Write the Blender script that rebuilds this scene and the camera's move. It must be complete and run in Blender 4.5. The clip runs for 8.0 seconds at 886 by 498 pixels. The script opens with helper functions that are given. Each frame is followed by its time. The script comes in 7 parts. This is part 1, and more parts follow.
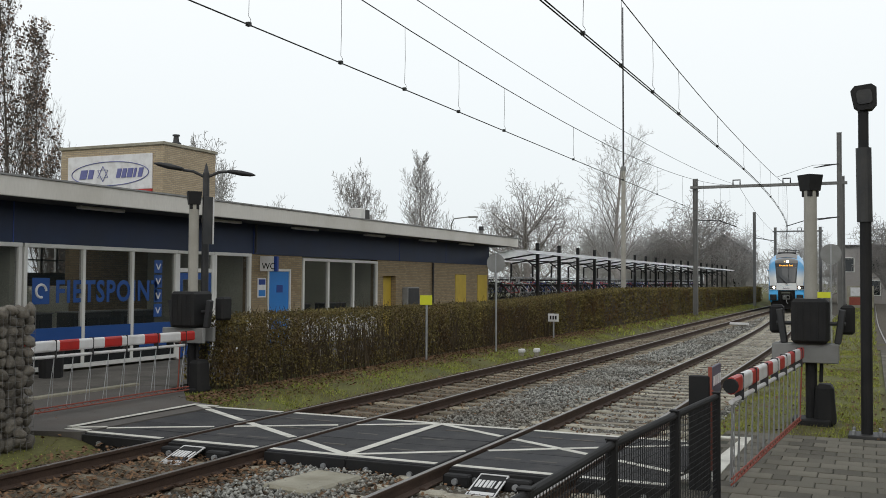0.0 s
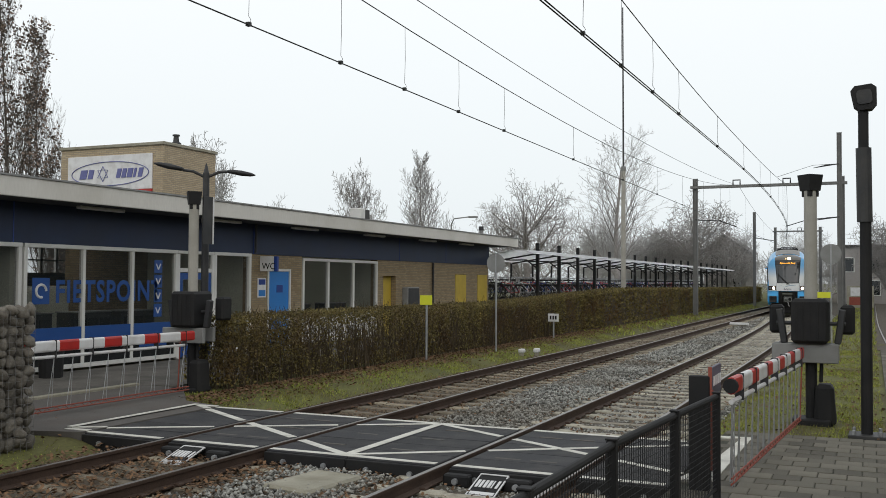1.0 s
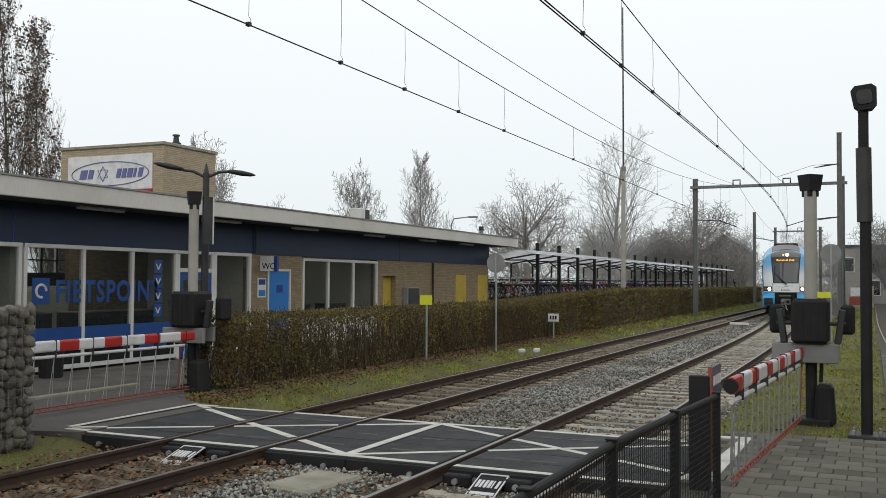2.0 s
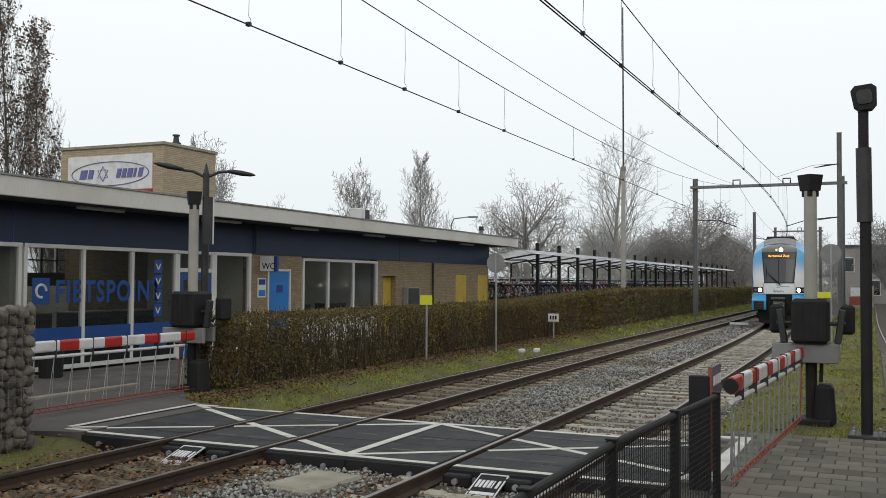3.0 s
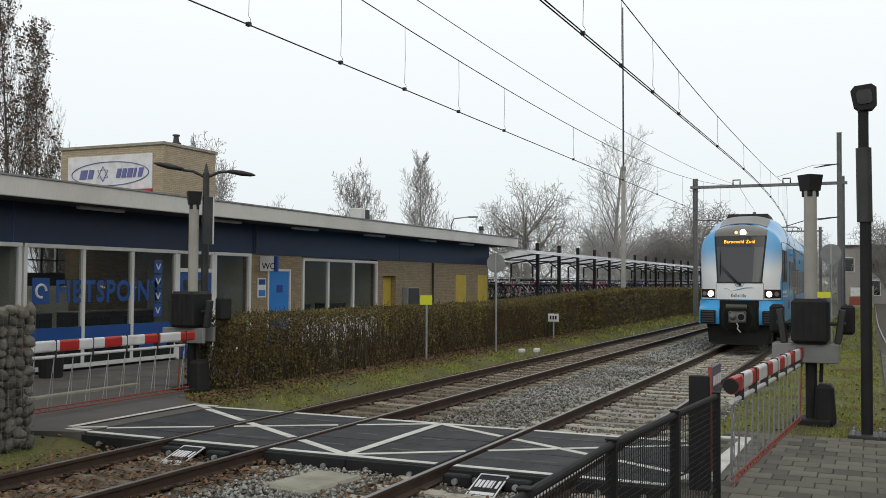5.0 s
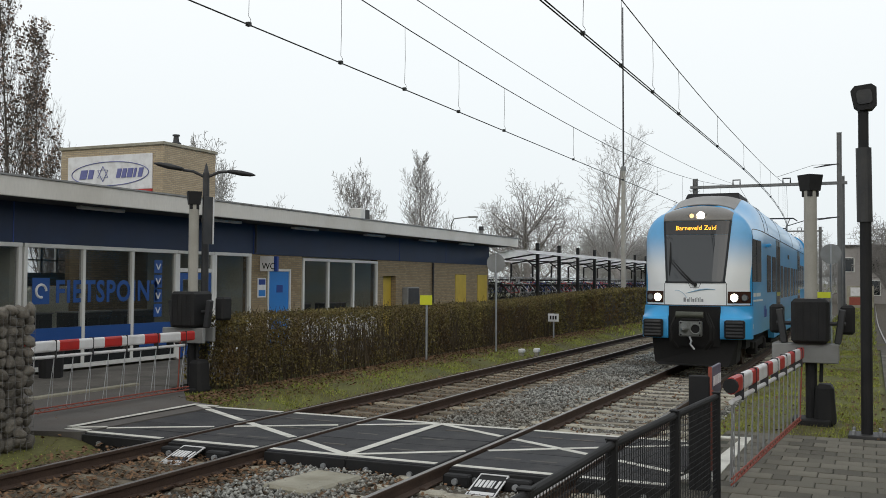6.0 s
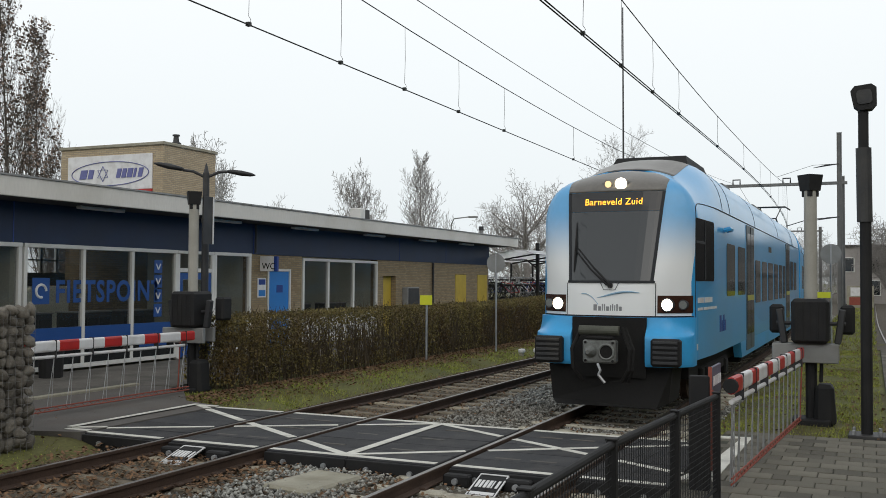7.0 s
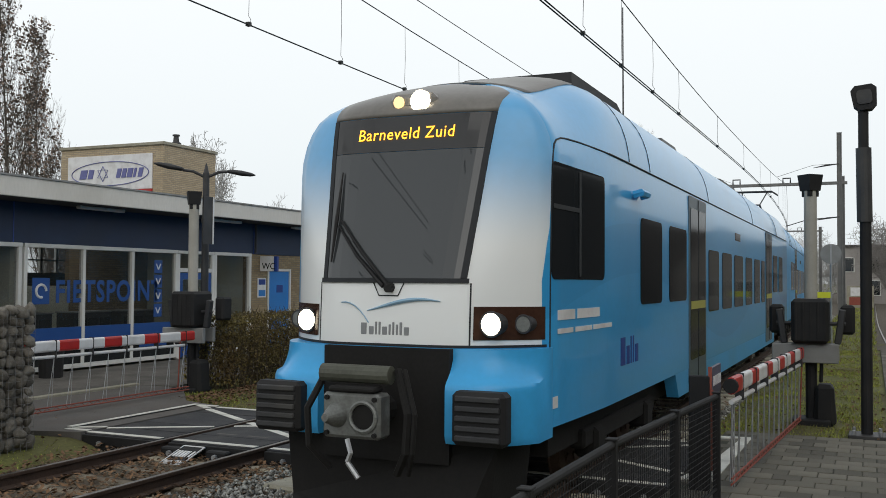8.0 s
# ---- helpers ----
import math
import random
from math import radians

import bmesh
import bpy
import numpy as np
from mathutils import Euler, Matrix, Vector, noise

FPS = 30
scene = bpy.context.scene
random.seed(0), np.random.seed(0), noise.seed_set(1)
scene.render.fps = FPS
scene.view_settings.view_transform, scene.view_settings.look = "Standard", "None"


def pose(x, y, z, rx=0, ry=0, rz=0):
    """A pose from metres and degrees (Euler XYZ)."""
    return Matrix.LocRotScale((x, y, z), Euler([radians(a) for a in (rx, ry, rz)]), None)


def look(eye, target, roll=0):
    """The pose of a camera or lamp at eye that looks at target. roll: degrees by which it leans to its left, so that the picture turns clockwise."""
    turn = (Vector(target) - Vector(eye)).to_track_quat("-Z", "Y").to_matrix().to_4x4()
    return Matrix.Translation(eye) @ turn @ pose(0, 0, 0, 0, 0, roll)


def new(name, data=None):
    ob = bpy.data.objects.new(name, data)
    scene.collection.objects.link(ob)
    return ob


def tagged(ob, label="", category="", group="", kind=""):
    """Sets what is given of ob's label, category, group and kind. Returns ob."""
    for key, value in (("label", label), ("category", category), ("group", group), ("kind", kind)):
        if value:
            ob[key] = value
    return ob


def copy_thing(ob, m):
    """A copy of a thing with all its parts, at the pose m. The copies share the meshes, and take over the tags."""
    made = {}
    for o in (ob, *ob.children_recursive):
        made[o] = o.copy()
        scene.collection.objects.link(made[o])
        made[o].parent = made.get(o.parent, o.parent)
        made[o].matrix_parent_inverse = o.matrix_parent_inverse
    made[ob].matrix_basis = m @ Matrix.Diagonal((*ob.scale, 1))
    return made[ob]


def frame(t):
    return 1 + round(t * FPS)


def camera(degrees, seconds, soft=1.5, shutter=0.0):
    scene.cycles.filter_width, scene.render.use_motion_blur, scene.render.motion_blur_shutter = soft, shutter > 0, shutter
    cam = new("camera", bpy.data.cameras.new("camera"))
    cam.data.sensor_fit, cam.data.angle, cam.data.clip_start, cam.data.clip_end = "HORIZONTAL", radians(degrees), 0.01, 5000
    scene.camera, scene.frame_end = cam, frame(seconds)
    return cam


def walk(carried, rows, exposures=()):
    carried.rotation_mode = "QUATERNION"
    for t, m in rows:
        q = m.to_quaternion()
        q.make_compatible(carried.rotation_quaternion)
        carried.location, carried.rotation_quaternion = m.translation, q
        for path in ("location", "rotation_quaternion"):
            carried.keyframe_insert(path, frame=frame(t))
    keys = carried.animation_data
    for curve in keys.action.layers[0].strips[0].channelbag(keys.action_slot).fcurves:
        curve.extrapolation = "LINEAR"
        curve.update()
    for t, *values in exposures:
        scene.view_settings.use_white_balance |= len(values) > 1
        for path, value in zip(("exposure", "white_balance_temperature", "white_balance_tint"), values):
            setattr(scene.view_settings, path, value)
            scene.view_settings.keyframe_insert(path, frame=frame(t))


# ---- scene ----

# x runs across the tracks, y along them towards the oncoming train, z = 0 is the top of the rails
PSI, TILT = radians(24.074), radians(1.880)
EYE = Vector((0.0, 0.0, 2.122))
AIM = EYE + Vector((-math.sin(PSI) * math.cos(TILT), math.cos(PSI) * math.cos(TILT), math.sin(TILT))) * 20
cam = camera(49.58, 8.0, soft=0.85)
walk(cam, [(0.0, look(EYE, AIM, 0.387)), (8.0, look(EYE, AIM, 0.387))], exposures=[(0.0, 0.0), (8.0, 0.0)])

# ---- world and light ----
world = bpy.data.worlds.new("overcast_sky")
scene.world = world
world.use_nodes = True
wn = world.node_tree
bg = wn.nodes["Background"]
sky = wn.nodes.new("ShaderNodeTexSky")
sky.sky_type, sky.sun_disc = "NISHITA", False
sky.sun_elevation, sky.sun_rotation = radians(38), radians(150)
sky.air_density, sky.dust_density = 1.0, 6.0
dim = wn.nodes.new("ShaderNodeMixRGB")
dim.blend_type, dim.inputs[0].default_value = "MULTIPLY", 1.0
dim.inputs[2].default_value = (0.1, 0.1, 0.1, 1)
wn.links.new(sky.outputs[0], dim.inputs[1])
# thick even cloud, brightest low down where the mist glows, dimmer overhead
coord, split = wn.nodes.new("ShaderNodeTexCoord"), wn.nodes.new("ShaderNodeSeparateXYZ")
wn.links.new(coord.outputs["Generated"], split.inputs[0])
deck = wn.nodes.new("ShaderNodeValToRGB")
deck.color_ramp.elements[0].position, deck.color_ramp.elements[0].color = 0.0, (0.82, 0.88, 0.905, 1)
deck.color_ramp.elements[1].position, deck.color_ramp.elements[1].color = 1.0, (0.40, 0.42, 0.44, 1)
mid = deck.color_ramp.elements.new(0.30)
mid.color = (0.965, 1.0, 1.01, 1)
wn.links.new(split.outputs["Z"], deck.inputs[0])
cloud = wn.nodes.new("ShaderNodeMixRGB")
cloud.inputs[0].default_value = 0.92
wn.links.new(dim.outputs[0], cloud.inputs[1])
wn.links.new(deck.outputs[0], cloud.inputs[2])
wn.links.new(cloud.outputs[0], bg.inputs[0])
bg.inputs[1].default_value = 1.07
sun = new("sun", bpy.data.lights.new("sun", "SUN"))
sun.data.energy, sun.data.angle, sun.data.color = 0.4, radians(50), (1.0, 0.97, 0.92)
sun.matrix_world = look((10, -20, 25), (0, 0, 0))

# ---- helpers for meshes ----
R = random.Random(7)


def link(bm, name, material, parent=None, label="", smooth=False):
    me = bpy.data.meshes.new(name)
    bm.to_mesh(me)
    bm.free()
    for m in (material if isinstance(material, (list, tuple)) else [material]):
        me.materials.append(m)
    if smooth:
        me.polygons.foreach_set("use_smooth", [True] * len(me.polygons))
    ob = new(name, me)
    if parent:
        ob.parent = parent
    if label:
        ob["label"] = label
    return ob


def part(name, bm, material, parent, label="", smooth=False):
    return link(bm, name, material, parent, label, smooth)


def thing(name, label, category, group="", kind="", at=(0, 0, 0)):
    ob = tagged(new(name), label, category, group, kind)
    ob.location = at
    return ob


def bx(bm, a, b, bevel=0.0, turn=None, mi=0):
    """A box from corner a to corner b, its edges bevelled."""
    vs = bmesh.ops.create_cube(bm, size=1)["verts"]
    for v in vs:
        v.co = Vector([a[i] + (b[i] - a[i]) * (v.co[i] + 0.5) for i in range(3)])
    if bevel:
        es = list({e for v in vs for e in v.link_edges})
        out = bmesh.ops.bevel(bm, geom=es, offset=bevel, segments=1, affect="EDGES", profile=0.5)
        vs = list({v for f in out["faces"] for v in f.verts} | {v for v in vs if v.is_valid})
    if turn is not None:
        c = (Vector(a) + Vector(b)) / 2
        for v in vs:
            v.co = c + turn @ (v.co - c)
    if mi:
        for f in {f for v in vs for f in v.link_faces}:
            f.material_index = mi
    return vs


def box(a, b, bevel=0.0, turn=None):
    bm = bmesh.new()
    bx(bm, a, b, bevel, turn)
    return bm


def tube(bm, pts, radii, n=8, caps=True):
    """A round tube through points, with a radius for each."""
    pts = [Vector(p) for p in pts]
    if not isinstance(radii, (list, tuple)):
        radii = [radii] * len(pts)
    rings = []
    ref = None
    for i, p in enumerate(pts):
        d = (pts[min(i + 1, len(pts) - 1)] - pts[max(i - 1, 0)]).normalized()
        if ref is None:
            ref = Vector((0, 0, 1)) if abs(d.z) < 0.9 else Vector((1, 0, 0))
        u = d.cross(ref).normalized()
        v = u.cross(d).normalized()
        ref = v
        rings.append([bm.verts.new(p + (u * math.cos(k * math.tau / n) + v * math.sin(k * math.tau / n)) * radii[i]) for k in range(n)])
    for a, b in zip(rings, rings[1:]):
        for k in range(n):
            bm.faces.new((a[k], a[(k + 1) % n], b[(k + 1) % n], b[k]))
    if caps and n > 2:
        bm.faces.new(rings[0][::-1])
        bm.faces.new(rings[-1])
    return rings


def rod(p0, p1, r, n=8, r1=None):
    bm = bmesh.new()
    tube(bm, [p0, p1], [r, r if r1 is None else r1], n)
    return bm


def prism(bm, outline, axis, a, b):
    """A closed outline (two coordinates, in the order of the axes left over) drawn out along an axis."""
    def at(p, q):
        return {"x": (q, p[0], p[1]), "y": (p[0], q, p[1]), "z": (p[0], p[1], q)}[axis]
    lo = [bm.verts.new(at(p, a)) for p in outline]
    hi = [bm.verts.new(at(p, b)) for p in outline]
    n = len(outline)
    bm.faces.new(lo)
    bm.faces.new(hi[::-1])
    for k in range(n):
        bm.faces.new((lo[k], hi[k], hi[(k + 1) % n], lo[(k + 1) % n]))
    bmesh.ops.recalc_face_normals(bm, faces=bm.faces[:])


def rounded(w, h, r, n=4, cx=0.0, cy=0.0):
    """The outline of a rectangle w by h with round corners."""
    out = []
    for sx, sy, a0 in ((1, 1, 0), (-1, 1, 90), (-1, -1, 180), (1, -1, 270)):
        for k in range(n + 1):
            a = radians(a0 + 90 * k / n)
            out.append((cx + sx * (w / 2 - r) + r * math.cos(a), cy + sy * (h / 2 - r) + r * math.sin(a)))
    return out


def from_arrays(name, verts, faces, material, parent=None, label="", smooth=False):
    me = bpy.data.meshes.new(name)
    verts, faces = np.asarray(verts, dtype=np.float32), np.asarray(faces, dtype=np.int32)
    k = faces.shape[1]
    me.vertices.add(len(verts))
    me.vertices.foreach_set("co", verts.ravel())
    me.loops.add(faces.size)
    me.loops.foreach_set("vertex_index", faces.ravel())
    me.polygons.add(len(faces))
    me.polygons.foreach_set("loop_start", np.arange(0, faces.size, k, dtype=np.int32))
    me.update(calc_edges=True)
    me.materials.append(material)
    if smooth:
        me.polygons.foreach_set("use_smooth", [True] * len(faces))
    ob = new(name, me)
    if parent:
        ob.parent = parent
    if label:
        ob["label"] = label
    return ob


def text_mesh(name, words, size, m, material, parent, align="LEFT", depth=0.004, spread=1.0, bold=0.0):
    """Lettering with Blender's own font, turned into a mesh, at the pose m (text lies in x and y)."""
    cu = bpy.data.curves.new(name, "FONT")
    cu.body, cu.size, cu.extrude, cu.align_x, cu.space_character = words, size, depth, align, spread
    cu.resolution_u, cu.offset = 3, bold
    tmp = bpy.data.objects.new(name, cu)
    scene.collection.objects.link(tmp)
    bpy.context.view_layer.update()
    me = bpy.data.meshes.new_from_object(tmp.evaluated_get(bpy.context.evaluated_depsgraph_get()))
    bpy.data.objects.remove(tmp)
    me.materials.clear()
    me.materials.append(material)
    me.transform(m)
    ob = new(name, me)
    ob.parent = parent
    return ob


# ---- materials ----
def mat(name, col, rough=0.7, metal=0.0, var=0.3, scale=2.0, grain=40.0, bump=0.15, dirt=None, dirt_amount=0.35, rvar=0.0, per=None, emit=0.0, stretch=(1, 1, 1)):
    """A surface with colour varied at two scales, dirt in patches and a fine relief.  per: 'object' or 'island' varies piece by piece."""
    m = bpy.data.materials.new(name)
    m.use_nodes = True
    nt = m.node_tree
    n, l = nt.nodes, nt.links
    p = n["Principled BSDF"]
    tc = n.new("ShaderNodeTexCoord")
    mp = n.new("ShaderNodeMapping")
    mp.inputs["Scale"].default_value = stretch
    l.new(tc.outputs["Object"], mp.inputs[0])
    big, fine = n.new("ShaderNodeTexNoise"), n.new("ShaderNodeTexNoise")
    for t, s, d in ((big, scale, 5.0), (fine, grain, 3.0)):
        t.inputs["Scale"].default_value, t.inputs["Detail"].default_value = s, d
        l.new(mp.outputs[0], t.inputs["Vector"])
    add = n.new("ShaderNodeMath")
    add.operation = "ADD"
    l.new(big.outputs["Fac"], add.inputs[0])
    l.new(fine.outputs["Fac"], add.inputs[1])
    if per:
        src = n.new("ShaderNodeObjectInfo" if per == "object" else "ShaderNodeNewGeometry")
        add2 = n.new("ShaderNodeMath")
        add2.operation = "MULTIPLY_ADD"
        l.new(src.outputs["Random" if per == "object" else "Random Per Island"], add2.inputs[0])
        add2.inputs[1].default_value = 0.9
        l.new(add.outputs[0], add2.inputs[2])
        sub = n.new("ShaderNodeMath")
        sub.operation = "SUBTRACT"
        l.new(add2.outputs[0], sub.inputs[0])
        sub.inputs[1].default_value = 0.45
        add = sub
    ramp = n.new("ShaderNodeValToRGB")
    ramp.color_ramp.elements[0].position, ramp.color_ramp.elements[1].position = 0.3, 0.7
    ramp.color_ramp.elements[0].color = (*[c * (1 - var) for c in col], 1)
    ramp.color_ramp.elements[1].color = (*[min(1, c * (1 + var)) for c in col], 1)
    half = n.new("ShaderNodeMath")
    half.operation, half.inputs[1].default_value = "MULTIPLY", 0.5
    l.new(add.outputs[0], half.inputs[0])
    l.new(half.outputs[0], ramp.inputs[0])
    colour = ramp.outputs[0]
    if dirt:
        d = n.new("ShaderNodeTexNoise")
        d.inputs["Scale"].default_value, d.inputs["Detail"].default_value = scale * 0.6, 8.0
        l.new(tc.outputs["Object"], d.inputs["Vector"])
        dr = n.new("ShaderNodeValToRGB")
        dr.color_ramp.elements[0].position, dr.color_ramp.elements[1].position = 0.45, 0.7
        dr.color_ramp.elements[1].color = (dirt_amount * 2, dirt_amount * 2, dirt_amount * 2, 1)
        l.new(d.outputs["Fac"], dr.inputs[0])
        mx = n.new("ShaderNodeMixRGB")
        l.new(dr.outputs[0], mx.inputs[0])
        l.new(colour, mx.inputs[1])
        mx.inputs[2].default_value = (*dirt, 1)
        colour = mx.outputs[0]
    l.new(colour, p.inputs["Base Color"])
    p.inputs["Roughness"].default_value, p.inputs["Metallic"].default_value = rough, metal
    if rvar:
        rr = n.new("ShaderNodeMapRange")
        rr.inputs["To Min"].default_value, rr.inputs["To Max"].default_value = max(0.02, rough - rvar), min(1, rough + rvar)
        l.new(big.outputs["Fac"], rr.inputs["Value"])
        l.new(rr.outputs[0], p.inputs["Roughness"])
    if bump:
        b = n.new("ShaderNodeBump")
        b.inputs["Strength"].default_value, b.inputs["Distance"].default_value = bump, 0.01
        l.new(fine.outputs["Fac"], b.inputs["Height"])
        l.new(b.outputs[0], p.inputs["Normal"])
    if emit:
        p.inputs["Emission Color"].default_value, p.inputs["Emission Strength"].default_value = (*col, 1), emit
    return m


def glass(name, tint=(0.02, 0.025, 0.03), rough=0.03, clear=0.0, ior=1.5):
    """Dark glazing; clear lets light through."""
    m = bpy.data.materials.new(name)
    m.use_nodes = True
    p = m.node_tree.nodes["Principled BSDF"]
    p.inputs["Base Color"].default_value = (*tint, 1)
    p.inputs["Roughness"].default_value, p.inputs["IOR"].default_value = rough, ior
    p.inputs["Alpha"].default_value = 1 - clear
    return m


def brick_material(name, c1, c2, mortar, w=0.22, h=0.065):
    m = mat(name, c1, 0.85, var=0.25, scale=1.2, grain=30, bump=0.2)
    nt = m.node_tree
    n, l = nt.nodes, nt.links
    p = n["Principled BSDF"]
    tc = n.new("ShaderNodeTexCoord")
    sep, com, s = n.new("ShaderNodeSeparateXYZ"), n.new("ShaderNodeCombineXYZ"), n.new("ShaderNodeMath")
    l.new(tc.outputs["Object"], sep.inputs[0])
    l.new(sep.outputs[0], s.inputs[0])
    l.new(sep.outputs[1], s.inputs[1])
    l.new(s.outputs[0], com.inputs[0])
    l.new(sep.outputs[2], com.inputs[1])
    b = n.new("ShaderNodeTexBrick")
    b.inputs["Color1"].default_value, b.inputs["Color2"].default_value, b.inputs["Mortar"].default_value = (*c1, 1), (*c2, 1), (*mortar, 1)
    b.inputs["Scale"].default_value, b.inputs["Brick Width"].default_value, b.inputs["Row Height"].default_value = 1.0, w, h
    b.inputs["Mortar Size"].default_value, b.inputs["Bias"].default_value = 0.009, 0.0
    l.new(com.outputs[0], b.inputs["Vector"])
    old = p.inputs["Base Color"].links[0].from_socket
    mx = n.new("ShaderNodeMixRGB")
    mx.blend_type, mx.inputs[0].default_value = "MIX", 0.85
    l.new(old, mx.inputs[1])
    l.new(b.outputs["Color"], mx.inputs[2])
    l.new(mx.outputs[0], p.inputs["Base Color"])
    bp = n.new("ShaderNodeBump")
    bp.invert = True
    bp.inputs["Strength"].default_value, bp.inputs["Distance"].default_value = 0.5, 0.01
    l.new(b.outputs["Fac"], bp.inputs["Height"])
    l.new(bp.outputs[0], p.inputs["Normal"])
    return m


M_SOIL = mat("soil_and_grass", (0.13, 0.135, 0.038), 0.95, var=0.45, scale=0.8, grain=18, bump=0.6, dirt=(0.07, 0.045, 0.025), dirt_amount=0.4)
M_BALLAST_BED = mat("ballast_bed", (0.10, 0.088, 0.066), 0.95, var=0.5, scale=3, grain=25, bump=0.9, dirt=(0.10, 0.07, 0.045), dirt_amount=0.4)
M_STONE = mat("ballast_stone", (0.30, 0.30, 0.275), 0.9, var=0.6, scale=0.7, grain=12, bump=0.3, dirt=(0.16, 0.12, 0.075), dirt_amount=0.3, per="island")
M_STONE_BROWN = mat("rusty_ballast_stone", (0.165, 0.13, 0.088), 0.9, var=0.5, scale=0.7, grain=12, bump=0.3, dirt=(0.09, 0.06, 0.035), dirt_amount=0.5, per="island")
M_RAIL = mat("rusty_rail_web", (0.075, 0.048, 0.035), 0.75, 0.3, var=0.35, scale=4, grain=60, bump=0.3)
M_RAILTOP = mat("worn_rail_head", (0.20, 0.185, 0.17), 0.35, 0.85, var=0.25, scale=3, grain=80, bump=0.05, rvar=0.1)
M_SLEEPER = mat("concrete_sleeper", (0.46, 0.435, 0.355), 0.9, var=0.3, scale=5, grain=60, bump=0.3, dirt=(0.16, 0.11, 0.075), dirt_amount=0.25, per="object")
M_SLEEPER_OLD = mat("weathered_sleeper", (0.30, 0.262, 0.195), 0.9, var=0.35, scale=5, grain=60, bump=0.4, dirt=(0.17, 0.12, 0.08), dirt_amount=0.35, per="object")
M_RUBBER = mat("crossing_rubber", (0.021, 0.022, 0.026), 0.75, var=0.3, scale=3, grain=120, bump=0.25, dirt=(0.09, 0.085, 0.08), dirt_amount=0.22, per="object")
M_LINE = mat("road_paint", (0.74, 0.73, 0.66), 0.7, var=0.12, scale=6, grain=80, bump=0.1, dirt=(0.35, 0.33, 0.29), dirt_amount=0.25)
M_ASPHALT = mat("asphalt", (0.12, 0.113, 0.104), 0.9, var=0.3, scale=1.5, grain=150, bump=0.35, dirt=(0.12, 0.10, 0.085), dirt_amount=0.3)
M_PAVER = mat("grey_paver", (0.15, 0.14, 0.112), 0.9, var=0.35, scale=2, grain=90, bump=0.3, dirt=(0.085, 0.08, 0.06), dirt_amount=0.3, per="object")
M_FORECOURT = mat("forecourt_paving", (0.14, 0.13, 0.115), 0.9, var=0.4, scale=2, grain=25, bump=0.4, dirt=(0.05, 0.05, 0.042), dirt_amount=0.35)
M_JOINT = mat("paver_joint", (0.055, 0.055, 0.04), 0.95, var=0.4, scale=6, grain=60, bump=0.4)
M_CONCRETE = mat("old_concrete", (0.36, 0.34, 0.27), 0.9, var=0.25, scale=4, grain=50, bump=0.3, dirt=(0.2, 0.18, 0.12), dirt_amount=0.3)
M_BRICK = brick_material("yellow_brick", (0.36, 0.275, 0.16), (0.25, 0.18, 0.10), (0.20, 0.175, 0.13))
M_BLUEBAND = mat("dark_blue_fascia", (0.008, 0.022, 0.066), 0.5, var=0.2, scale=1.5, grain=30, bump=0.03, dirt=(0.012, 0.02, 0.045), dirt_amount=0.3)
M_WHITE = mat("white_paint", (0.72, 0.72, 0.69), 0.45, var=0.07, scale=1.5, grain=40, bump=0.03, dirt=(0.52, 0.5, 0.45), dirt_amount=0.2)
M_FASCIA = mat("roof_fascia", (0.70, 0.68, 0.63), 0.6, var=0.08, scale=0.8, grain=20, bump=0.05, dirt=(0.5, 0.47, 0.4), dirt_amount=0.3, stretch=(1, 1, 0.3))
M_ROOF = mat("bitumen_roof", (0.09, 0.085, 0.08), 0.9, var=0.3, scale=1, grain=40, bump=0.3)
M_SOFFIT = mat("soffit_board", (0.07, 0.07, 0.075), 0.8, var=0.2, scale=2, grain=30)
M_BLUE = mat("bright_blue_paint", (0.022, 0.21, 0.60), 0.45, var=0.1, scale=2, grain=40, bump=0.04, dirt=(0.03, 0.16, 0.42), dirt_amount=0.2)
M_SIGNBLUE = mat("deep_blue_sign", (0.015, 0.05, 0.26), 0.45, var=0.12, scale=4, grain=40, bump=0.02)
M_STRIPE = mat("shopfront_blue_panel", (0.015, 0.075, 0.28), 0.4, var=0.12, scale=2, grain=40, bump=0.02)
M_YELLOW = mat("yellow_paint", (0.56, 0.40, 0.045), 0.55, var=0.12, scale=3, grain=40, bump=0.05, dirt=(0.4, 0.28, 0.05), dirt_amount=0.25)
M_SIGNYELLOW = mat("fluorescent_yellow", (0.72, 0.75, 0.04), 0.5, var=0.08, scale=5, grain=40, bump=0.02)
M_GLASS = glass("window_glass", (0.03, 0.036, 0.038), 0.04, clear=0.72)
M_DARKGLASS = glass("dark_window_glass", (0.015, 0.018, 0.02), 0.05, clear=0.0)
M_ROOM = mat("room_wall", (0.54, 0.55, 0.46), 0.9, var=0.2, scale=1, grain=20, bump=0.05)
M_ROOMFLOOR = mat("room_floor", (0.25, 0.24, 0.22), 0.6, var=0.2, scale=1, grain=20, bump=0.05)
M_BLACK = mat("black_enamel", (0.008, 0.008, 0.009), 0.75, var=0.3, scale=4, grain=60, bump=0.06, dirt=(0.022, 0.021, 0.019), dirt_amount=0.25)
M_DARK = mat("dark_grey_paint", (0.035, 0.036, 0.039), 0.55, 0.1, var=0.25, scale=4, grain=60, bump=0.06, dirt=(0.08, 0.075, 0.065), dirt_amount=0.25)
M_GREY = mat("grey_painted_steel", (0.27, 0.275, 0.27), 0.55, 0.1, var=0.15, scale=3, grain=60, bump=0.05, dirt=(0.17, 0.16, 0.14), dirt_amount=0.25)
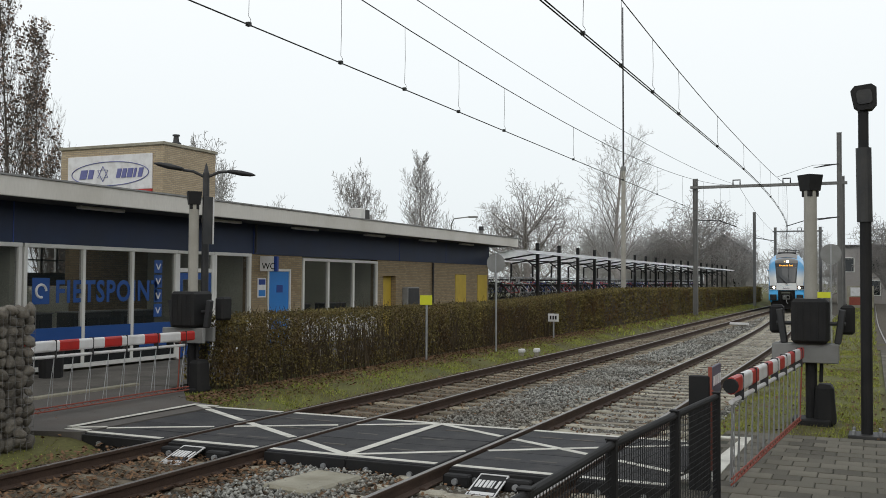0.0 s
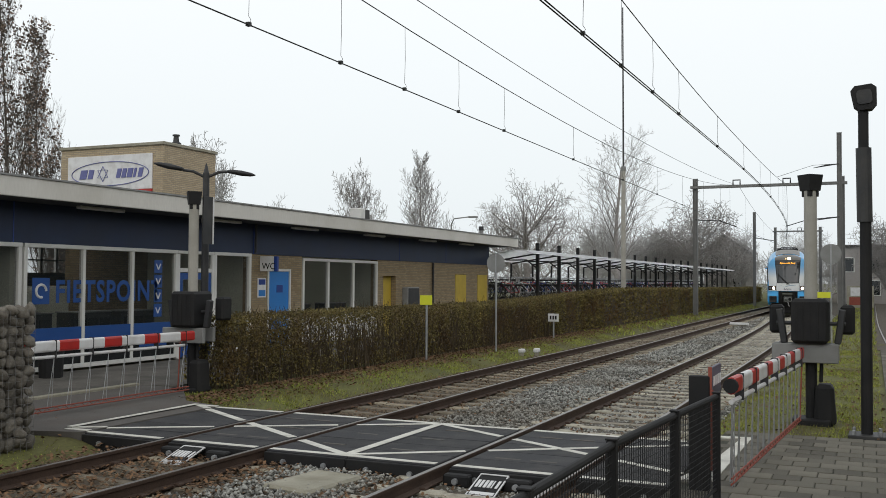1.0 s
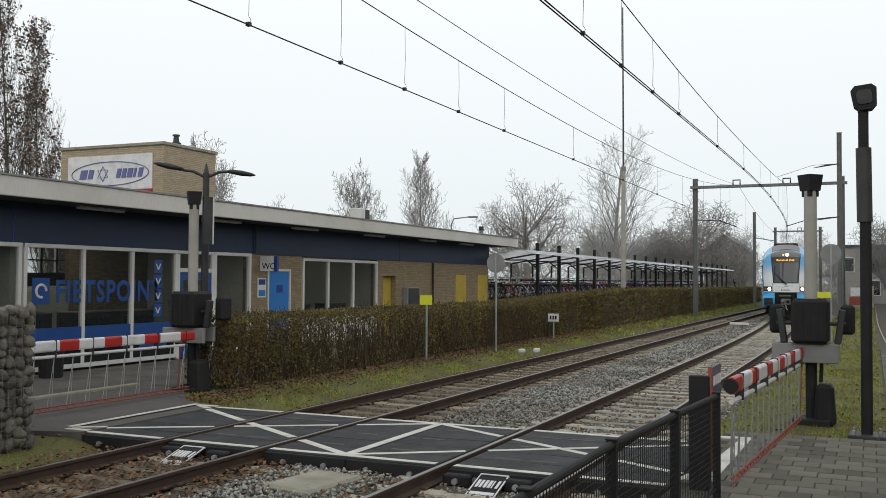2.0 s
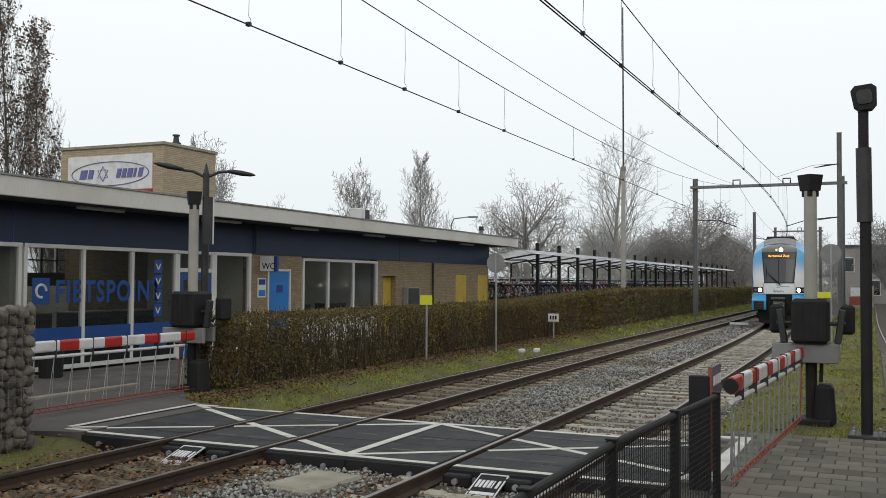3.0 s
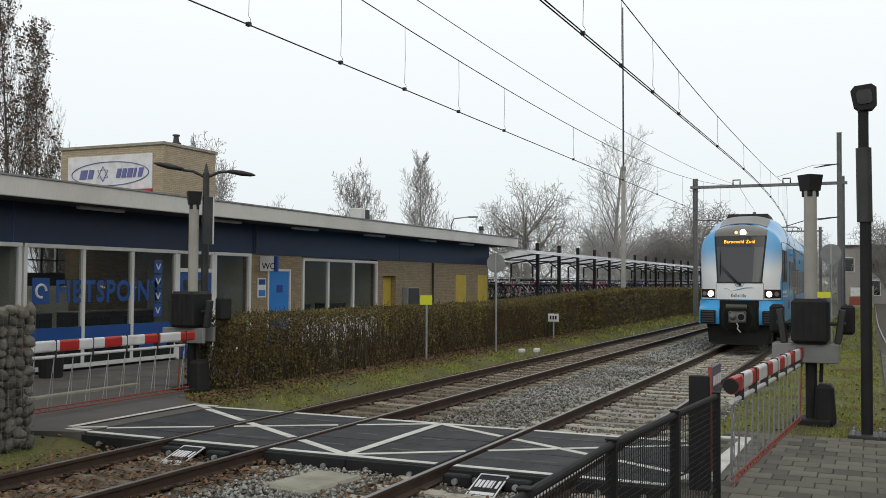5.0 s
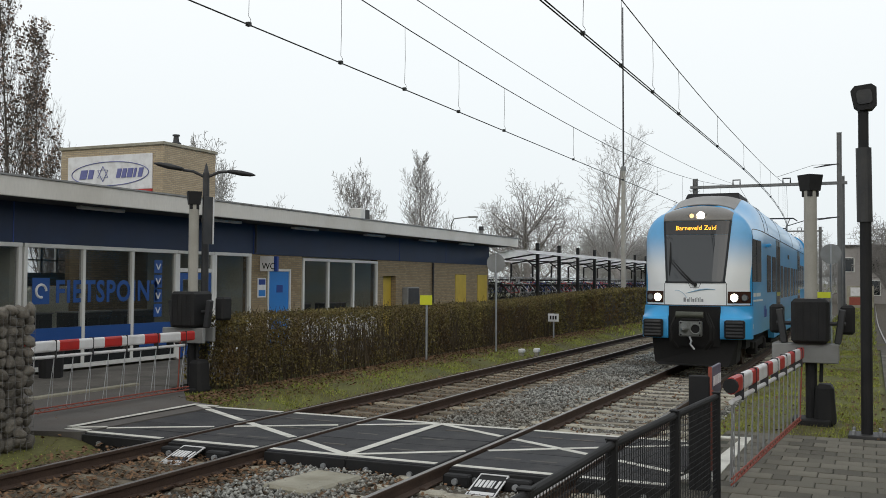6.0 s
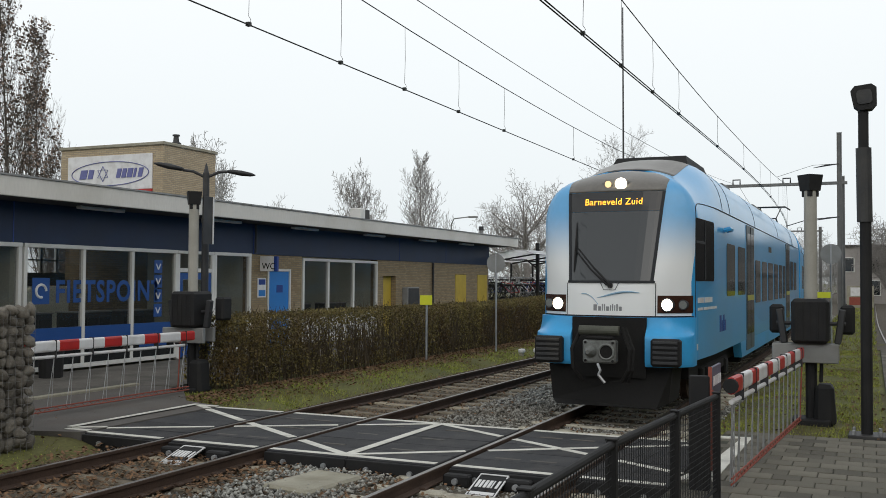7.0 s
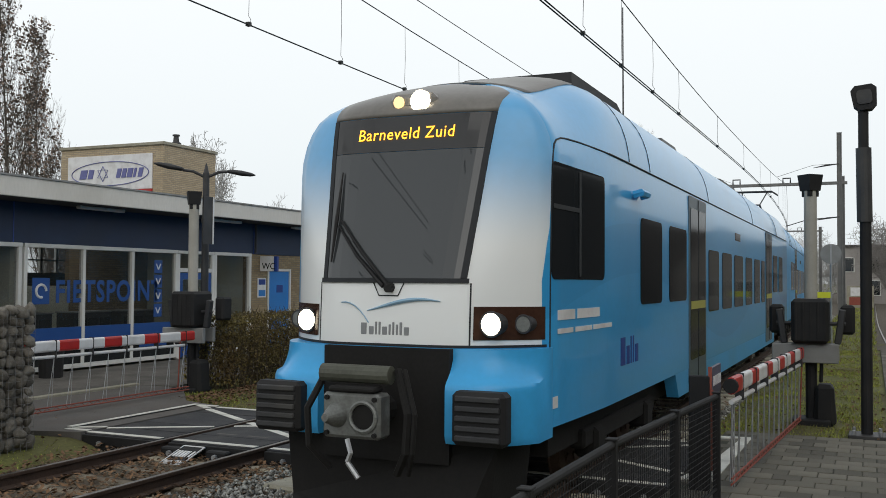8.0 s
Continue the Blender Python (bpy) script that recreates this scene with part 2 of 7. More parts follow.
M_POLE = mat("pale_grey_pole", (0.40, 0.385, 0.34), 0.6, var=0.12, scale=3, grain=60, bump=0.05, dirt=(0.28, 0.26, 0.22), dirt_amount=0.25)
M_GALV = mat("galvanised_steel", (0.42, 0.43, 0.44), 0.5, 0.7, var=0.2, scale=5, grain=60, bump=0.05)
M_MASTGREEN = mat("mast_steel", (0.20, 0.20, 0.195), 0.7, 0.2, var=0.2, scale=3, grain=60, bump=0.05)
M_WIRE = mat("copper_wire", (0.035, 0.038, 0.036), 0.6, 0.3, var=0.1, bump=0.0)
M_RED = mat("reflective_red", (0.50, 0.022, 0.018), 0.4, var=0.12, scale=6, grain=60, bump=0.02, dirt=(0.3, 0.03, 0.025), dirt_amount=0.25)
M_REFWHITE = mat("reflective_white", (0.78, 0.78, 0.78), 0.4, var=0.06, scale=6, grain=60, bump=0.02, dirt=(0.5, 0.48, 0.46), dirt_amount=0.25)
M_REDBAR = mat("faded_red_bar", (0.30, 0.075, 0.05), 0.7, var=0.2, scale=6, grain=60, bump=0.1)
M_TWIG = mat("hedge_twig", (0.085, 0.065, 0.04), 0.95, var=0.5, scale=3, grain=30, bump=0.2)
M_HEDGE = mat("hedge_leaf", (0.175, 0.142, 0.045), 0.85, var=0.6, scale=1.2, grain=14, bump=0.1, dirt=(0.115, 0.065, 0.025), dirt_amount=0.5, per="island")
M_HEDGETOP = mat("hedge_top_leaf", (0.165, 0.135, 0.045), 0.85, var=0.5, scale=1.5, grain=14, bump=0.1, dirt=(0.075, 0.05, 0.02), dirt_amount=0.4, per="island")
M_GRASS = mat("grass_blade", (0.30, 0.33, 0.06), 0.85, var=0.45, scale=1.0, grain=9, bump=0.0, dirt=(0.17, 0.13, 0.055), dirt_amount=0.4, per="island")
M_LEAF = mat("fallen_leaf", (0.155, 0.088, 0.045), 0.9, var=0.5, scale=2, grain=20, bump=0.0, per="island")
# grey and pale bark are lightened: distance haze is put into their colour
M_BARK_HAZED = mat("hazed_grey_bark", (0.32, 0.30, 0.285), 0.95, var=0.3, scale=0.7, grain=6, bump=0.3)
M_BARK_MISTY = mat("misty_pale_bark", (0.44, 0.43, 0.42), 0.95, var=0.25, scale=0.7, grain=6, bump=0.3)
M_BARKDARK = mat("dark_bark", (0.13, 0.115, 0.10), 0.95, var=0.3, scale=0.7, grain=6, bump=0.3)
M_BROWNLEAF = mat("withered_leaf", (0.235, 0.18, 0.15), 0.9, var=0.5, scale=0.5, grain=4, bump=0.0, per="island")
M_GABION = mat("gabion_stone", (0.17, 0.155, 0.13), 0.9, var=0.4, scale=3, grain=25, bump=0.5, dirt=(0.10, 0.09, 0.065), dirt_amount=0.4, per="object")
# ---- ground, tracks, crossing ----
LEFT, RIGHT, GAUGE = -7.80, -3.78, 1.505


def bend(y):
    """The middle of the nearer track: straight past the crossing, then over to the other track."""
    if y < 28:
        return RIGHT
    if y < 80:
        return RIGHT - 0.00085 * (y - 28) ** 2
    x80, s80 = RIGHT - 0.00085 * 52 ** 2, -2 * 0.00085 * 52
    run = 2 * (x80 - LEFT) / -s80
    if y < 80 + run:
        e = y - 80
        return x80 + s80 * e - s80 * e * e / (2 * run)
    return LEFT


def ground_sheet():
    xs = [-900, -60, -30, -17, -11.0, -10.1, -9.75, -9.45, -5.8, -2.45, -2.15, -1.75, 0.3, 4, 30, 900]
    zs = [-0.06, -0.06, -0.06, -0.06, -0.05, -0.08, -0.16, -0.30, -0.30, -0.30, -0.16, -0.05, -0.04, -0.05, -0.05, -0.05]
    ys = [-300, -40] + [k * 1.0 for k in range(0, 80)] + [90, 120, 200, 500, 2500]
    bm = bmesh.new()
    fine = []
    for a, b in zip(xs, xs[1:]):
        n = max(1, min(6, int((b - a) / 0.4))) if b - a < 10 else 1
        fine += [a + (b - a) * k / n for k in range(n)]
    fine.append(xs[-1])
    grid = []
    for y in ys:
        row = []
        for x in fine:
            z = float(np.interp(x, xs, zs))
            if -20 < x < 6 and 0 < y < 90:
                z += 0.025 * noise.noise(Vector((x * 1.3, y * 1.3, 0)))
            row.append(bm.verts.new((x, y, z)))
        grid.append(row)
    for a, b in zip(grid, grid[1:]):
        for k in range(len(fine) - 1):
            bm.faces.new((a[k], a[k + 1], b[k + 1], b[k]))
    tagged(link(bm, "ground", M_SOIL, smooth=True), "worn winter grass and bare soil beside the tracks", "ground", kind="structure")


ground_sheet()


def sweep_rail(bm, path, side, y0, y1, step):
    """One rail with foot, web and head along a track's middle line."""
    prof = [(-0.07, -0.16), (-0.07, -0.148), (-0.012, -0.125), (-0.012, -0.045), (-0.036, -0.035), (-0.036, -0.004), (-0.028, 0.0),
            (0.028, 0.0), (0.036, -0.004), (0.036, -0.035), (0.012, -0.045), (0.012, -0.125), (0.07, -0.148), (0.07, -0.16)]
    rings = []
    y = y0
    while y <= y1 + 1e-6:
        x = path(y) + side * GAUGE / 2
        rings.append([bm.verts.new((x + a, y, b)) for a, b in prof])
        y += step
    n = len(prof)
    for a, b in zip(rings, rings[1:]):
        for k in range(n):
            f = bm.faces.new((a[k], a[(k + 1) % n], b[(k + 1) % n], b[k]))
            f.material_index = 1 if k == 6 else 0
    bmesh.ops.recalc_face_normals(bm, faces=bm.faces[:])


def straight(y):
    return LEFT


def sleeper_mesh(name, old):
    bm = bmesh.new()
    h = 0.008 if old else 0.0
    for a, b in ((-1.28, -0.42), (0.42, 1.28)):
        bx(bm, (a, -0.082, -0.34), (b, 0.082, -0.155 - h), 0.02)
    bx(bm, (-0.44, -0.08, -0.34), (0.44, 0.08, -0.172 - h), 0.02)
    me = bpy.data.meshes.new(name)
    bm.to_mesh(me)
    bm.free()
    me.materials.append(M_SLEEPER_OLD if old else M_SLEEPER)
    return me


def clip_mesh():
    bm = bmesh.new()
    for s in (-1, 1):
        for q in (-1, 1):
            x = s * GAUGE / 2 + q * 0.085
            bx(bm, (x - 0.04, -0.05, -0.16), (x + 0.04, 0.05, -0.12), 0.012)
    me = bpy.data.meshes.new("rail_clip")
    bm.to_mesh(me)
    bm.free()
    me.materials.append(M_RAIL)
    return me


def track(label, path, old, y1, first):
    top = thing("railway_track", label, "track", kind="structure")
    for s in (-1, 1):
        bm = bmesh.new()
        sweep_rail(bm, path, s, -6.0, y1, 1.0)
        part("rail", bm, [M_RAIL, M_RAILTOP], top)
    me, clips = sleeper_mesh("sleeper", old), clip_mesh()
    y, k = first, 0
    while y < min(y1, 118):
        if not 10.3 < y < 13.0:
            slope = (path(y + 0.5) - path(y - 0.5))
            for nm, data in (("sleeper", me), ("rail_clip", clips)):
                if nm == "rail_clip" and not 5 < y < 30:
                    continue
                ob = new(nm, data)
                ob.parent = top
                ob.location = (path(y) + R.uniform(-0.01, 0.01), y, R.uniform(-0.008, 0.008) if nm == "sleeper" else 0)
                ob.rotation_euler = (0, 0, -math.atan(slope) + R.uniform(-0.012, 0.012))
        y += 0.62 if old else 0.60
        k += 1
    return top


track("rusty straight railway track on weathered sleepers", straight, True, 240, 4.2)
track("railway track on pale concrete sleepers, bending in the distance", bend, False, 118, 4.1)


def far_track():
    top = thing("railway_track", "disused rusty track behind the grass strip", "track", kind="structure")
    for s in (-1, 1):
        bm = bmesh.new()
        sweep_rail(bm, lambda y: 1.03 + 0.0022 * max(0, 62 - y) ** 2 * 0.15, s, 34, 160, 2.0)
        part("rail", bm, [M_RAIL, M_RAILTOP], top)
    bm = bmesh.new()
    bx(bm, (0.15, 34, -0.3), (2.6, 160, -0.03))
    part("track_bed", bm, M_BALLAST_BED, top)


far_track()


def ballast():
    """Loose stones between and beside the rails, denser near the crossing."""
    rs = np.random.RandomState(3)
    bm = bmesh.new()
    xs = np.linspace(-9.6, -2.3, 40)
    ys = np.concatenate([np.arange(-6, 50, 0.4), np.arange(50, 240, 4.0)])
    grid = []
    for y in ys:
        row = []
        for x in xs:
            edge = min((x + 9.6) / 0.5, (-2.3 - x) / 0.5, 1.0)
            inside = min(abs(x - LEFT), abs(x - bend(y))) < 1.2
            z = -0.33 + (0.138 if inside else 0.15) * edge + (0.008 if inside else 0.02) * noise.noise(Vector((x * 3, y * 3, 0)))
            row.append(bm.verts.new((x, y, z)))
        grid.append(row)
    for a, b in zip(grid, grid[1:]):
        for k in range(len(xs) - 1):
            bm.faces.new((a[k], a[k + 1], b[k + 1], b[k]))
    bed = link(bm, "ballast_bed", M_BALLAST_BED, smooth=True)
    tagged(bed, "grey and brown ballast bed under the rails", "ballast", kind="structure")
    pts = []
    for y0, y1, dens in ((5.0, 16, 620), (16, 26, 360), (26, 45, 120), (45, 75, 45)):
        n = int((y1 - y0) * 7.2 * dens)
        p = np.stack([rs.uniform(-9.55, -2.35, n), rs.uniform(y0, y1, n)], 1)
        size = np.full(n, {620: 0.030, 360: 0.036, 120: 0.046, 45: 0.06}[dens])
        pts.append(np.concatenate([p, size[:, None]], 1))
    p = np.concatenate(pts)
    keep = ~((p[:, 1] > 10.05) & (p[:, 1] < 13.25))
    # fewer stones between the rails, where the sleepers show
    b = np.array([bend(v) for v in p[:, 1]])
    off = np.minimum(np.abs(p[:, 0] - LEFT), np.abs(p[:, 0] - b))
    keep &= (off > 1.25) | (rs.rand(len(p)) < 0.6)
    for c in (np.full(len(p), LEFT), b):
        keep &= np.abs(np.abs(p[:, 0] - c) - GAUGE / 2) > 0.07
    # none on the sleepers themselves
    inside = off < 1.25
    near_right = np.abs(p[:, 0] - b) < np.abs(p[:, 0] - LEFT)
    pitch, start = np.where(near_right, 0.60, 0.62), np.where(near_right, 4.1, 4.2)
    ph = np.mod(p[:, 1] - start + pitch / 2, pitch) - pitch / 2
    keep &= ~(inside & (np.abs(ph) < 0.14))
    p, off = p[keep], off[keep]
    n = len(p)
    edge = np.clip(np.minimum((p[:, 0] + 9.6) / 0.5, (-2.3 - p[:, 0]) / 0.5), 0, 1)
    z = -0.33 + np.where(off > 1.25, 0.13, 0.114) * edge + rs.uniform(0.0, 0.025, n) + np.where(off > 1.3, rs.uniform(0, 0.06, n), rs.uniform(0.0, 0.012, n))
    base = np.array([(1, 0, 0), (-1, 0, 0), (0, 1, 0), (0, -1, 0), (0, 0, 1), (0, 0, -1)], float)
    faces = np.array([(0, 2, 4), (2, 1, 4), (1, 3, 4), (3, 0, 4), (2, 0, 5), (1, 2, 5), (3, 1, 5), (0, 3, 5)])
    ang = rs.uniform(0, math.tau, n)
    v = base[None] * rs.uniform(0.55, 1.25, (n, 6, 1)) + rs.uniform(-0.3, 0.3, (n, 6, 3))
    c, s = np.cos(ang)[:, None], np.sin(ang)[:, None]
    v = np.stack([c * v[..., 0] - s * v[..., 1], s * v[..., 0] + c * v[..., 1], v[..., 2] * 0.8], -1)
    v = v * p[:, 2][:, None, None] + np.stack([p[:, 0], p[:, 1], z], -1)[:, None]
    rusty = p[:, 0] + rs.normal(0, 0.25, n) < -6.75
    for pick, m, label in ((~rusty, M_STONE, "loose grey ballast stones round the nearer track"), (rusty, M_STONE_BROWN, "rust-brown ballast stones in the older track")):
        u = v[pick]
        f = (faces[None] + 6 * np.arange(len(u))[:, None, None]).reshape(-1, 3)
        tagged(from_arrays("ballast_stones", u.reshape(-1, 3), f, m), label, "ballast", kind="stuff")


ballast()


def crossing():
    top = thing("level_crossing", "dark rubber level crossing panels with white painted boxes", "crossing", kind="structure")
    y0, y1 = 10.16, 13.14
    strips = [(-9.95, -8.66), (-8.46, -7.14), (-6.95, -5.79), (-5.785, -4.63), (-4.43, -3.13), (-2.93, -1.95)]
    n = 5
    for a, b in strips:
        d = (y1 - y0) / n
        shared = bpy.data.meshes.new("rubber_panel")
        bm = box((a + 0.003, 0.004, -0.17), (b - 0.003, d - 0.004, -0.012), 0.01)
        bm.to_mesh(shared)
        bm.free()
        shared.materials.append(M_RUBBER)
        for k in range(n):
            ob = new("rubber_panel", shared)
            ob.parent = top
            ob.location = (0, y0 + k * d, R.uniform(-0.003, 0.003))
    # light grip marks set in the panels
    for x in (-8.1, -7.6, -6.4, -5.4, -4.0, -3.55):
        for y in (10.9, 11.8, 12.6):
            part("grip_mark", box((x - 0.16, y - 0.03, -0.02), (x + 0.16, y + 0.03, -0.008)), M_ASPHALT, top)
    gaps = [(-8.68, -8.44), (-7.16, -6.93), (-4.65, -4.41), (-3.15, -2.91)]

    def painted(p, q, w, z):
        """A painted stroke from p to q, left out over the rails."""
        p, q = Vector(p), Vector(q)
        cuts = [0.0, 1.0]
        if abs(q.x - p.x) > 0.5:
            for a, b in gaps:
                for g in (a, b):
                    t = (g - p.x) / (q.x - p.x)
                    if 0 < t < 1:
                        cuts.append(t)
            t = (-9.955 - p.x) / (q.x - p.x)
            if 0 < t < 1:
                cuts.append(t)
        cuts.sort()
        side = Vector((-(q - p).y, (q - p).x)).normalized() * w / 2
        for t0, t1 in zip(cuts, cuts[1:]):
            mid = p.x + (q.x - p.x) * (t0 + t1) / 2
            if any(a < mid < b for a, b in gaps) and abs(q.x - p.x) > 0.5:
                continue
            bm = bmesh.new()
            u, v = p.lerp(q, t0), p.lerp(q, t1)
            up = 0.016 if mid < -9.955 else 0.0
            prism(bm, [u - side, v - side, v + side, u + side], "z", z + up - 0.006, z + up)
            part("painted_line", bm, M_LINE, top)

    L, C, Rr = -10.36, -5.87, -1.56
    painted((L, 10.25), (C, 10.25), 0.10, -0.006)
    painted((C, 10.25), (-2.0, 10.25), 0.10, -0.006)
    painted((L, 13.12), (C, 13.12), 0.10, -0.006)
    painted((C, 13.12), (-2.0, 13.12), 0.10, -0.006)
    painted((L, 13.12), (C, 10.28), 0.12, -0.005)
    painted((L, 10.35), (C, 13.09), 0.09, -0.004)
    painted((C, 13.09), (-1.95, 10.9), 0.10, -0.004)
    painted((C, 10.3), (-1.95, 13.0), 0.09, -0.005)
    painted((C, 10.3), (C, 13.08), 0.12, -0.0045)
    painted((L, 10.3), (L, 13.1), 0.10, 0.012)
    # end beams with their deflector plates
    for a, b in strips:
        part("end_beam", box((a, y0 - 0.05, -0.24), (b, y0 - 0.004, -0.03), 0.008), M_BLACK, top)
        for k in range(2):
            x = a + (b - a) * (0.25 + 0.5 * k)
            part("bolt", rod((x, y0 - 0.05, -0.13), (x, y0 - 0.085, -0.13), 0.032, 10), M_GALV, top)
    for x in (LEFT - 0.20, RIGHT - 0.07):
        tilt = Matrix.Rotation(radians(17), 3, "X")
        ya, yb = y0 - 0.56, y0 - 0.06
        plate = part("deflector_plate", box((x - 0.17, ya, -0.14), (x + 0.17, yb, -0.115), 0.006, tilt), M_BLACK, top, "black deflector plate with white lettering bars")
        bm = bmesh.new()
        for e in (ya, yb - 0.018):
            bx(bm, (x - 0.17, e, -0.13), (x + 0.17, e + 0.018, -0.108))
        for e in (x - 0.17, x + 0.155):
            bx(bm, (e, ya + 0.02, -0.13), (e + 0.015, yb - 0.02, -0.108))
        bx(bm, (x - 0.14, ya + 0.04, -0.13), (x + 0.14, ya + 0.10, -0.109))
        for k, w in enumerate((0.034, 0.03, 0.034, 0.034, 0.014, 0.03)):
            e = x - 0.135 + k * 0.047
            bx(bm, (e, ya + 0.20, -0.13), (e + w, ya + 0.36, -0.109))
        c = Vector((x, (ya + yb) / 2, -0.1275))
        for v in bm.verts:
            v.co = c + tilt @ (v.co - c)
        part("lettering_bar", bm, M_REFWHITE, plate)
    # bracket plates beside the deflectors
    for x in (LEFT, RIGHT):
        for s in (-1, 1):
            c = x - 0.14 + s * 0.36
            part("bracket", box((c - 0.16, y0 - 0.20, -0.20), (c + 0.16, y0 - 0.06, -0.06), 0.02), M_BLACK, top)
            part("bolt", rod((c, y0 - 0.20, -0.13), (c, y0 - 0.24, -0.13), 0.035, 10), M_GALV, top)
    return top


crossing()


def concrete_slab():
    bm = box((-6.02, 8.75, -0.3), (-5.35, 9.72, -0.10), 0.03, Matrix.Rotation(radians(-8), 3, "Z"))
    tagged(link(bm, "concrete_slab", M_CONCRETE), "worn yellowish concrete duct cover lying in the ballast", "slab")


concrete_slab()


def road():
    bm = bmesh.new()
    prism(bm, [(-9.96, 10.1), (-9.96, 13.2), (-10.9, 13.5), (-12.2, 15.0), (-17, 15.4), (-17, 6.5), (-12.0, 9.0), (-10.6, 9.9)], "z", -0.25, 0.004)
    tagged(link(bm, "road", M_ASPHALT), "worn grey asphalt approach to the level crossing", "road", kind="structure")
    bm = bmesh.new()
    prism(bm, [(-16.6, -5), (-16.6, 44), (-12.55, 44), (-12.55, 15.2), (-13.4, 15.0), (-13.4, -5)], "z", -0.2, 0.012)
    tagged(link(bm, "pavement", M_FORECOURT), "grey paved forecourt in front of the station building", "pavement", kind="structure")
    bm = box((-13.4, 8, -0.1), (-13.25, 15, 0.05), 0.01)
    tagged(link(bm, "kerb", M_CONCRETE), "pale concrete kerb along the forecourt", "kerb", kind="structure")
    # white stop triangle and far edge line on the near side of the road
    bm = bmesh.new()
    prism(bm, [(-1.93, 10.5), (-1.55, 10.6), (-1.50, 13.75), (-1.62, 13.75), (-1.74, 11.6)], "z", -0.03, 0.010)
    prism(bm, [(-1.93, 13.55), (-1.62, 13.62), (-1.62, 13.75), (-1.93, 13.7)], "z", -0.03, 0.010)
    tagged(link(bm, "road_marking", M_LINE), "white painted edge marking on the pavement", "marking", kind="structure")


road()
# ---- station building ----
WX = -16.6


def pane(name, y0, y1, z0, z1, x, parent, material):
    ob = part(name, box((x - 0.012, y0, z0), (x, y1, z1)), material, parent)
    ob.visible_shadow = False
    return ob


def framed_window(name, label, ys, z0, z1, bar=0.09, sill=None, group=""):
    """A white-framed shopfront or window: uprights at ys, glazing between them."""
    w = thing(name, label, "window", group)
    for k, y in enumerate(ys):
        part("upright", box((WX - 0.09, y - bar / 2, z0), (WX + 0.035, y + bar / 2, z1), 0.008), M_WHITE, w)
    part("head_rail", box((WX - 0.09, ys[0] - bar / 2, z1), (WX + 0.04, ys[-1] + bar / 2, z1 + 0.09), 0.008), M_WHITE, w)
    part("bottom_rail", box((WX - 0.09, ys[0] - bar / 2, z0 - 0.10), (WX + 0.04, ys[-1] + bar / 2, z0), 0.008), M_WHITE, w)
    for a, b in zip(ys, ys[1:]):
        pane("pane", a + bar / 2, b - bar / 2, z0, z1, WX - 0.03, w, M_GLASS)
    return w


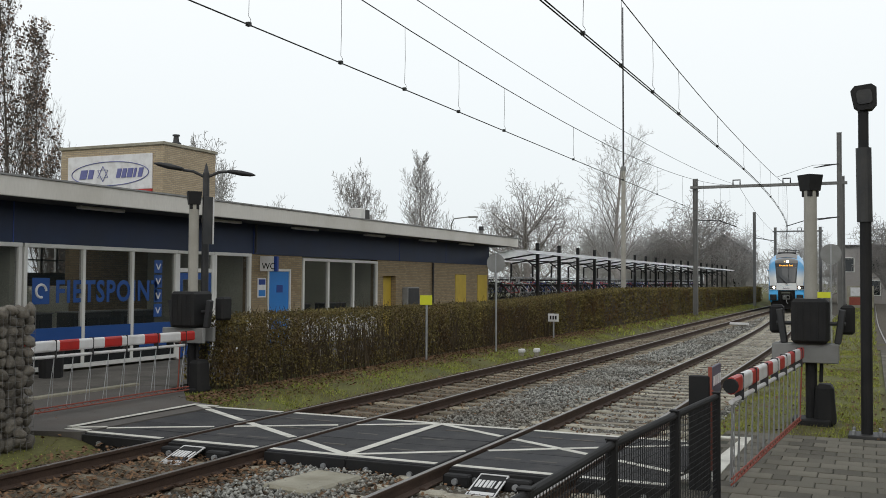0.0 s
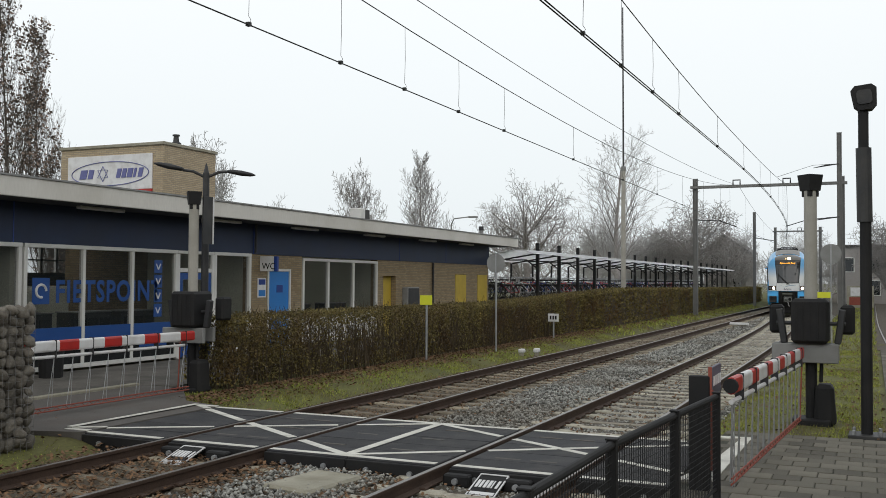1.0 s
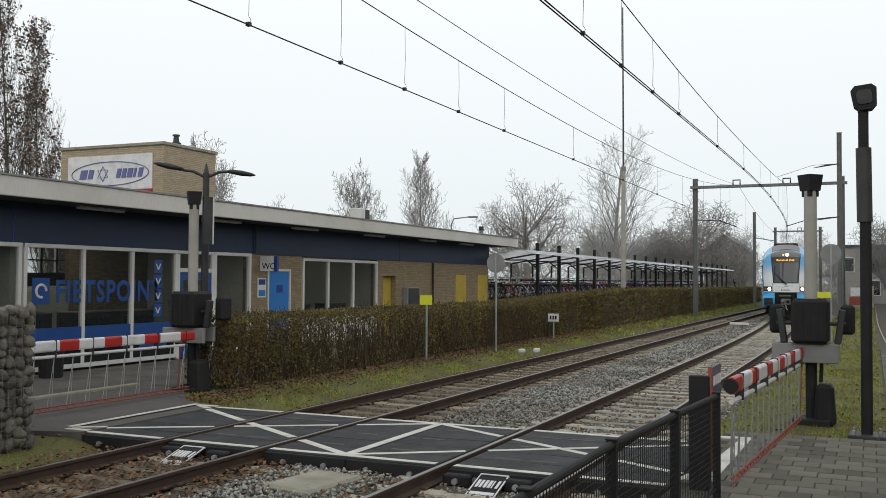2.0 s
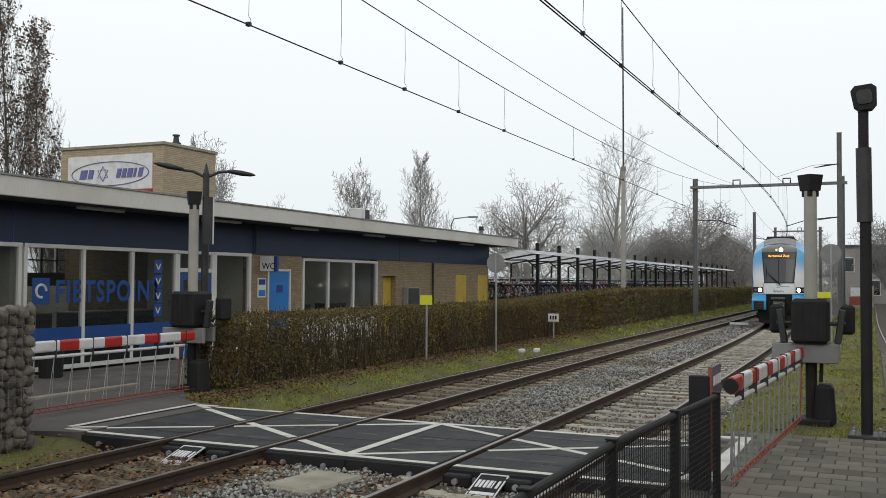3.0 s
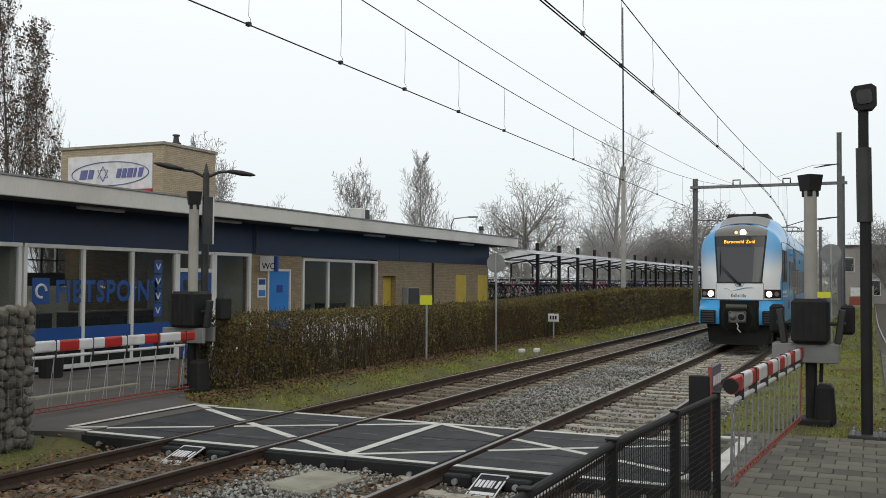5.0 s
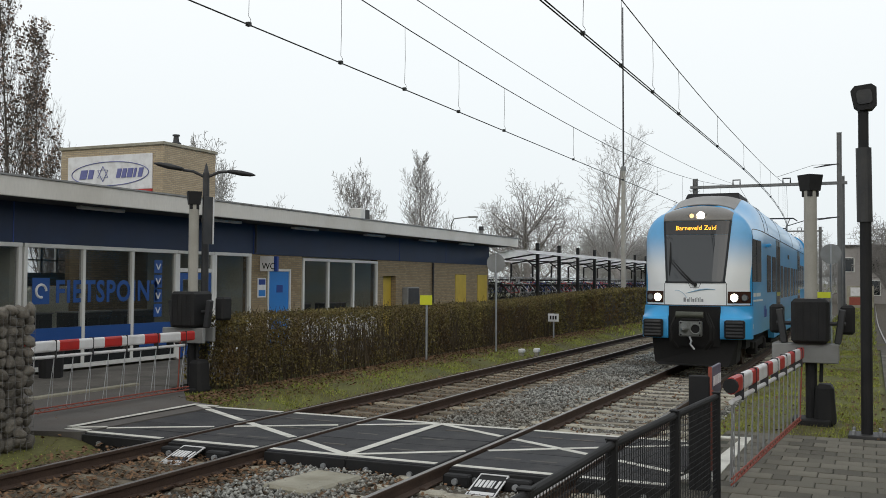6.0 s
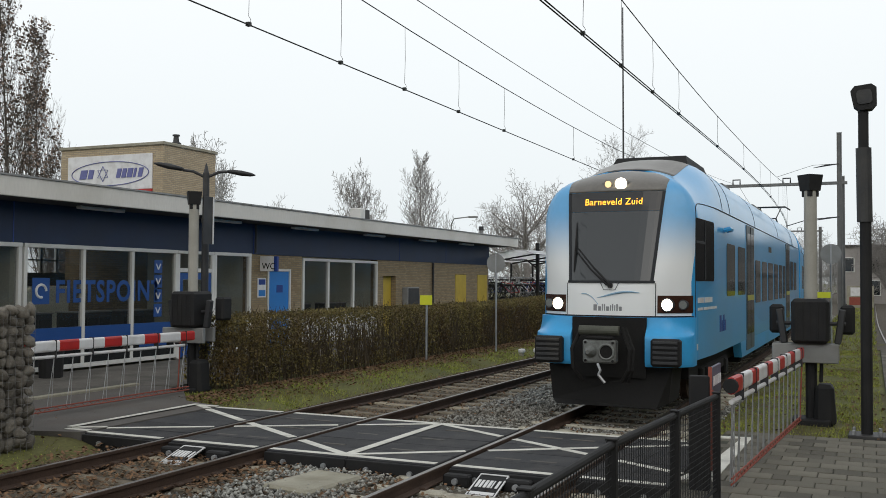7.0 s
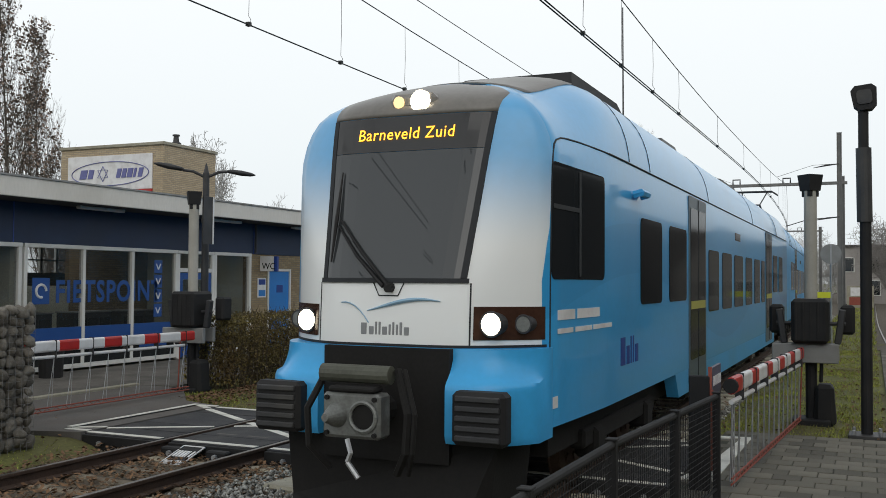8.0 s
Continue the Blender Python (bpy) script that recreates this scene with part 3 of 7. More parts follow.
def station():
    hall = thing("station_building", "low yellow-brick station building with a dark blue fascia and flat roof", "building")
    th = 0.28

    def w(y0, y1, z0, z1, m=M_BRICK, nm="wall", x=WX):
        return part(nm, box((x - th, y0, z0), (x, y1, z1)), m, hall)

    w(23.36, 24.22, -0.1, 2.86)
    w(24.22, 25.47, 2.44, 2.86)
    w(25.47, 26.12, -0.1, 2.86)
    w(26.12, 31.25, -0.1, 0.82)
    part("white_panel", box((WX + 0.002, 26.15, 0.06), (WX + 0.03, 31.22, 0.80), 0.006), M_WHITE, hall, "white panel under the office window")
    w(31.25, 31.72, -0.1, 2.86)
    w(31.72, 32.76, 2.28, 2.86)
    w(32.76, 38.48, -0.1, 2.86)
    w(38.48, 39.72, 2.40, 2.86)
    w(39.72, 41.05, -0.1, 2.86)
    w(41.05, 42.25, 2.40, 2.86)
    w(42.25, 42.45, -0.1, 2.86)
    w(2.0, 6.0, -0.1, 2.86)
    part("fascia_band", box((WX - th, 2.0, 2.862), (WX + 0.03, 42.47, 3.74)), M_BLUEBAND, hall)
    for y in (14.8, 23.45, 33.0, 37.4):
        part("fascia_seam", box((WX, y - 0.012, 2.87), (WX + 0.036, y + 0.012, 3.73)), M_SIGNBLUE, hall)
    part("end_wall", box((-26.5, 42.17, -0.1), (WX - th - 0.002, 42.45, 3.74)), M_BRICK, hall)
    part("near_end_wall", box((-26.5, 2.0, -0.1), (WX - th - 0.002, 2.28, 3.74)), M_BRICK, hall)
    for y0, y1, z0, z1 in ((2.0, 23.6, -0.1, 3.74), (26.4, 42.45, -0.1, 3.74), (23.6, 26.4, -0.1, 2.3), (23.6, 26.4, 3.25, 3.74)):
        part("back_wall", box((-26.8, y0, z0), (-26.52, y1, z1)), M_BRICK, hall)
    rear = part("rear_window", box((-26.72, 24.95, 2.3), (-26.6, 25.05, 3.25), 0.01), M_WHITE, hall, "white-framed rear window of the shop")
    for y in (23.65, 24.3, 25.7, 26.35):
        part("bar", box((-26.72, y - 0.04, 2.31), (-26.6, y + 0.04, 3.24), 0.008), M_WHITE, rear)
    for z in (2.72,):
        part("bar", box((-26.71, 23.7, z), (-26.61, 26.3, z + 0.05)), M_WHITE, rear)
    part("soffit", box((-26.8, 1.2, 3.745), (-15.66, 43.8, 3.79)), M_SOFFIT, hall)
    part("roof_edge", box((-15.68, 1.0, 3.75), (-15.6, 43.86, 4.15), 0.01), M_FASCIA, hall, "off-white painted roof edge")
    part("roof_edge", box((-26.8, 43.80, 3.75), (-15.69, 43.88, 4.15), 0.01), M_FASCIA, hall)
    part("roof_trim", box((-15.75, 0.98, 4.152), (-15.57, 43.9, 4.19)), M_GREY, hall)
    part("roof", box((-26.8, 1.0, 3.80), (-15.69, 43.79, 4.12)), M_ROOF, hall)
    # soffit lamps
    for y in (16.9, 21.5, 25.6, 30.2, 34.7, 38.7):
        part("soffit_lamp", box((-16.25, y - 0.7, 3.67), (-16.08, y + 0.7, 3.742), 0.02), M_REFWHITE, hall)
    # rain pipe
    part("rain_pipe", rod((WX + 0.06, 36.05, 0), (WX + 0.06, 36.05, 2.85), 0.045), M_DARK, hall)
    part("rain_pipe", rod((WX + 0.08, 23.5, 2.9), (WX + 0.08, 23.5, 3.74), 0.03), M_DARK, hall)
    # rooms behind the glass
    for y0, y1, z0, z1, m in ((2.3, 18.4, 0, 3.7, M_ROOM), (18.4, 20.2, 0, 1.9, M_ROOM), (18.4, 20.2, 3.1, 3.7, M_ROOM), (20.2, 23.9, 0, 3.7, M_BRICK), (23.9, 42.1, 0, 3.7, M_ROOM)):
        part("room_wall", box((-20.6, y0, z0), (-20.45, y1, z1)), m, hall)
    # the one at 15.07 is added to keep tube light out of the left bay
    for y in (15.07, 23.42, 25.75, 31.4):
        part("partition", box((-20.44, y - 0.06, 0), (WX - th - 0.01, y + 0.06, 3.7)), M_ROOM, hall)
    part("room_floor", box((-20.44, 2.3, -0.05), (WX - th - 0.002, 42.1, 0.03)), M_ROOMFLOOR, hall)
    return hall


station()

shop = framed_window("shop_window", "white-framed glazed shopfront with a blue lower panel", [15.15, 16.83, 18.43, 20.05], 0.17, 2.78, 0.09, group="shopfront")
part("blue_panel", box((WX - 0.05, 15.2, 0.72), (WX + 0.015, 20.0, 1.01)), M_STRIPE, shop)
part("lower_pane", box((WX - 0.05, 15.2, 0.175), (WX + 0.006, 20.0, 0.715)), M_DARKGLASS, shop)
shop_b = framed_window("shop_window", "white-framed shop window at the end of the shopfront", [21.68, 23.30], 0.17, 2.78, 0.11, group="shopfront")
shop_c = framed_window("shop_window", "dark shop window beside the white corner post", [6.1, 9.0, 12.0, 15.0], 0.17, 2.78, 0.10, group="shopfront")
wing = framed_window("office_window", "three-part white-framed office window over the hedge", [26.2, 27.75, 29.45, 31.17], 0.92, 2.72, 0.10)


def shop_door():
    d = thing("shop_door", "closed blue-framed glass shop door with a light above", "door")
    for y in (20.14, 21.58):
        part("jamb", box((WX - 0.08, y - 0.05, 0.02), (WX + 0.03, y + 0.05, 2.78), 0.006), M_WHITE, d)
    part("transom", box((WX - 0.08, 20.19, 2.30), (WX + 0.03, 21.53, 2.40), 0.006), M_WHITE, d)
    part("head", box((WX - 0.08, 20.11, 2.785), (WX + 0.03, 21.62, 2.87), 0.006), M_WHITE, d)
    for a, b in ((20.20, 20.34), (21.38, 21.52)):
        part("leaf_stile", box((WX - 0.06, a, 0.05), (WX + 0.0, b, 2.28), 0.006), M_STRIPE, d)
    for a, b in ((0.05, 0.45), (2.10, 2.285)):
        part("leaf_rail", box((WX - 0.06, 20.345, a), (WX + 0.0, 21.375, b), 0.006), M_STRIPE, d)
    pane("pane", 20.35, 21.37, 0.46, 2.09, WX - 0.03, d, M_GLASS)
    pane("pane", 20.2, 21.52, 2.41, 2.78, WX - 0.03, d, M_GLASS)
    part("handle", rod((WX + 0.04, 21.3, 0.95), (WX + 0.04, 21.3, 1.35), 0.015), M_GALV, d, "steel handle")


shop_door()

# lettering and stickers on the glass: text stands along y, its top towards z
STAND = Matrix(((0, 0, 1, 0), (1, 0, 0, 0), (0, 1, 0, 0), (0, 0, 0, 1)))


def glass_sign():
    s = thing("window_lettering", "blue lettering and pictogram squares stuck on the shop glass", "sign")
    m_let = M_STRIPE
    text_mesh("lettering", "FIETSPOINT", 0.70, Matrix.Translation((WX - 0.024, 16.02, 1.58)) @ STAND @ Matrix.Diagonal((0.86, 1, 1, 1)), m_let, s, spread=1.12, bold=0.018)
    part("logo_square", box((WX - 0.029, 15.38, 1.54), (WX - 0.02, 15.86, 2.12), 0.002), M_STRIPE, s)
    bm = bmesh.new()
    tube(bm, [(WX - 0.017, 15.62 + 0.14 * math.cos(a), 1.83 + 0.14 * math.sin(a)) for a in [k * 0.35 for k in range(15)]], 0.03, 6)
    part("logo_curl", bm, M_REFWHITE, s)
    for z in (1.15, 1.52, 1.89, 2.26):
        sq = part("pictogram_square", box((WX - 0.029, 19.25, z), (WX - 0.02, 19.55, z + 0.33), 0.002), M_STRIPE, s)
        bm = bmesh.new()
        bx(bm, (WX - 0.02, 19.34, z + 0.08), (WX - 0.017, 19.38, z + 0.25), 0, Matrix.Rotation(0.5, 3, "X"))
        bx(bm, (WX - 0.02, 19.42, z + 0.08), (WX - 0.017, 19.46, z + 0.25), 0, Matrix.Rotation(-0.5, 3, "X"))
        part("pictogram", bm, M_REFWHITE, sq)
    part("logo_square", box((WX + 0.016, 18.7, 0.42), (WX + 0.024, 19.7, 0.78), 0.002), M_STRIPE, s)


glass_sign()


def room_things():
    for y, x in ((15.7, -18.0), (19.0, -18.4)):
        c = thing("office_chair", "dark swivel chair inside the shop", "chair", "chairs in the shop")
        part("seat", box((x - 0.25, y - 0.25, 0.45), (x + 0.25, y + 0.25, 0.55), 0.03), M_BLACK, c)
        part("backrest", box((x - 0.28, y - 0.22, 0.62), (x - 0.20, y + 0.22, 1.15), 0.03), M_BLACK, c)
        part("stem", rod((x, y, 0.08), (x, y, 0.45), 0.03), M_GALV, c)
        part("foot", box((x - 0.25, y - 0.25, 0.03), (x + 0.25, y + 0.25, 0.08), 0.02), M_BLACK, c)
    for y0 in (16.4, 18.1, 27.0):
        t = thing("desk", "grey desk standing inside the building", "desk", "desks in the building")
        part("desktop", box((-18.9, y0, 0.72), (-18.1, y0 + 1.3, 0.76), 0.008), M_GREY, t)
        for a in (y0 + 0.05, y0 + 1.2):
            part("leg", box((-18.85, a, 0.03), (-18.15, a + 0.05, 0.72)), M_DARK, t)
    for y0 in (15.5, 17.4, 19.0, 26.8, 29.2):
        c = thing("low_cabinet", "dark low cabinet against the glass inside the building", "cabinet", "low cabinets")
        part("body", box((-18.0, y0, 0.03), (-17.45, y0 + 1.25, 1.28), 0.01), M_DARK, c)
        part("top", box((-18.02, y0 - 0.02, 1.282), (-17.43, y0 + 1.27, 1.31), 0.005), M_GREY, c)
        for k in range(3):
            e = y0 + 0.1 + 0.38 * k
            part("drawer_front", box((-17.449, e, 0.2), (-17.43, e + 0.32, 1.15), 0.004), M_BLACK, c)
    for y in (15.6, 17.6, 19.6, 28.6):
        l = thing("ceiling_light", "lit fluorescent ceiling light inside the building", "light", "ceiling lights")
        part("housing", box((-19.6, y - 0.6, 3.52), (-19.4, y + 0.6, 3.60), 0.01), M_WHITE, l)
        part("diffuser", box((-19.58, y - 0.58, 3.49), (-19.42, y + 0.58, 3.518), 0.005), M_TUBE, l)


M_TUBE = mat("fluorescent_tube", (1.0, 0.97, 0.9), 0.5, var=0.0, bump=0.0, emit=15.0)
room_things()


def wc_door():
    d = thing("wc_door", "bright blue steel toilet door standing ajar", "door")
    part("frame", box((WX - 0.2, 24.22, 0), (WX + 0.02, 24.29, 2.44)), M_WHITE, d)
    part("frame", box((WX - 0.2, 25.40, 0), (WX + 0.02, 25.47, 2.44)), M_WHITE, d)
    part("frame", box((WX - 0.2, 24.295, 2.37), (WX + 0.02, 25.395, 2.438)), M_WHITE, d)
    leaf = part("leaf", box((WX - 0.06, 24.30, 0.03), (WX - 0.01, 25.39, 2.365), 0.006), M_BLUE, d)
    part("pictogram", box((WX - 0.009, 24.72, 1.72), (WX - 0.003, 25.05, 1.95)), M_SIGNBLUE, leaf)
    part("handle", box((WX - 0.01, 24.40, 1.05), (WX + 0.05, 24.52, 1.09), 0.006), M_GALV, leaf)


wc_door()


def wc_sign():
    s = thing("toilet_sign", "grey and blue projecting toilet sign on the wall", "sign")
    part("case", box((WX + 0.02, 23.78, 2.36), (WX + 0.50, 23.90, 2.80), 0.01), M_REFWHITE, s)
    part("blue_flag", box((WX + 0.505, 23.79, 2.36), (WX + 0.62, 23.89, 2.80), 0.01), M_SIGNBLUE, s)
    part("bracket", box((WX - 0.01, 23.81, 2.50), (WX + 0.02, 23.87, 2.66)), M_DARK, s)
    text_mesh("lettering", "WC", 0.27, Matrix.Translation((WX + 0.10, 23.776, 2.42)) @ Matrix.Rotation(radians(90), 4, "X"), M_BLACK, s)
    p = thing("wall_poster", "small blue and white notice on the brick wall", "poster")
    part("board", box((WX, 23.70, 1.58), (WX + 0.02, 24.12, 2.16), 0.004), M_REFWHITE, p)
    part("printed_panel", box((WX + 0.021, 23.74, 1.62), (WX + 0.024, 24.08, 1.80)), M_BLUE, p)
    part("printed_panel", box((WX + 0.021, 23.74, 1.96), (WX + 0.024, 24.08, 2.12)), M_SIGNBLUE, p)


wc_sign()


def wall_doors():
    d = thing("yellow_door", "yellow steel door set back in the brick wall", "door", "yellow doors")
    part("leaf", box((WX - 0.25, 31.74, 0.0), (WX - 0.20, 32.74, 2.27), 0.006), M_YELLOW, d)
    part("vision_panel", box((WX - 0.199, 31.85, 1.55), (WX - 0.195, 32.0, 1.95)), M_DARKGLASS, d)
    part("handle", box((WX - 0.20, 32.55, 1.0), (WX - 0.15, 32.68, 1.04), 0.005), M_GALV, d)
    for a, b in ((38.50, 39.70), (41.07, 42.23)):
        d = thing("yellow_hatch", "flush yellow service door in the brick wall", "door", "yellow doors")
        part("leaf", box((WX - 0.06, a, 0.0), (WX + 0.012, b, 2.39), 0.008), M_YELLOW, d)
        part("lock", box((WX + 0.012, a + 0.1, 1.05), (WX + 0.03, a + 0.16, 1.2), 0.004), M_DARK, d)
    c = thing("meter_cabinet", "grey steel meter cabinet on the brick wall", "cabinet")
    part("body", box((WX, 33.3, 1.10), (WX + 0.25, 34.35, 1.85), 0.02), M_GREY, c)
    part("door", box((WX + 0.251, 33.35, 1.14), (WX + 0.262, 34.30, 1.81), 0.004), M_DARK, c)


wall_doors()


def upper_block():
    b = thing("roof_house", "yellow-brick rooftop block with a pale coping and a signboard", "building")
    x0, x1, y0, y1, z1 = -26.8, -22.13, 26.0, 28.85, 6.72
    part("wall", box((x0, y0, 4.12), (x1, y1, z1)), M_BRICK_PALE, b)
    part("coping", box((x0 - 0.06, y0 - 0.06, z1 + 0.002), (x1 + 0.06, y1 + 0.06, z1 + 0.11), 0.015), M_CONCRETE, b)
    s = thing("rooftop_sign", "white board with an oval blue-grey emblem and red strip", "sign")
    part("board", box((-26.42, y0 - 0.06, 5.22), (-22.58, y0 - 0.004, 6.45), 0.01), M_REFWHITE, s)
    part("red_strip", box((-24.6, y0 - 0.066, 5.02), (-22.58, y0 - 0.004, 5.215), 0.005), M_RED, s)
    cx, cz = -24.46, 5.80
    bm = bmesh.new()
    tube(bm, [(cx + 1.75 * math.cos(a), y0 - 0.075, cz + 0.42 * math.sin(a)) for a in [k * math.tau / 48 for k in range(49)]], 0.015, 6)
    part("oval_outline", bm, M_NAVY, s)
    # lettering of a trade name as plain slanted bars, and a star outline
    for k, (a, w) in enumerate(((-1.38, 0.30), (-1.0, 0.22), (0.30, 0.18), (0.54, 0.18), (0.78, 0.22), (1.06, 0.10), (1.27, 0.18))):
        bm = bmesh.new()
        prism(bm, [(cx + a, cz - 0.16), (cx + a + w, cz - 0.16), (cx + a + w + 0.08, cz + 0.16), (cx + a + 0.08, cz + 0.16)], "y", y0 - 0.085, y0 - 0.06)
        part("lettering_bar", bm, M_NAVY, s)
    for turn in (0, 1):
        bm = bmesh.new()
        pts = [(cx - 0.30 + 0.27 * math.sin(k * math.tau / 3 + turn * math.pi), y0 - 0.08, cz + 0.27 * math.cos(k * math.tau / 3 + turn * math.pi)) for k in (0, 1, 2, 0)]
        tube(bm, pts, 0.012, 5)
        part("star_outline", bm, M_NAVY, s)
    f = thing("roof_vent", "small dark chimney pot on the rooftop block", "chimney")
    bm = bmesh.new()
    x, y = -22.6, 27.2
    tube(bm, [(x, y, 6.83), (x, y, 6.95), (x, y, 7.0), (x, y, 7.18)], [0.20, 0.18, 0.11, 0.09], 12)
    part("pot", bm, M_DARK, f)
    part("cap", rod((x, y, 7.20), (x, y, 7.25), 0.13, 12), M_DARK, f)


M_BRICK_PALE = brick_material("pale_brick", (0.52, 0.42, 0.28), (0.40, 0.31, 0.20), (0.27, 0.24, 0.19))
M_NAVY = mat("navy_print", (0.13, 0.14, 0.34), 0.5, var=0.1, bump=0.0)
upper_block()


def roof_units():
    a = thing("roof_unit", "white and dark ventilation box on the flat roof", "ventilator")
    part("white_case", box((-18.5, 32.5, 4.12), (-18.0, 32.85, 4.90), 0.02), M_WHITE, a)
    part("dark_grille", box((-18.45, 32.86, 4.12), (-18.05, 33.3, 4.88), 0.02), M_DARK, a)
    b = thing("roof_pipe", "thin dark vent pipe with a cap on the roof", "pipe")
    part("pipe", rod((-17.2, 43.0, 4.12), (-17.2, 43.0, 4.55), 0.09, 10), M_GREY, b)
    part("cap", rod((-17.2, 43.0, 4.55), (-17.2, 43.0, 4.74), 0.12, 10), M_DARK, b)
    c = thing("roof_box", "small grey hatch on the flat roof", "hatch")
    part("case", box((-21.5, 27.6, 4.12), (-20.8, 28.3, 4.6), 0.03), M_GREY, c)


roof_units()


# ---- level crossing barriers ----
def barrier(label, base, arm_end, pivot, flip):
    """A half barrier: post, machine box, cradle, counterweights, striped arm, hanging screen and light head."""
    b = thing("level_crossing_barrier", label, "barrier", "barriers")
    x, y = base
    part("foot", box((x - 0.28, y - 0.28, -0.1), (x + 0.28, y + 0.28, 0.05), 0.02), M_BLACK, b)
    part("lower_post", rod((x, y, 0.05), (x, y, 1.15), 0.085, 12), M_BLACK, b)
    bm = box((x + 0.04, y - 0.20, -0.06), (x + 0.36, y + 0.16, 0.58), 0.06)
    for v in bm.verts:
        v.co.x += (x + 0.17 - v.co.x) * 0.45 * max(0.0, v.co.z - 0.1)
    part("battery_box", bm, M_BLACK, b)
    part("hinge_block", box((x - 0.30, y - 0.16, 0.86), (x - 0.10, y + 0.12, 1.02), 0.02), M_BLACK, b)
    part("reflector_rod", rod((x - 0.16, y - 0.2, 0.02), (x - 0.12, y - 0.2, 0.92), 0.012, 6), M_REDBAR, b)
    bm = bmesh.new()
    tube(bm, [(x + 0.14, y - 0.02, 0.6), (x + 0.15, y - 0.02, 0.9), (x + 0.2, y - 0.02, 1.15)], 0.028, 8)
    part("cable", bm, M_BLACK, b)
    part("cradle", box((x - 0.56, y - 0.2, 0.90), (x + 0.40, y - 0.1, 1.19), 0.012), M_GREY, b)
    part("cradle", box((x - 0.56, y + 0.12, 0.92), (x + 0.40, y + 0.2, 1.19), 0.012), M_GREY, b)
    case = part("machine_box", box((x - 0.27, y - 0.34, 1.20), (x + 0.27, y + 0.28, 1.88), 0.05), M_BLACK, b)
    for k in range(5):
        e = x - 0.22 + k * 0.105
        part("rib", box((e, y - 0.352, 1.24), (e + 0.03, y - 0.335, 1.84), 0.006), M_BLACK, case)
    for s in (-1, 1):
        part("weight_arm", box((x + s * 0.42 - 0.05, y - 0.12, 1.19), (x + s * 0.42 + 0.05, y + 0.0, 1.72), 0.015, Matrix.Rotation(radians(8 * s), 3, "Y")), M_DARK, b)
        part("counterweight", box((x + s * 0.52 - 0.105, y + 0.12, 1.33), (x + s * 0.52 + 0.105, y + 0.42, 1.78), 0.04), M_BLACK, b)
        part("axle", rod((x + s * 0.2, y - 0.06, 1.5), (x + s * 0.5, y - 0.06, 1.5), 0.03, 8), M_DARK, b)
    part("upper_post", rod((x, y, 1.86), (x, y, 3.55), 0.095, 16), M_POLE, b, "pale grey mast tube")
    bm = bmesh.new()
    tube(bm, [(x, y, 3.46), (x, y, 3.56)], 0.125, 4)
    part("head_collar", bm, M_BLACK, b)
    bm = bmesh.new()
    tube(bm, [(x, y, 3.55), (x, y, 3.80)], [0.15, 0.19], 4)
    part("bell_head", bm, M_BLACK, b)
    # striped arm
    p, q = Vector((*pivot, 1.06)), Vector((*arm_end, 1.08))
    d = (q - p).normalized()
    n = 11
    L = (q - p).length
    cuts = [0.0]
    for k in range(n):
        cuts.append(cuts[-1] + (0.42 if k % 2 == 0 else 0.58))
    cuts = [c / cuts[-1] * L for c in cuts]
    for k in range(n):
        a, c = p + d * cuts[k], p + d * cuts[k + 1]
        bm = bmesh.new()
        prism(bm, rounded(0.08, 0.175, 0.035, 3), "y", 0, (c - a).length)
        ang = math.atan2(-d.x, d.y)
        for v in bm.verts:
            v.co = a + Matrix.Rotation(ang, 3, "Z") @ v.co
        part("arm_stripe", bm, M_RED if k % 2 == 0 else M_REFWHITE, b)
    ends = p + d * (L + 0.01)
    part("arm_cap", rod(ends - d * 0.02, ends + d * 0.03, 0.075, 12), M_BLACK, b)
    down = Vector((0, 0, -0.165))
    part("screen_rail", rod(p + down + d * 0.2, q + down, 0.026, 8), M_REFWHITE, b)
    bm = bmesh.new()
    for o in (-0.03, 0.03):
        tube(bm, [p + Vector((0, 0, -0.97 + o)) + d * 0.1, q + Vector((0, 0, -0.96 + o))], 0.011, 6)
    e, side = 0.15, 1
    while e < L - 0.1:
        tube(bm, [p + d * e + Vector((0, 0, -0.97 + 0.03 * side)), p + d * (e + 0.09) + Vector((0, 0, -0.97 - 0.03 * side))], 0.006, 4)
        e, side = e + 0.09, -side
    part("red_lattice", bm, M_REDBAR, b, "faded red lattice bar at the foot of the screen")
    k = 0
    s = 0.25
    while s < L:
        a = p + d * s
        for off in (0.0, 0.09):
            part("screen_rod", rod(a + Vector((0, 0, -0.18)), a + d * (0.04 + off) + Vector((0, 0, -0.95)), 0.0065, 4), M_GALV, b)
        if k % 2 == 0:
            part("clamp", box(a + Vector((-0.046, -0.007, -0.19)), a + Vector((0.046, 0.007, 0.094))), M_DARK, b)
        s += 0.40
        k += 1
    # end lattice
    e = q - d * 0.05
    for o in (0.0, 0.1):
        part("screen_rod", rod(e - d * o + Vector((0, 0, -0.17)), e - d * o + Vector((0, 0, -1.03)), 0.008, 5), M_GALV, b)
    for j in range(9):
        z = -0.2 - j * 0.09
        part("screen_rod", rod(e - d * (0.1 * (j % 2)) + Vector((0, 0, z)), e - d * (0.1 * ((j + 1) % 2)) + Vector((0, 0, z - 0.09)), 0.004, 4), M_GALV, b)
    return b


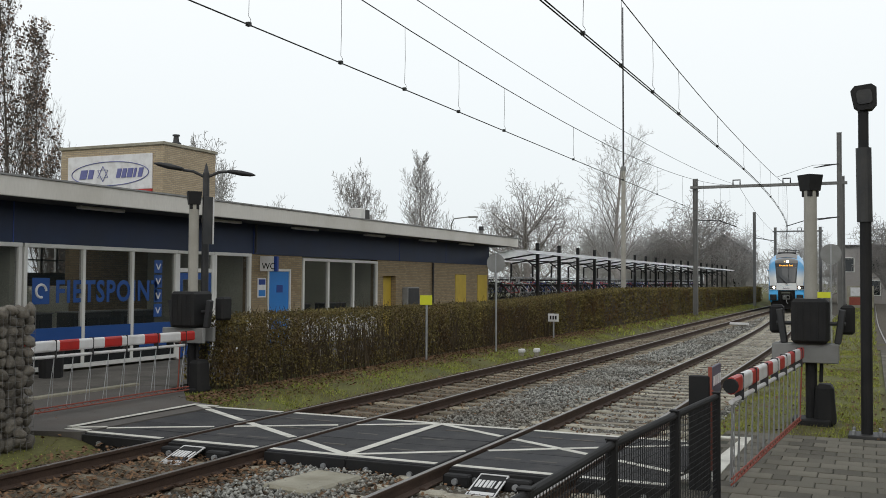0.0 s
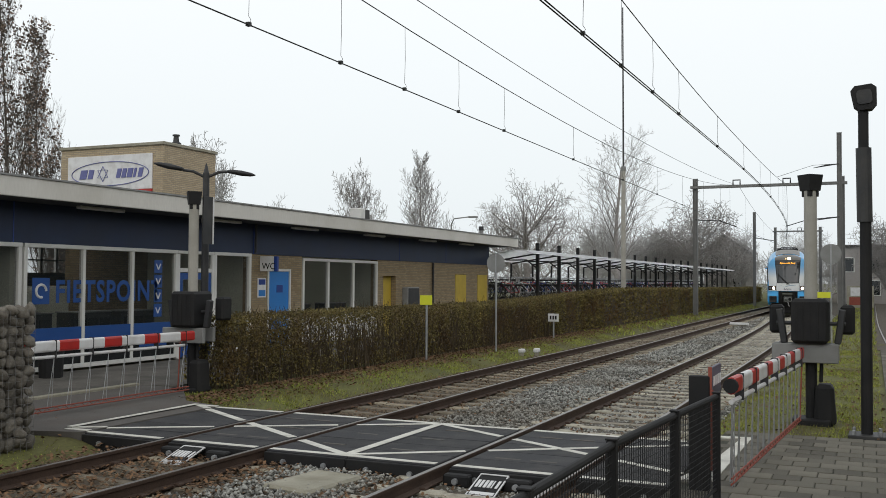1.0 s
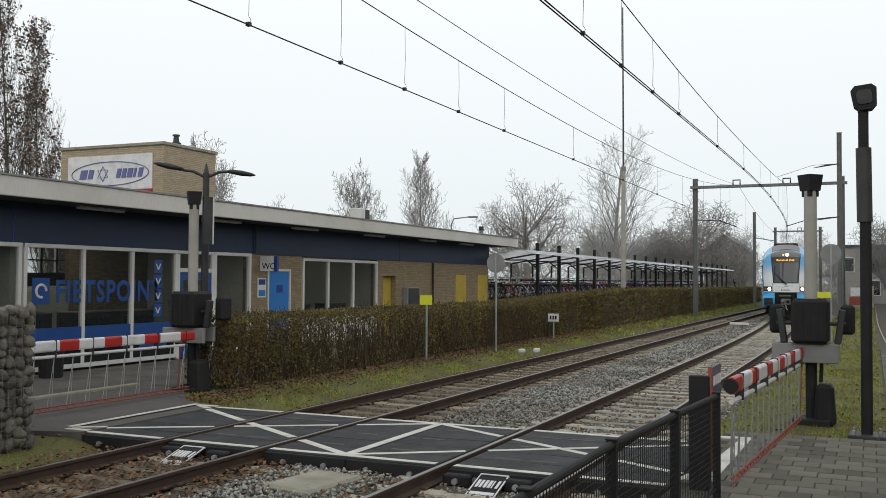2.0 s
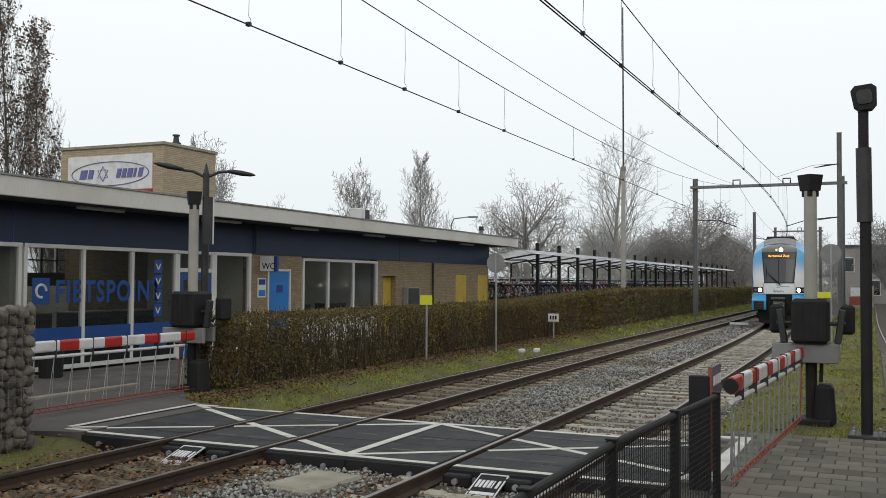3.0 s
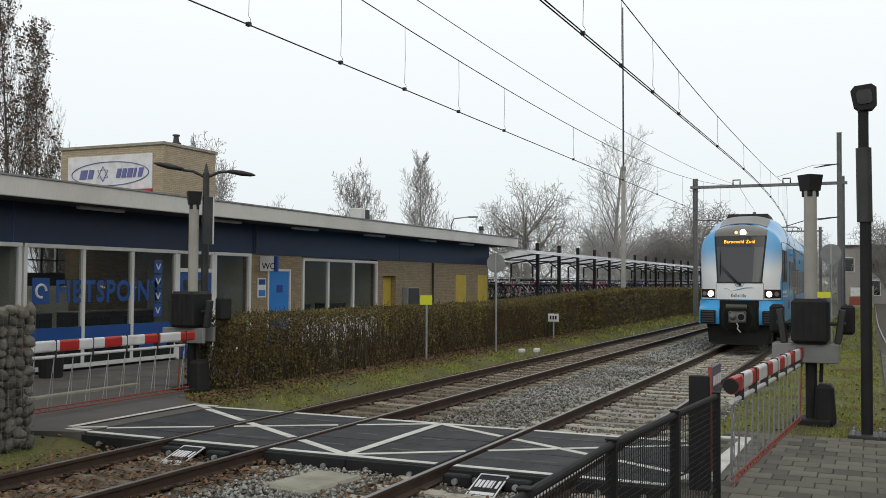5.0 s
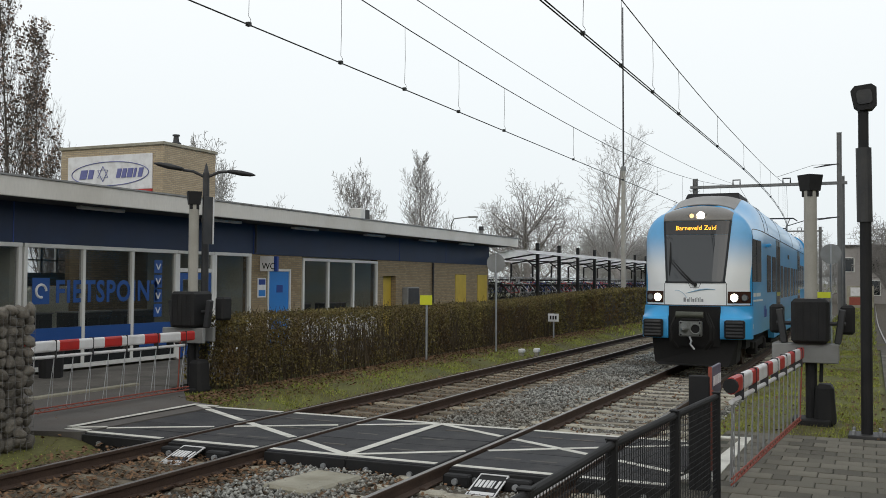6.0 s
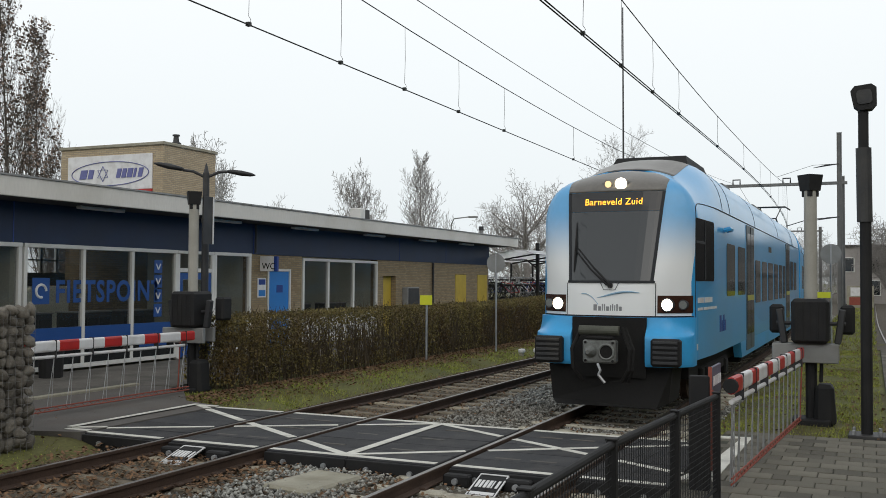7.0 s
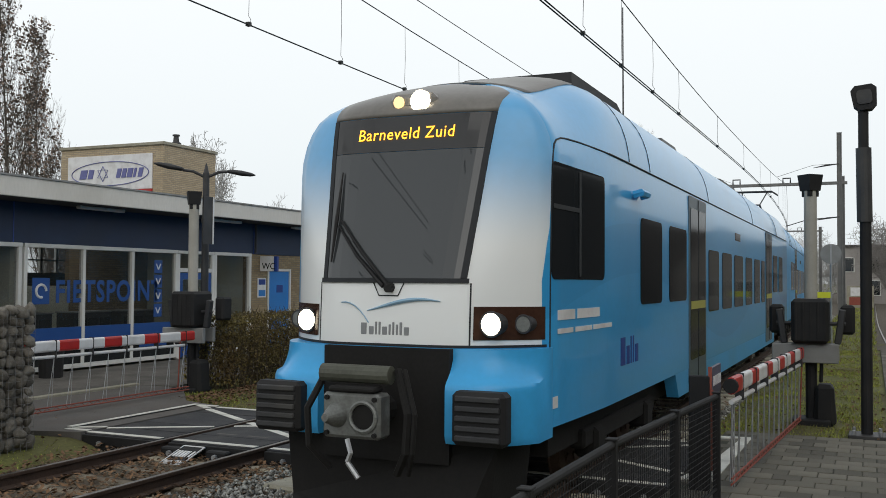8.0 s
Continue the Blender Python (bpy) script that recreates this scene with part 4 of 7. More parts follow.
barrier("lowered red and white barrier with hanging screen beside the hedge", (-11.92, 14.90), (-11.45, 9.2), (-11.62, 14.55), False)
barrier("lowered red and white barrier pointing across the paved footpath", (-0.86, 15.90), (-1.30, 10.05), (-0.98, 15.55), True)


def back_board():
    s = thing("warning_board", "crossing signboard seen edge-on from behind on the barrier mast", "sign")
    part("board", box((-11.78, 14.98, 2.80), (-11.75, 15.28, 3.72), 0.004), M_DARK, s)
    part("edge_strip", box((-11.749, 15.25, 2.80), (-11.735, 15.28, 3.72)), M_REFWHITE, s)
    part("bracket", box((-11.83, 15.0, 3.2), (-11.785, 15.05, 3.3)), M_DARK, s)


back_board()


def street_lamp():
    s = thing("street_lamp", "dark twin-armed street lamp beside the crossing", "lamp")
    x, y = -12.23, 15.65
    part("pole", rod((x, y, -0.1), (x, y, 4.25), 0.085, 12, 0.065), M_DARK, s)
    part("finial", rod((x, y, 4.25), (x, y, 4.45), 0.06, 8, 0.01), M_DARK, s)
    for ex, ey, ez in ((-13.03, 15.02, 4.42), (-11.47, 16.26, 4.24)):
        d = Vector((ex - x, ey - y, 0))
        bm = bmesh.new()
        tube(bm, [(x, y, 4.16), Vector((x, y, 4.28)) + d * 0.25, Vector((x, y, 4.30)) + d * 0.45], 0.03, 8)
        part("arm", bm, M_DARK, s)
        bm = bmesh.new()
        a = Vector((x, y, 4.31)) + d * 0.42
        e = Vector((ex, ey, ez))
        pts = [a.lerp(e, t) for t in (0, 0.1, 0.5, 0.85, 1.0)]
        tube(bm, pts, [0.03, 0.075, 0.10, 0.07, 0.02], 10)
        for v in bm.verts:
            c = a.lerp(e, max(0, min(1, (v.co - a).dot(e - a) / (e - a).length_squared)))
            v.co.z = c.z + (v.co.z - c.z) * 0.55
        part("lamp_head", bm, M_DARK, s, smooth=True)


street_lamp()


def platform_lamp():
    s = thing("lamp_post", "black lamp post with a thick middle sleeve and tilted head", "lamp")
    x, y = -0.07, 14.66
    part("base_plate", box((x - 0.24, y - 0.24, -0.03), (x + 0.24, y + 0.24, 0.03), 0.01), M_DARK, s)
    for a in (-0.17, 0.17):
        for c in (-0.17, 0.17):
            part("anchor_bolt", rod((x + a, y + c, 0.03), (x + a, y + c, 0.09), 0.025, 8), M_GALV, s)
    part("lower_pole", rod((x, y, 0.03), (x, y, 2.98), 0.078, 14), M_BLACK, s)
    part("sleeve", rod((x - 0.01, y, 2.98), (x - 0.02, y, 4.02), 0.105, 14), M_DARK, s)
    part("upper_pole", rod((x - 0.02, y, 4.02), (x - 0.02, y, 4.52), 0.07, 14), M_BLACK, s)
    part("neck", rod((x - 0.02, y, 4.52), (x - 0.01, y, 4.60), 0.075, 10, 0.03), M_BLACK, s)
    bm = bmesh.new()
    prism(bm, [(-0.15, 0.02), (-0.08, -0.05), (0.08, -0.05), (0.15, 0.02), (0.17, 0.24), (0.11, 0.30), (-0.11, 0.30), (-0.17, 0.24)], "y", -0.10, 0.14)
    for v in bm.verts:
        v.co = Vector((x + 0.01, y, 4.60)) + Matrix.Rotation(radians(-6), 3, "Y") @ v.co
    part("lamp_head", bm, M_BLACK, s)
    bm = bmesh.new()
    prism(bm, rounded(0.2, 0.2, 0.05, 3, 0, 0.13), "y", -0.115, -0.102)
    for v in bm.verts:
        v.co = Vector((x + 0.01, y, 4.60)) + Matrix.Rotation(radians(-6), 3, "Y") @ v.co
    part("lens", bm, M_DARK, s)


platform_lamp()


def post_sign(label, name, x, y, h, disc=False, board=None, m=M_GREY):
    s = thing(name, label, "sign")
    part("post", rod((x, y, -0.25), (x, y, h), 0.03, 10), M_GALV, s)
    if disc:
        part("disc", rod((x, y - 0.045, h - 0.3), (x, y - 0.03, h - 0.3), disc, 28), M_GREY, s)
        part("stiffener", box((x - 0.02, y - 0.06, h - 0.3 - disc), (x + 0.02, y - 0.045, h - 0.3 + disc)), M_GALV, s)
    if board:
        part("board", box((x - board[0] / 2, y - 0.05, h - board[1]), (x + board[0] / 2, y - 0.035, h), 0.004), m, s)
    return s


post_sign("grey back of a round sign on a post by the hedge", "round_sign", -10.6, 27.78, 2.97, disc=0.30)
post_sign("grey back of a round sign on a post beside the track", "round_sign", -1.21, 34.0, 3.38, disc=0.33)
post_sign("small fluorescent yellow plate on a thin post", "yellow_sign", -10.97, 23.5, 1.72, board=(0.36, 0.26), m=M_SIGNYELLOW)
h_sign = post_sign("small white plate with dark bars in the verge", "distance_sign", -10.97, 34.84, 0.90, board=(0.42, 0.3), m=M_REFWHITE)
for k in range(3):
    part("lettering_bar", box((-11.10 + k * 0.1, 34.78, 0.68), (-11.04 + k * 0.1, 34.788, 0.82)), M_BLACK, h_sign)
for label, x, y, w in (("white plastic cable marker lying in the ballast", -6.26, 51.6, 0.95), ("white painted marker stub beside the rail", -9.78, 27.85, 0.17), ("white painted marker stub beside the rail", -9.45, 28.3, 0.17)):
    m_ = thing("track_marker", label, "marker")
    part("cap", box((x - w / 2, y - 0.12, -0.08), (x + w / 2, y + 0.12, 0.05), 0.03), M_REFWHITE, m_)
    part("foot", box((x - w / 3, y - 0.08, -0.32), (x + w / 3, y + 0.08, -0.08), 0.01), M_CONCRETE, m_)
post_sign("small fluorescent yellow plate behind the barrier machine", "yellow_sign", -1.31, 30.0, 1.86, board=(0.45, 0.17), m=M_SIGNYELLOW)


# ---- fence in front ----
def fence():
    f = thing("mesh_fence", "black steel mesh fence with a round top rail", "fence")
    P = [Vector((-1.40, 9.75, 0)), Vector((-1.52, 8.22, 0)), Vector((-1.64, 6.55, 0)), Vector((-1.66, 4.8, 0)), Vector((-1.68, 3.0, 0))]
    for k, p in enumerate(P):
        part("post", box((p.x - 0.035, p.y - 0.035, -0.2), (p.x + 0.035, p.y + 0.035, 1.03), 0.006), M_BLACK, f)
        part("post_cap", box((p.x - 0.042, p.y - 0.042, 1.031), (p.x + 0.042, p.y + 0.042, 1.045), 0.004), M_BLACK, f)
    for a, b in zip(P, P[1:]):
        part("top_rail", rod(a + Vector((0, 0, 1.0)), b + Vector((0, 0, 1.0)), 0.03, 10), M_BLACK, f)
        part("bottom_rail", rod(a + Vector((0, 0, 0.1)), b + Vector((0, 0, 0.1)), 0.016, 8), M_BLACK, f)
        n = max(3, int((b - a).length / 0.055))
        bm = bmesh.new()
        for j in range(1, n):
            q = a.lerp(b, j / n)
            tube(bm, [q + Vector((0, 0, 0.1)), q + Vector((0, 0, 0.98))], 0.0035, 4, False)
        for j in range(1, 17):
            z = 0.1 + j * 0.052
            tube(bm, [a + Vector((0.006, 0, z)), b + Vector((0.006, 0, z))], 0.0035, 4, False)
        part("wire_mesh", bm, M_BLACK, f)
    s = thing("notice_board", "dark post with a tilted red-edged notice board", "sign")
    p = Vector((-1.62, 10.15, 0))
    part("post", box((p.x - 0.11, p.y - 0.05, -0.1), (p.x + 0.10, p.y + 0.05, 1.16), 0.01), M_BLACK, s)
    part("red_panel", box((p.x + 0.11, p.y - 0.05, 0.2), (p.x + 0.13, p.y + 0.03, 1.02), 0.006), M_REDBAR, s)
    bd = part("board", box((p.x + 0.09, p.y - 0.02, 0.95), (p.x + 0.12, p.y + 0.62, 1.25), 0.006), M_SIGNBOARD, s)
    for j in range(4):
        part("lettering_bar", box((p.x + 0.121, p.y + 0.06 + j * 0.14, 1.05), (p.x + 0.126, p.y + 0.16 + j * 0.14, 1.15)), M_REFWHITE, bd)
    part("board_edge", box((p.x + 0.085, p.y - 0.035, 0.945), (p.x + 0.122, p.y - 0.021, 1.255)), M_REDBAR, bd)


M_SIGNBOARD = mat("notice_print", (0.10, 0.095, 0.14), 0.5, var=0.2, scale=8, grain=60, bump=0.02)
fence()


# ---- stone basket at the road's edge ----
def gabion():
    g = thing("gabion", "wire basket filled with rough stones at the roadside", "gabion")
    x0, x1, y0, y1, h = -11.2, -9.95, 8.35, 9.25, 1.70
    bm = bmesh.new()
    bx(bm, (x0 + 0.08, y0 + 0.08, -0.1), (x1 - 0.08, y1 - 0.08, h - 0.08))
    part("core", bm, M_GABION, g)
    meshes = []
    for k in range(6):
        bm = bmesh.new()
        bmesh.ops.create_icosphere(bm, subdivisions=2, radius=1)
        for v in bm.verts:
            v.co = Vector((v.co.x * 1.15, v.co.y * 0.95, v.co.z * 0.75)) * (1 + 0.32 * noise.noise(v.co * 1.1 + Vector((k * 7.3, 0, 0))) + 0.08 * noise.noise(v.co * 3.0))
        me = bpy.data.meshes.new("stone")
        bm.to_mesh(me)
        bm.free()
        me.polygons.foreach_set("use_smooth", [True] * len(me.polygons))
        me.materials.append(M_GABION)
        meshes.append(me)

    def stone(p):
        ob = new("stone", R.choice(meshes))
        ob.parent, ob.location = g, p
        ob.rotation_euler = (R.uniform(0, 6), R.uniform(0, 6), R.uniform(0, 6))
        r = R.uniform(0.055, 0.10)
        ob.scale = (r, r, r)
    z = 0.0
    while z < h:
        y = y0
        while y < y1:
            stone((x1 - 0.06 + R.uniform(-0.02, 0.02), y + R.uniform(-0.02, 0.02), z + R.uniform(-0.02, 0.02)))
            y += 0.145
        x = x0 + 0.5
        while x < x1:
            stone((x + R.uniform(-0.02, 0.02), y0 + 0.06 + R.uniform(-0.02, 0.02), z + R.uniform(-0.02, 0.02)))
            x += 0.145
        z += 0.13
    wires = [([(x0, y0 - 0.02, k * 0.1), (x1 + 0.02, y0 - 0.02, k * 0.1), (x1 + 0.02, y1, k * 0.1)], 0.002) for k in range(18)]
    wires += [([(x1 - k * 0.1, y0 - 0.02, -0.1), (x1 - k * 0.1, y0 - 0.02, h)], 0.003) for k in range(13)]
    wires += [([(x1 + 0.02, y0 + k * 0.1, -0.1), (x1 + 0.02, y0 + k * 0.1, h)], 0.003) for k in range(10)]
    for pts, r in wires:
        bm = bmesh.new()
        tube(bm, pts, r, 4, False)
        part("basket_wire", bm, M_MASTGREEN, g)


gabion()
bin_ = thing("waste_bin", "dark waste bin standing before the shop", "bin")
part("body", rod((-15.9, 15.25, 0.0), (-15.9, 15.25, 0.62), 0.24, 14, 0.27), M_BLACK, bin_)
part("rim", rod((-15.9, 15.25, 0.62), (-15.9, 15.25, 0.68), 0.29, 14), M_BLACK, bin_)
# ---- overhead line ----
def sag(y, a, b, top, low):
    m, h = (a + b) / 2, (b - a) / 2
    return low + (top - low) * ((y - m) / h) ** 2


def catenary():
    spans = [(-8.0, 64.0), (64.0, 122.0)]
    for label, path, zc, double in (("contact and carrying wires over the straight track", lambda y: LEFT, 5.62, False), ("twin contact wire with carrying wire over the nearer track", bend, 5.76, True)):
        c = thing("overhead_line", label, "overhead line")
        ys = [-8 + 3.0 * k for k in range(44)]
        rise = lambda y: zc + (0.0075 * (min(y, 36) - 22) if double else 0.0)
        low = 6.62 if double else 6.55
        for o in ((-0.02, 0.02) if double else (0.0,)):
            bm = bmesh.new()
            tube(bm, [(path(y) + o, y, rise(y) + o * 0.3) for y in ys], 0.011, 5)
            part("contact_wire", bm, M_WIRE, c)
        for a, b in spans:
            bm = bmesh.new()
            n = 30
            tube(bm, [(path(a + (b - a) * k / n), a + (b - a) * k / n, sag(a + (b - a) * k / n, a, b, 8.42, low)) for k in range(n + 1)], 0.010, 5)
            part("carrying_wire", bm, M_WIRE, c)
        for y in [5.5, 8.2, 10.85, 13.36, 15.68, 18.2, 20.9, 26.6, 32.6, 38.4, 44, 50, 56, 60, 68, 74, 80, 86, 92]:
            a, b = spans[0] if y < 64 else spans[1]
            zt = sag(y, a, b, 8.42, low)
            x = path(y)
            zr = rise(y)
            bm = bmesh.new()
            tube(bm, [(x, y, zt), (x + 0.01, y, (zt + zr) / 2), (x, y, zr + 0.12), (x + 0.04, y, zr + 0.06), (x, y, zr)], 0.0045, 4)
            part("dropper", bm, M_WIRE, c)
            part("clip", box((x - 0.03, y - 0.03, zr - 0.02), (x + 0.03, y + 0.03, zr + 0.035)), M_WIRE, c)
    f = thing("feeder_wire", "single feeder wire hung above the straight track", "wire")
    bm = bmesh.new()
    tube(bm, [(-8.0, -8 + 2.4 * k, sag(-8 + 2.4 * k, -8, 64, 8.45, 7.45)) for k in range(31)], 0.009, 5)
    part("wire", bm, M_WIRE, f)


catenary()


def h_mast(bm, x, y, h, w=0.2):
    t = 0.025
    a, b = w / 2, w / 2 - t
    half = [(-a, -a), (-b, -a), (-b, -t / 2), (b, -t / 2), (b, -a), (a, -a)]
    prism(bm, [(x + p, y + q) for p, q in half] + [(x - p, y - q) for p, q in half], "z", -0.3, h)


def portal(label, y, xl, xr, hl, hr, zb, tracks):
    p = thing("catenary_portal", label, "portal", "overhead line portals")
    for x, h in ((xl, hl), (xr, hr)):
        bm = bmesh.new()
        h_mast(bm, x, y, h, 0.30)
        part("mast", bm, M_MASTGREEN, p)
    bm = bmesh.new()
    bx(bm, (xl - 0.3, y - 0.22, zb - 0.08), (xr + 0.3, y - 0.16, zb + 0.08))
    bx(bm, (xl - 0.3, y + 0.16, zb - 0.08), (xr + 0.3, y + 0.22, zb + 0.08))
    part("beam", bm, M_MASTGREEN, p)
    for x in tracks:
        bm = bmesh.new()
        tube(bm, [(x - 0.22, y, zb + 0.08), (x - 0.22, y, zb + 0.4), (x + 0.22, y, zb + 0.4), (x + 0.22, y, zb + 0.08)], 0.05, 6)
        part("insulator_frame", bm, M_DARK, p)
    for k, x in enumerate(tracks):
        bm = bmesh.new()
        tube(bm, [(xr if k else xl, y, 6.2), ((xr if k else xl) * 0.4 + x * 0.6, y, 6.1), (x, y, 5.7)], 0.03, 6)
        part("registration_arm", bm, M_DARK, p)
    return p


p64 = portal("grey steel portal carrying the overhead line over both tracks", 64.0, -10.5, -1.62, 8.9, 8.75, 8.32, (LEFT - 0.1, -4.85))
bm = bmesh.new()
tube(bm, [(-4.9, 58.0, 8.2), (-3.2, 62.0, 9.25), (-1.75, 63.0, 9.4)], 0.012, 5)
part("stay_wire", bm, M_WIRE, p64)
m_tall = thing("catenary_mast", "tall grey steel mast beside the nearer track", "mast")
bm = bmesh.new()
h_mast(bm, -1.72, 62.2, 11.2, 0.28)
part("shaft", bm, M_MASTGREEN, m_tall)
for z in (9.3, 6.1):
    bm = bmesh.new()
    tube(bm, [(-1.72, 62.2, z), (-2.4, 62.2, z - 0.06), (-3.2, 62.2, z - 0.2)], [0.03, 0.06, 0.015], 6)
    part("stay_insulator", bm, M_DARK, m_tall)
portal("distant grey steel portal over the single line", 122.0, -10.57, -5.5, 8.8, 8.8, 8.3, (LEFT,))
m_far = thing("catenary_mast", "slim grey mast beyond the hedge", "mast")
bm = bmesh.new()
h_mast(bm, -9.95, 93.5, 8.7, 0.26)
part("shaft", bm, M_MASTGREEN, m_far)
part("bracket", rod((-9.95, 93.5, 6.3), (-8.2, 93.5, 6.0), 0.04, 6), M_DARK, m_far)


def antenna():
    a = thing("antenna_mast", "slender pale radio mast behind the hedge", "mast")
    part("lower_tube", rod((-13.0, 54.5, 0), (-13.0, 54.5, 8.6), 0.15, 12, 0.12), M_POLE, a)
    part("upper_tube", rod((-13.0, 54.5, 8.6), (-13.05, 54.5, 18.0), 0.055, 10, 0.035), M_DARK, a)
    part("collar", rod((-13.0, 54.5, 8.5), (-13.0, 54.5, 8.75), 0.16, 12), M_GREY, a)


antenna()


# ---- hedge ----
def hedge_top(y):
    return float(np.interp(y, [15, 31, 40, 48, 92], [1.38, 1.38, 1.58, 1.76, 1.62]))


def hedge():
    h = thing("hedge", "clipped brown-green winter hedge with bare twigs and gaps", "hedge")
    rs = np.random.RandomState(11)
    x0, x1, y0, y1 = -12.5, -11.32, 15.3, 114.0
    bm = bmesh.new()
    y = 36.0
    while y < y1:
        y2 = min(y1, y + 2.2)
        z = hedge_top((y + y2) / 2) - 0.07
        bx(bm, (x0 + 0.12, y, -0.1), (x1 - 0.2, y2, z))
        y = y2
    part("twig_mass", bm, M_TWIG, h)
    # stems and twigs through the whole depth
    bm = bmesh.new()
    for k in range(1500):
        y = 15.3 + R.random() * 22
        x = R.uniform(x0 + 0.15, x1)
        top = hedge_top(y) * R.uniform(0.6, 1.0)
        r = R.uniform(0.006, 0.018)
        pts = [(x, y, -0.08)]
        for j in range(1, 5):
            pts.append((x + R.uniform(-0.06, 0.06), y + R.uniform(-0.09, 0.09), top * j / 4))
        tube(bm, pts, [r, r * 0.9, r * 0.7, r * 0.5, r * 0.25], 4, False)
    for k in range(4200):
        y = 15.3 + (R.random() ** 1.2) * 30
        z = R.uniform(0.1, hedge_top(y))
        p = Vector((x1 - R.uniform(0, 0.9), y, z))
        d = Vector((R.uniform(-0.12, 0.12), R.uniform(-0.25, 0.25), R.uniform(-0.02, 0.25)))
        tube(bm, [p, p + d * 0.6, p + d + Vector((0, 0, 0.04))], [0.006, 0.005, 0.002], 3, False)
    part("stem", bm, M_TWIG, h)

    def leaves(n, area, size):
        c = area(n)
        d1 = rs.normal(size=(n, 3))
        d1 /= np.linalg.norm(d1, axis=1)[:, None]
        d2 = np.cross(d1, rs.normal(size=(n, 3)))
        d2 /= np.linalg.norm(d2, axis=1)[:, None]
        s = size * rs.uniform(0.5, 1.4, n)[:, None]
        return np.stack([c - d1 * s, c - d2 * s * 0.55, c + d1 * s, c + d2 * s * 0.55], 1)

    def face_area(ya, yb, dens):
        def area(n):
            y = rs.uniform(ya, yb, n)
            top = np.array([hedge_top(v) for v in y])
            z = top * (1 - rs.rand(n) ** 1.25 * 0.97)
            bulge = 0.05 * np.sin(y * 2.1) + 0.04 * np.sin(y * 5.3 + z * 4)
            x = x1 + bulge - np.minimum(np.abs(rs.normal(0, dens, n)), 1.1)
            # a thin stretch of the hedge, worn through above knee height
            thin = (y > 18.2) & (y < 22.8) & (z > 0.35) & (z < 1.08) & (rs.rand(n) < 0.62)
            y = np.where(thin, rs.uniform(ya, 18.2, n) if ya < 18 else y, y)
            return np.stack([x, y, z], 1)
        return area

    def top_area(ya, yb):
        def area(n):
            y = rs.uniform(ya, yb, n)
            x = rs.uniform(x0 + 0.02, x1 + 0.04, n)
            z = np.array([hedge_top(v) for v in y]) + rs.normal(0, 0.03, n) - 0.10 * (np.abs(x - (x0 + x1) / 2) / 0.6) ** 4
            return np.stack([x, y, z], 1)
        return area

    def end_area(n):
        return np.stack([rs.uniform(x0, x1, n), y0 + np.abs(rs.normal(0, 0.08, n)), 1.38 * (1 - rs.rand(n) ** 1.4 * 0.95)], 1)

    near = [leaves(44000, face_area(15.3, 37, 0.42), 0.029), leaves(5000, face_area(36, 44, 0.10), 0.04), leaves(16000, face_area(40, 114, 0.09), 0.06), leaves(1800, end_area, 0.03)]
    v = np.concatenate(near)
    from_arrays("face_leaves", v.reshape(-1, 3), np.arange(len(v) * 4).reshape(-1, 4), M_HEDGE, h)["kind"] = "stuff"
    top = [leaves(16000, top_area(15.3, 40), 0.026), leaves(10000, top_area(40, 114), 0.055)]
    v = np.concatenate(top)
    from_arrays("top_leaves", v.reshape(-1, 3), np.arange(len(v) * 4).reshape(-1, 4), M_HEDGETOP, h)["kind"] = "stuff"


hedge()


# ---- trees ----
def limbs(segs, rs, p, d, length, r, depth, style):
    """Grow one branch in gently wandering steps; side branches leave it all along, the last ones at its tip."""
    n = style["steps"] if depth == 0 else (5, 4, 3, 2)[min(depth, 4) - 1]
    step = length / n
    q = p
    turn = rs.uniform(0, math.tau)
    for k in range(n):
        wob = style["wobble"] * (0.4 if depth == 0 else 1.0)
        d = (d + Vector((rs.uniform(-1, 1), rs.uniform(-1, 1), rs.uniform(-0.8, 0.9))) * wob).normalized()
        if depth:
            d = (d + Vector((0, 0, style["up"]))).normalized()
        e = q + d * step
        r2 = max(style["tip"], r * (1 - (0.20 if depth else 0.14)))
        segs.append((q, e, r, r2, depth))
        q, r = e, r2
        if depth < style["deep"] and (depth or k >= style["bare"]):
            for _ in range(style["fork"][depth]):
                turn += 2.4 + rs.uniform(-0.5, 0.5)
                ref = Vector((1, 0, 0)) if abs(d.x) < 0.8 else Vector((0, 1, 0))
                u = d.cross(ref).normalized()
                ax = u * math.cos(turn) + d.cross(u) * math.sin(turn)
                spread = style["spread"] * rs.uniform(0.7, 1.25)
                c = (d * math.cos(spread) + ax * math.sin(spread)).normalized()
                taper = 1.15 - style["cone"] * k / n if depth == 0 else 1.1 - 0.45 * k / n
                limbs(segs, rs, q, c, length * style["ratio"][min(depth, 1)] * taper * rs.uniform(0.75, 1.15), r * (0.60 if depth else style["limb"]), depth + 1, style)


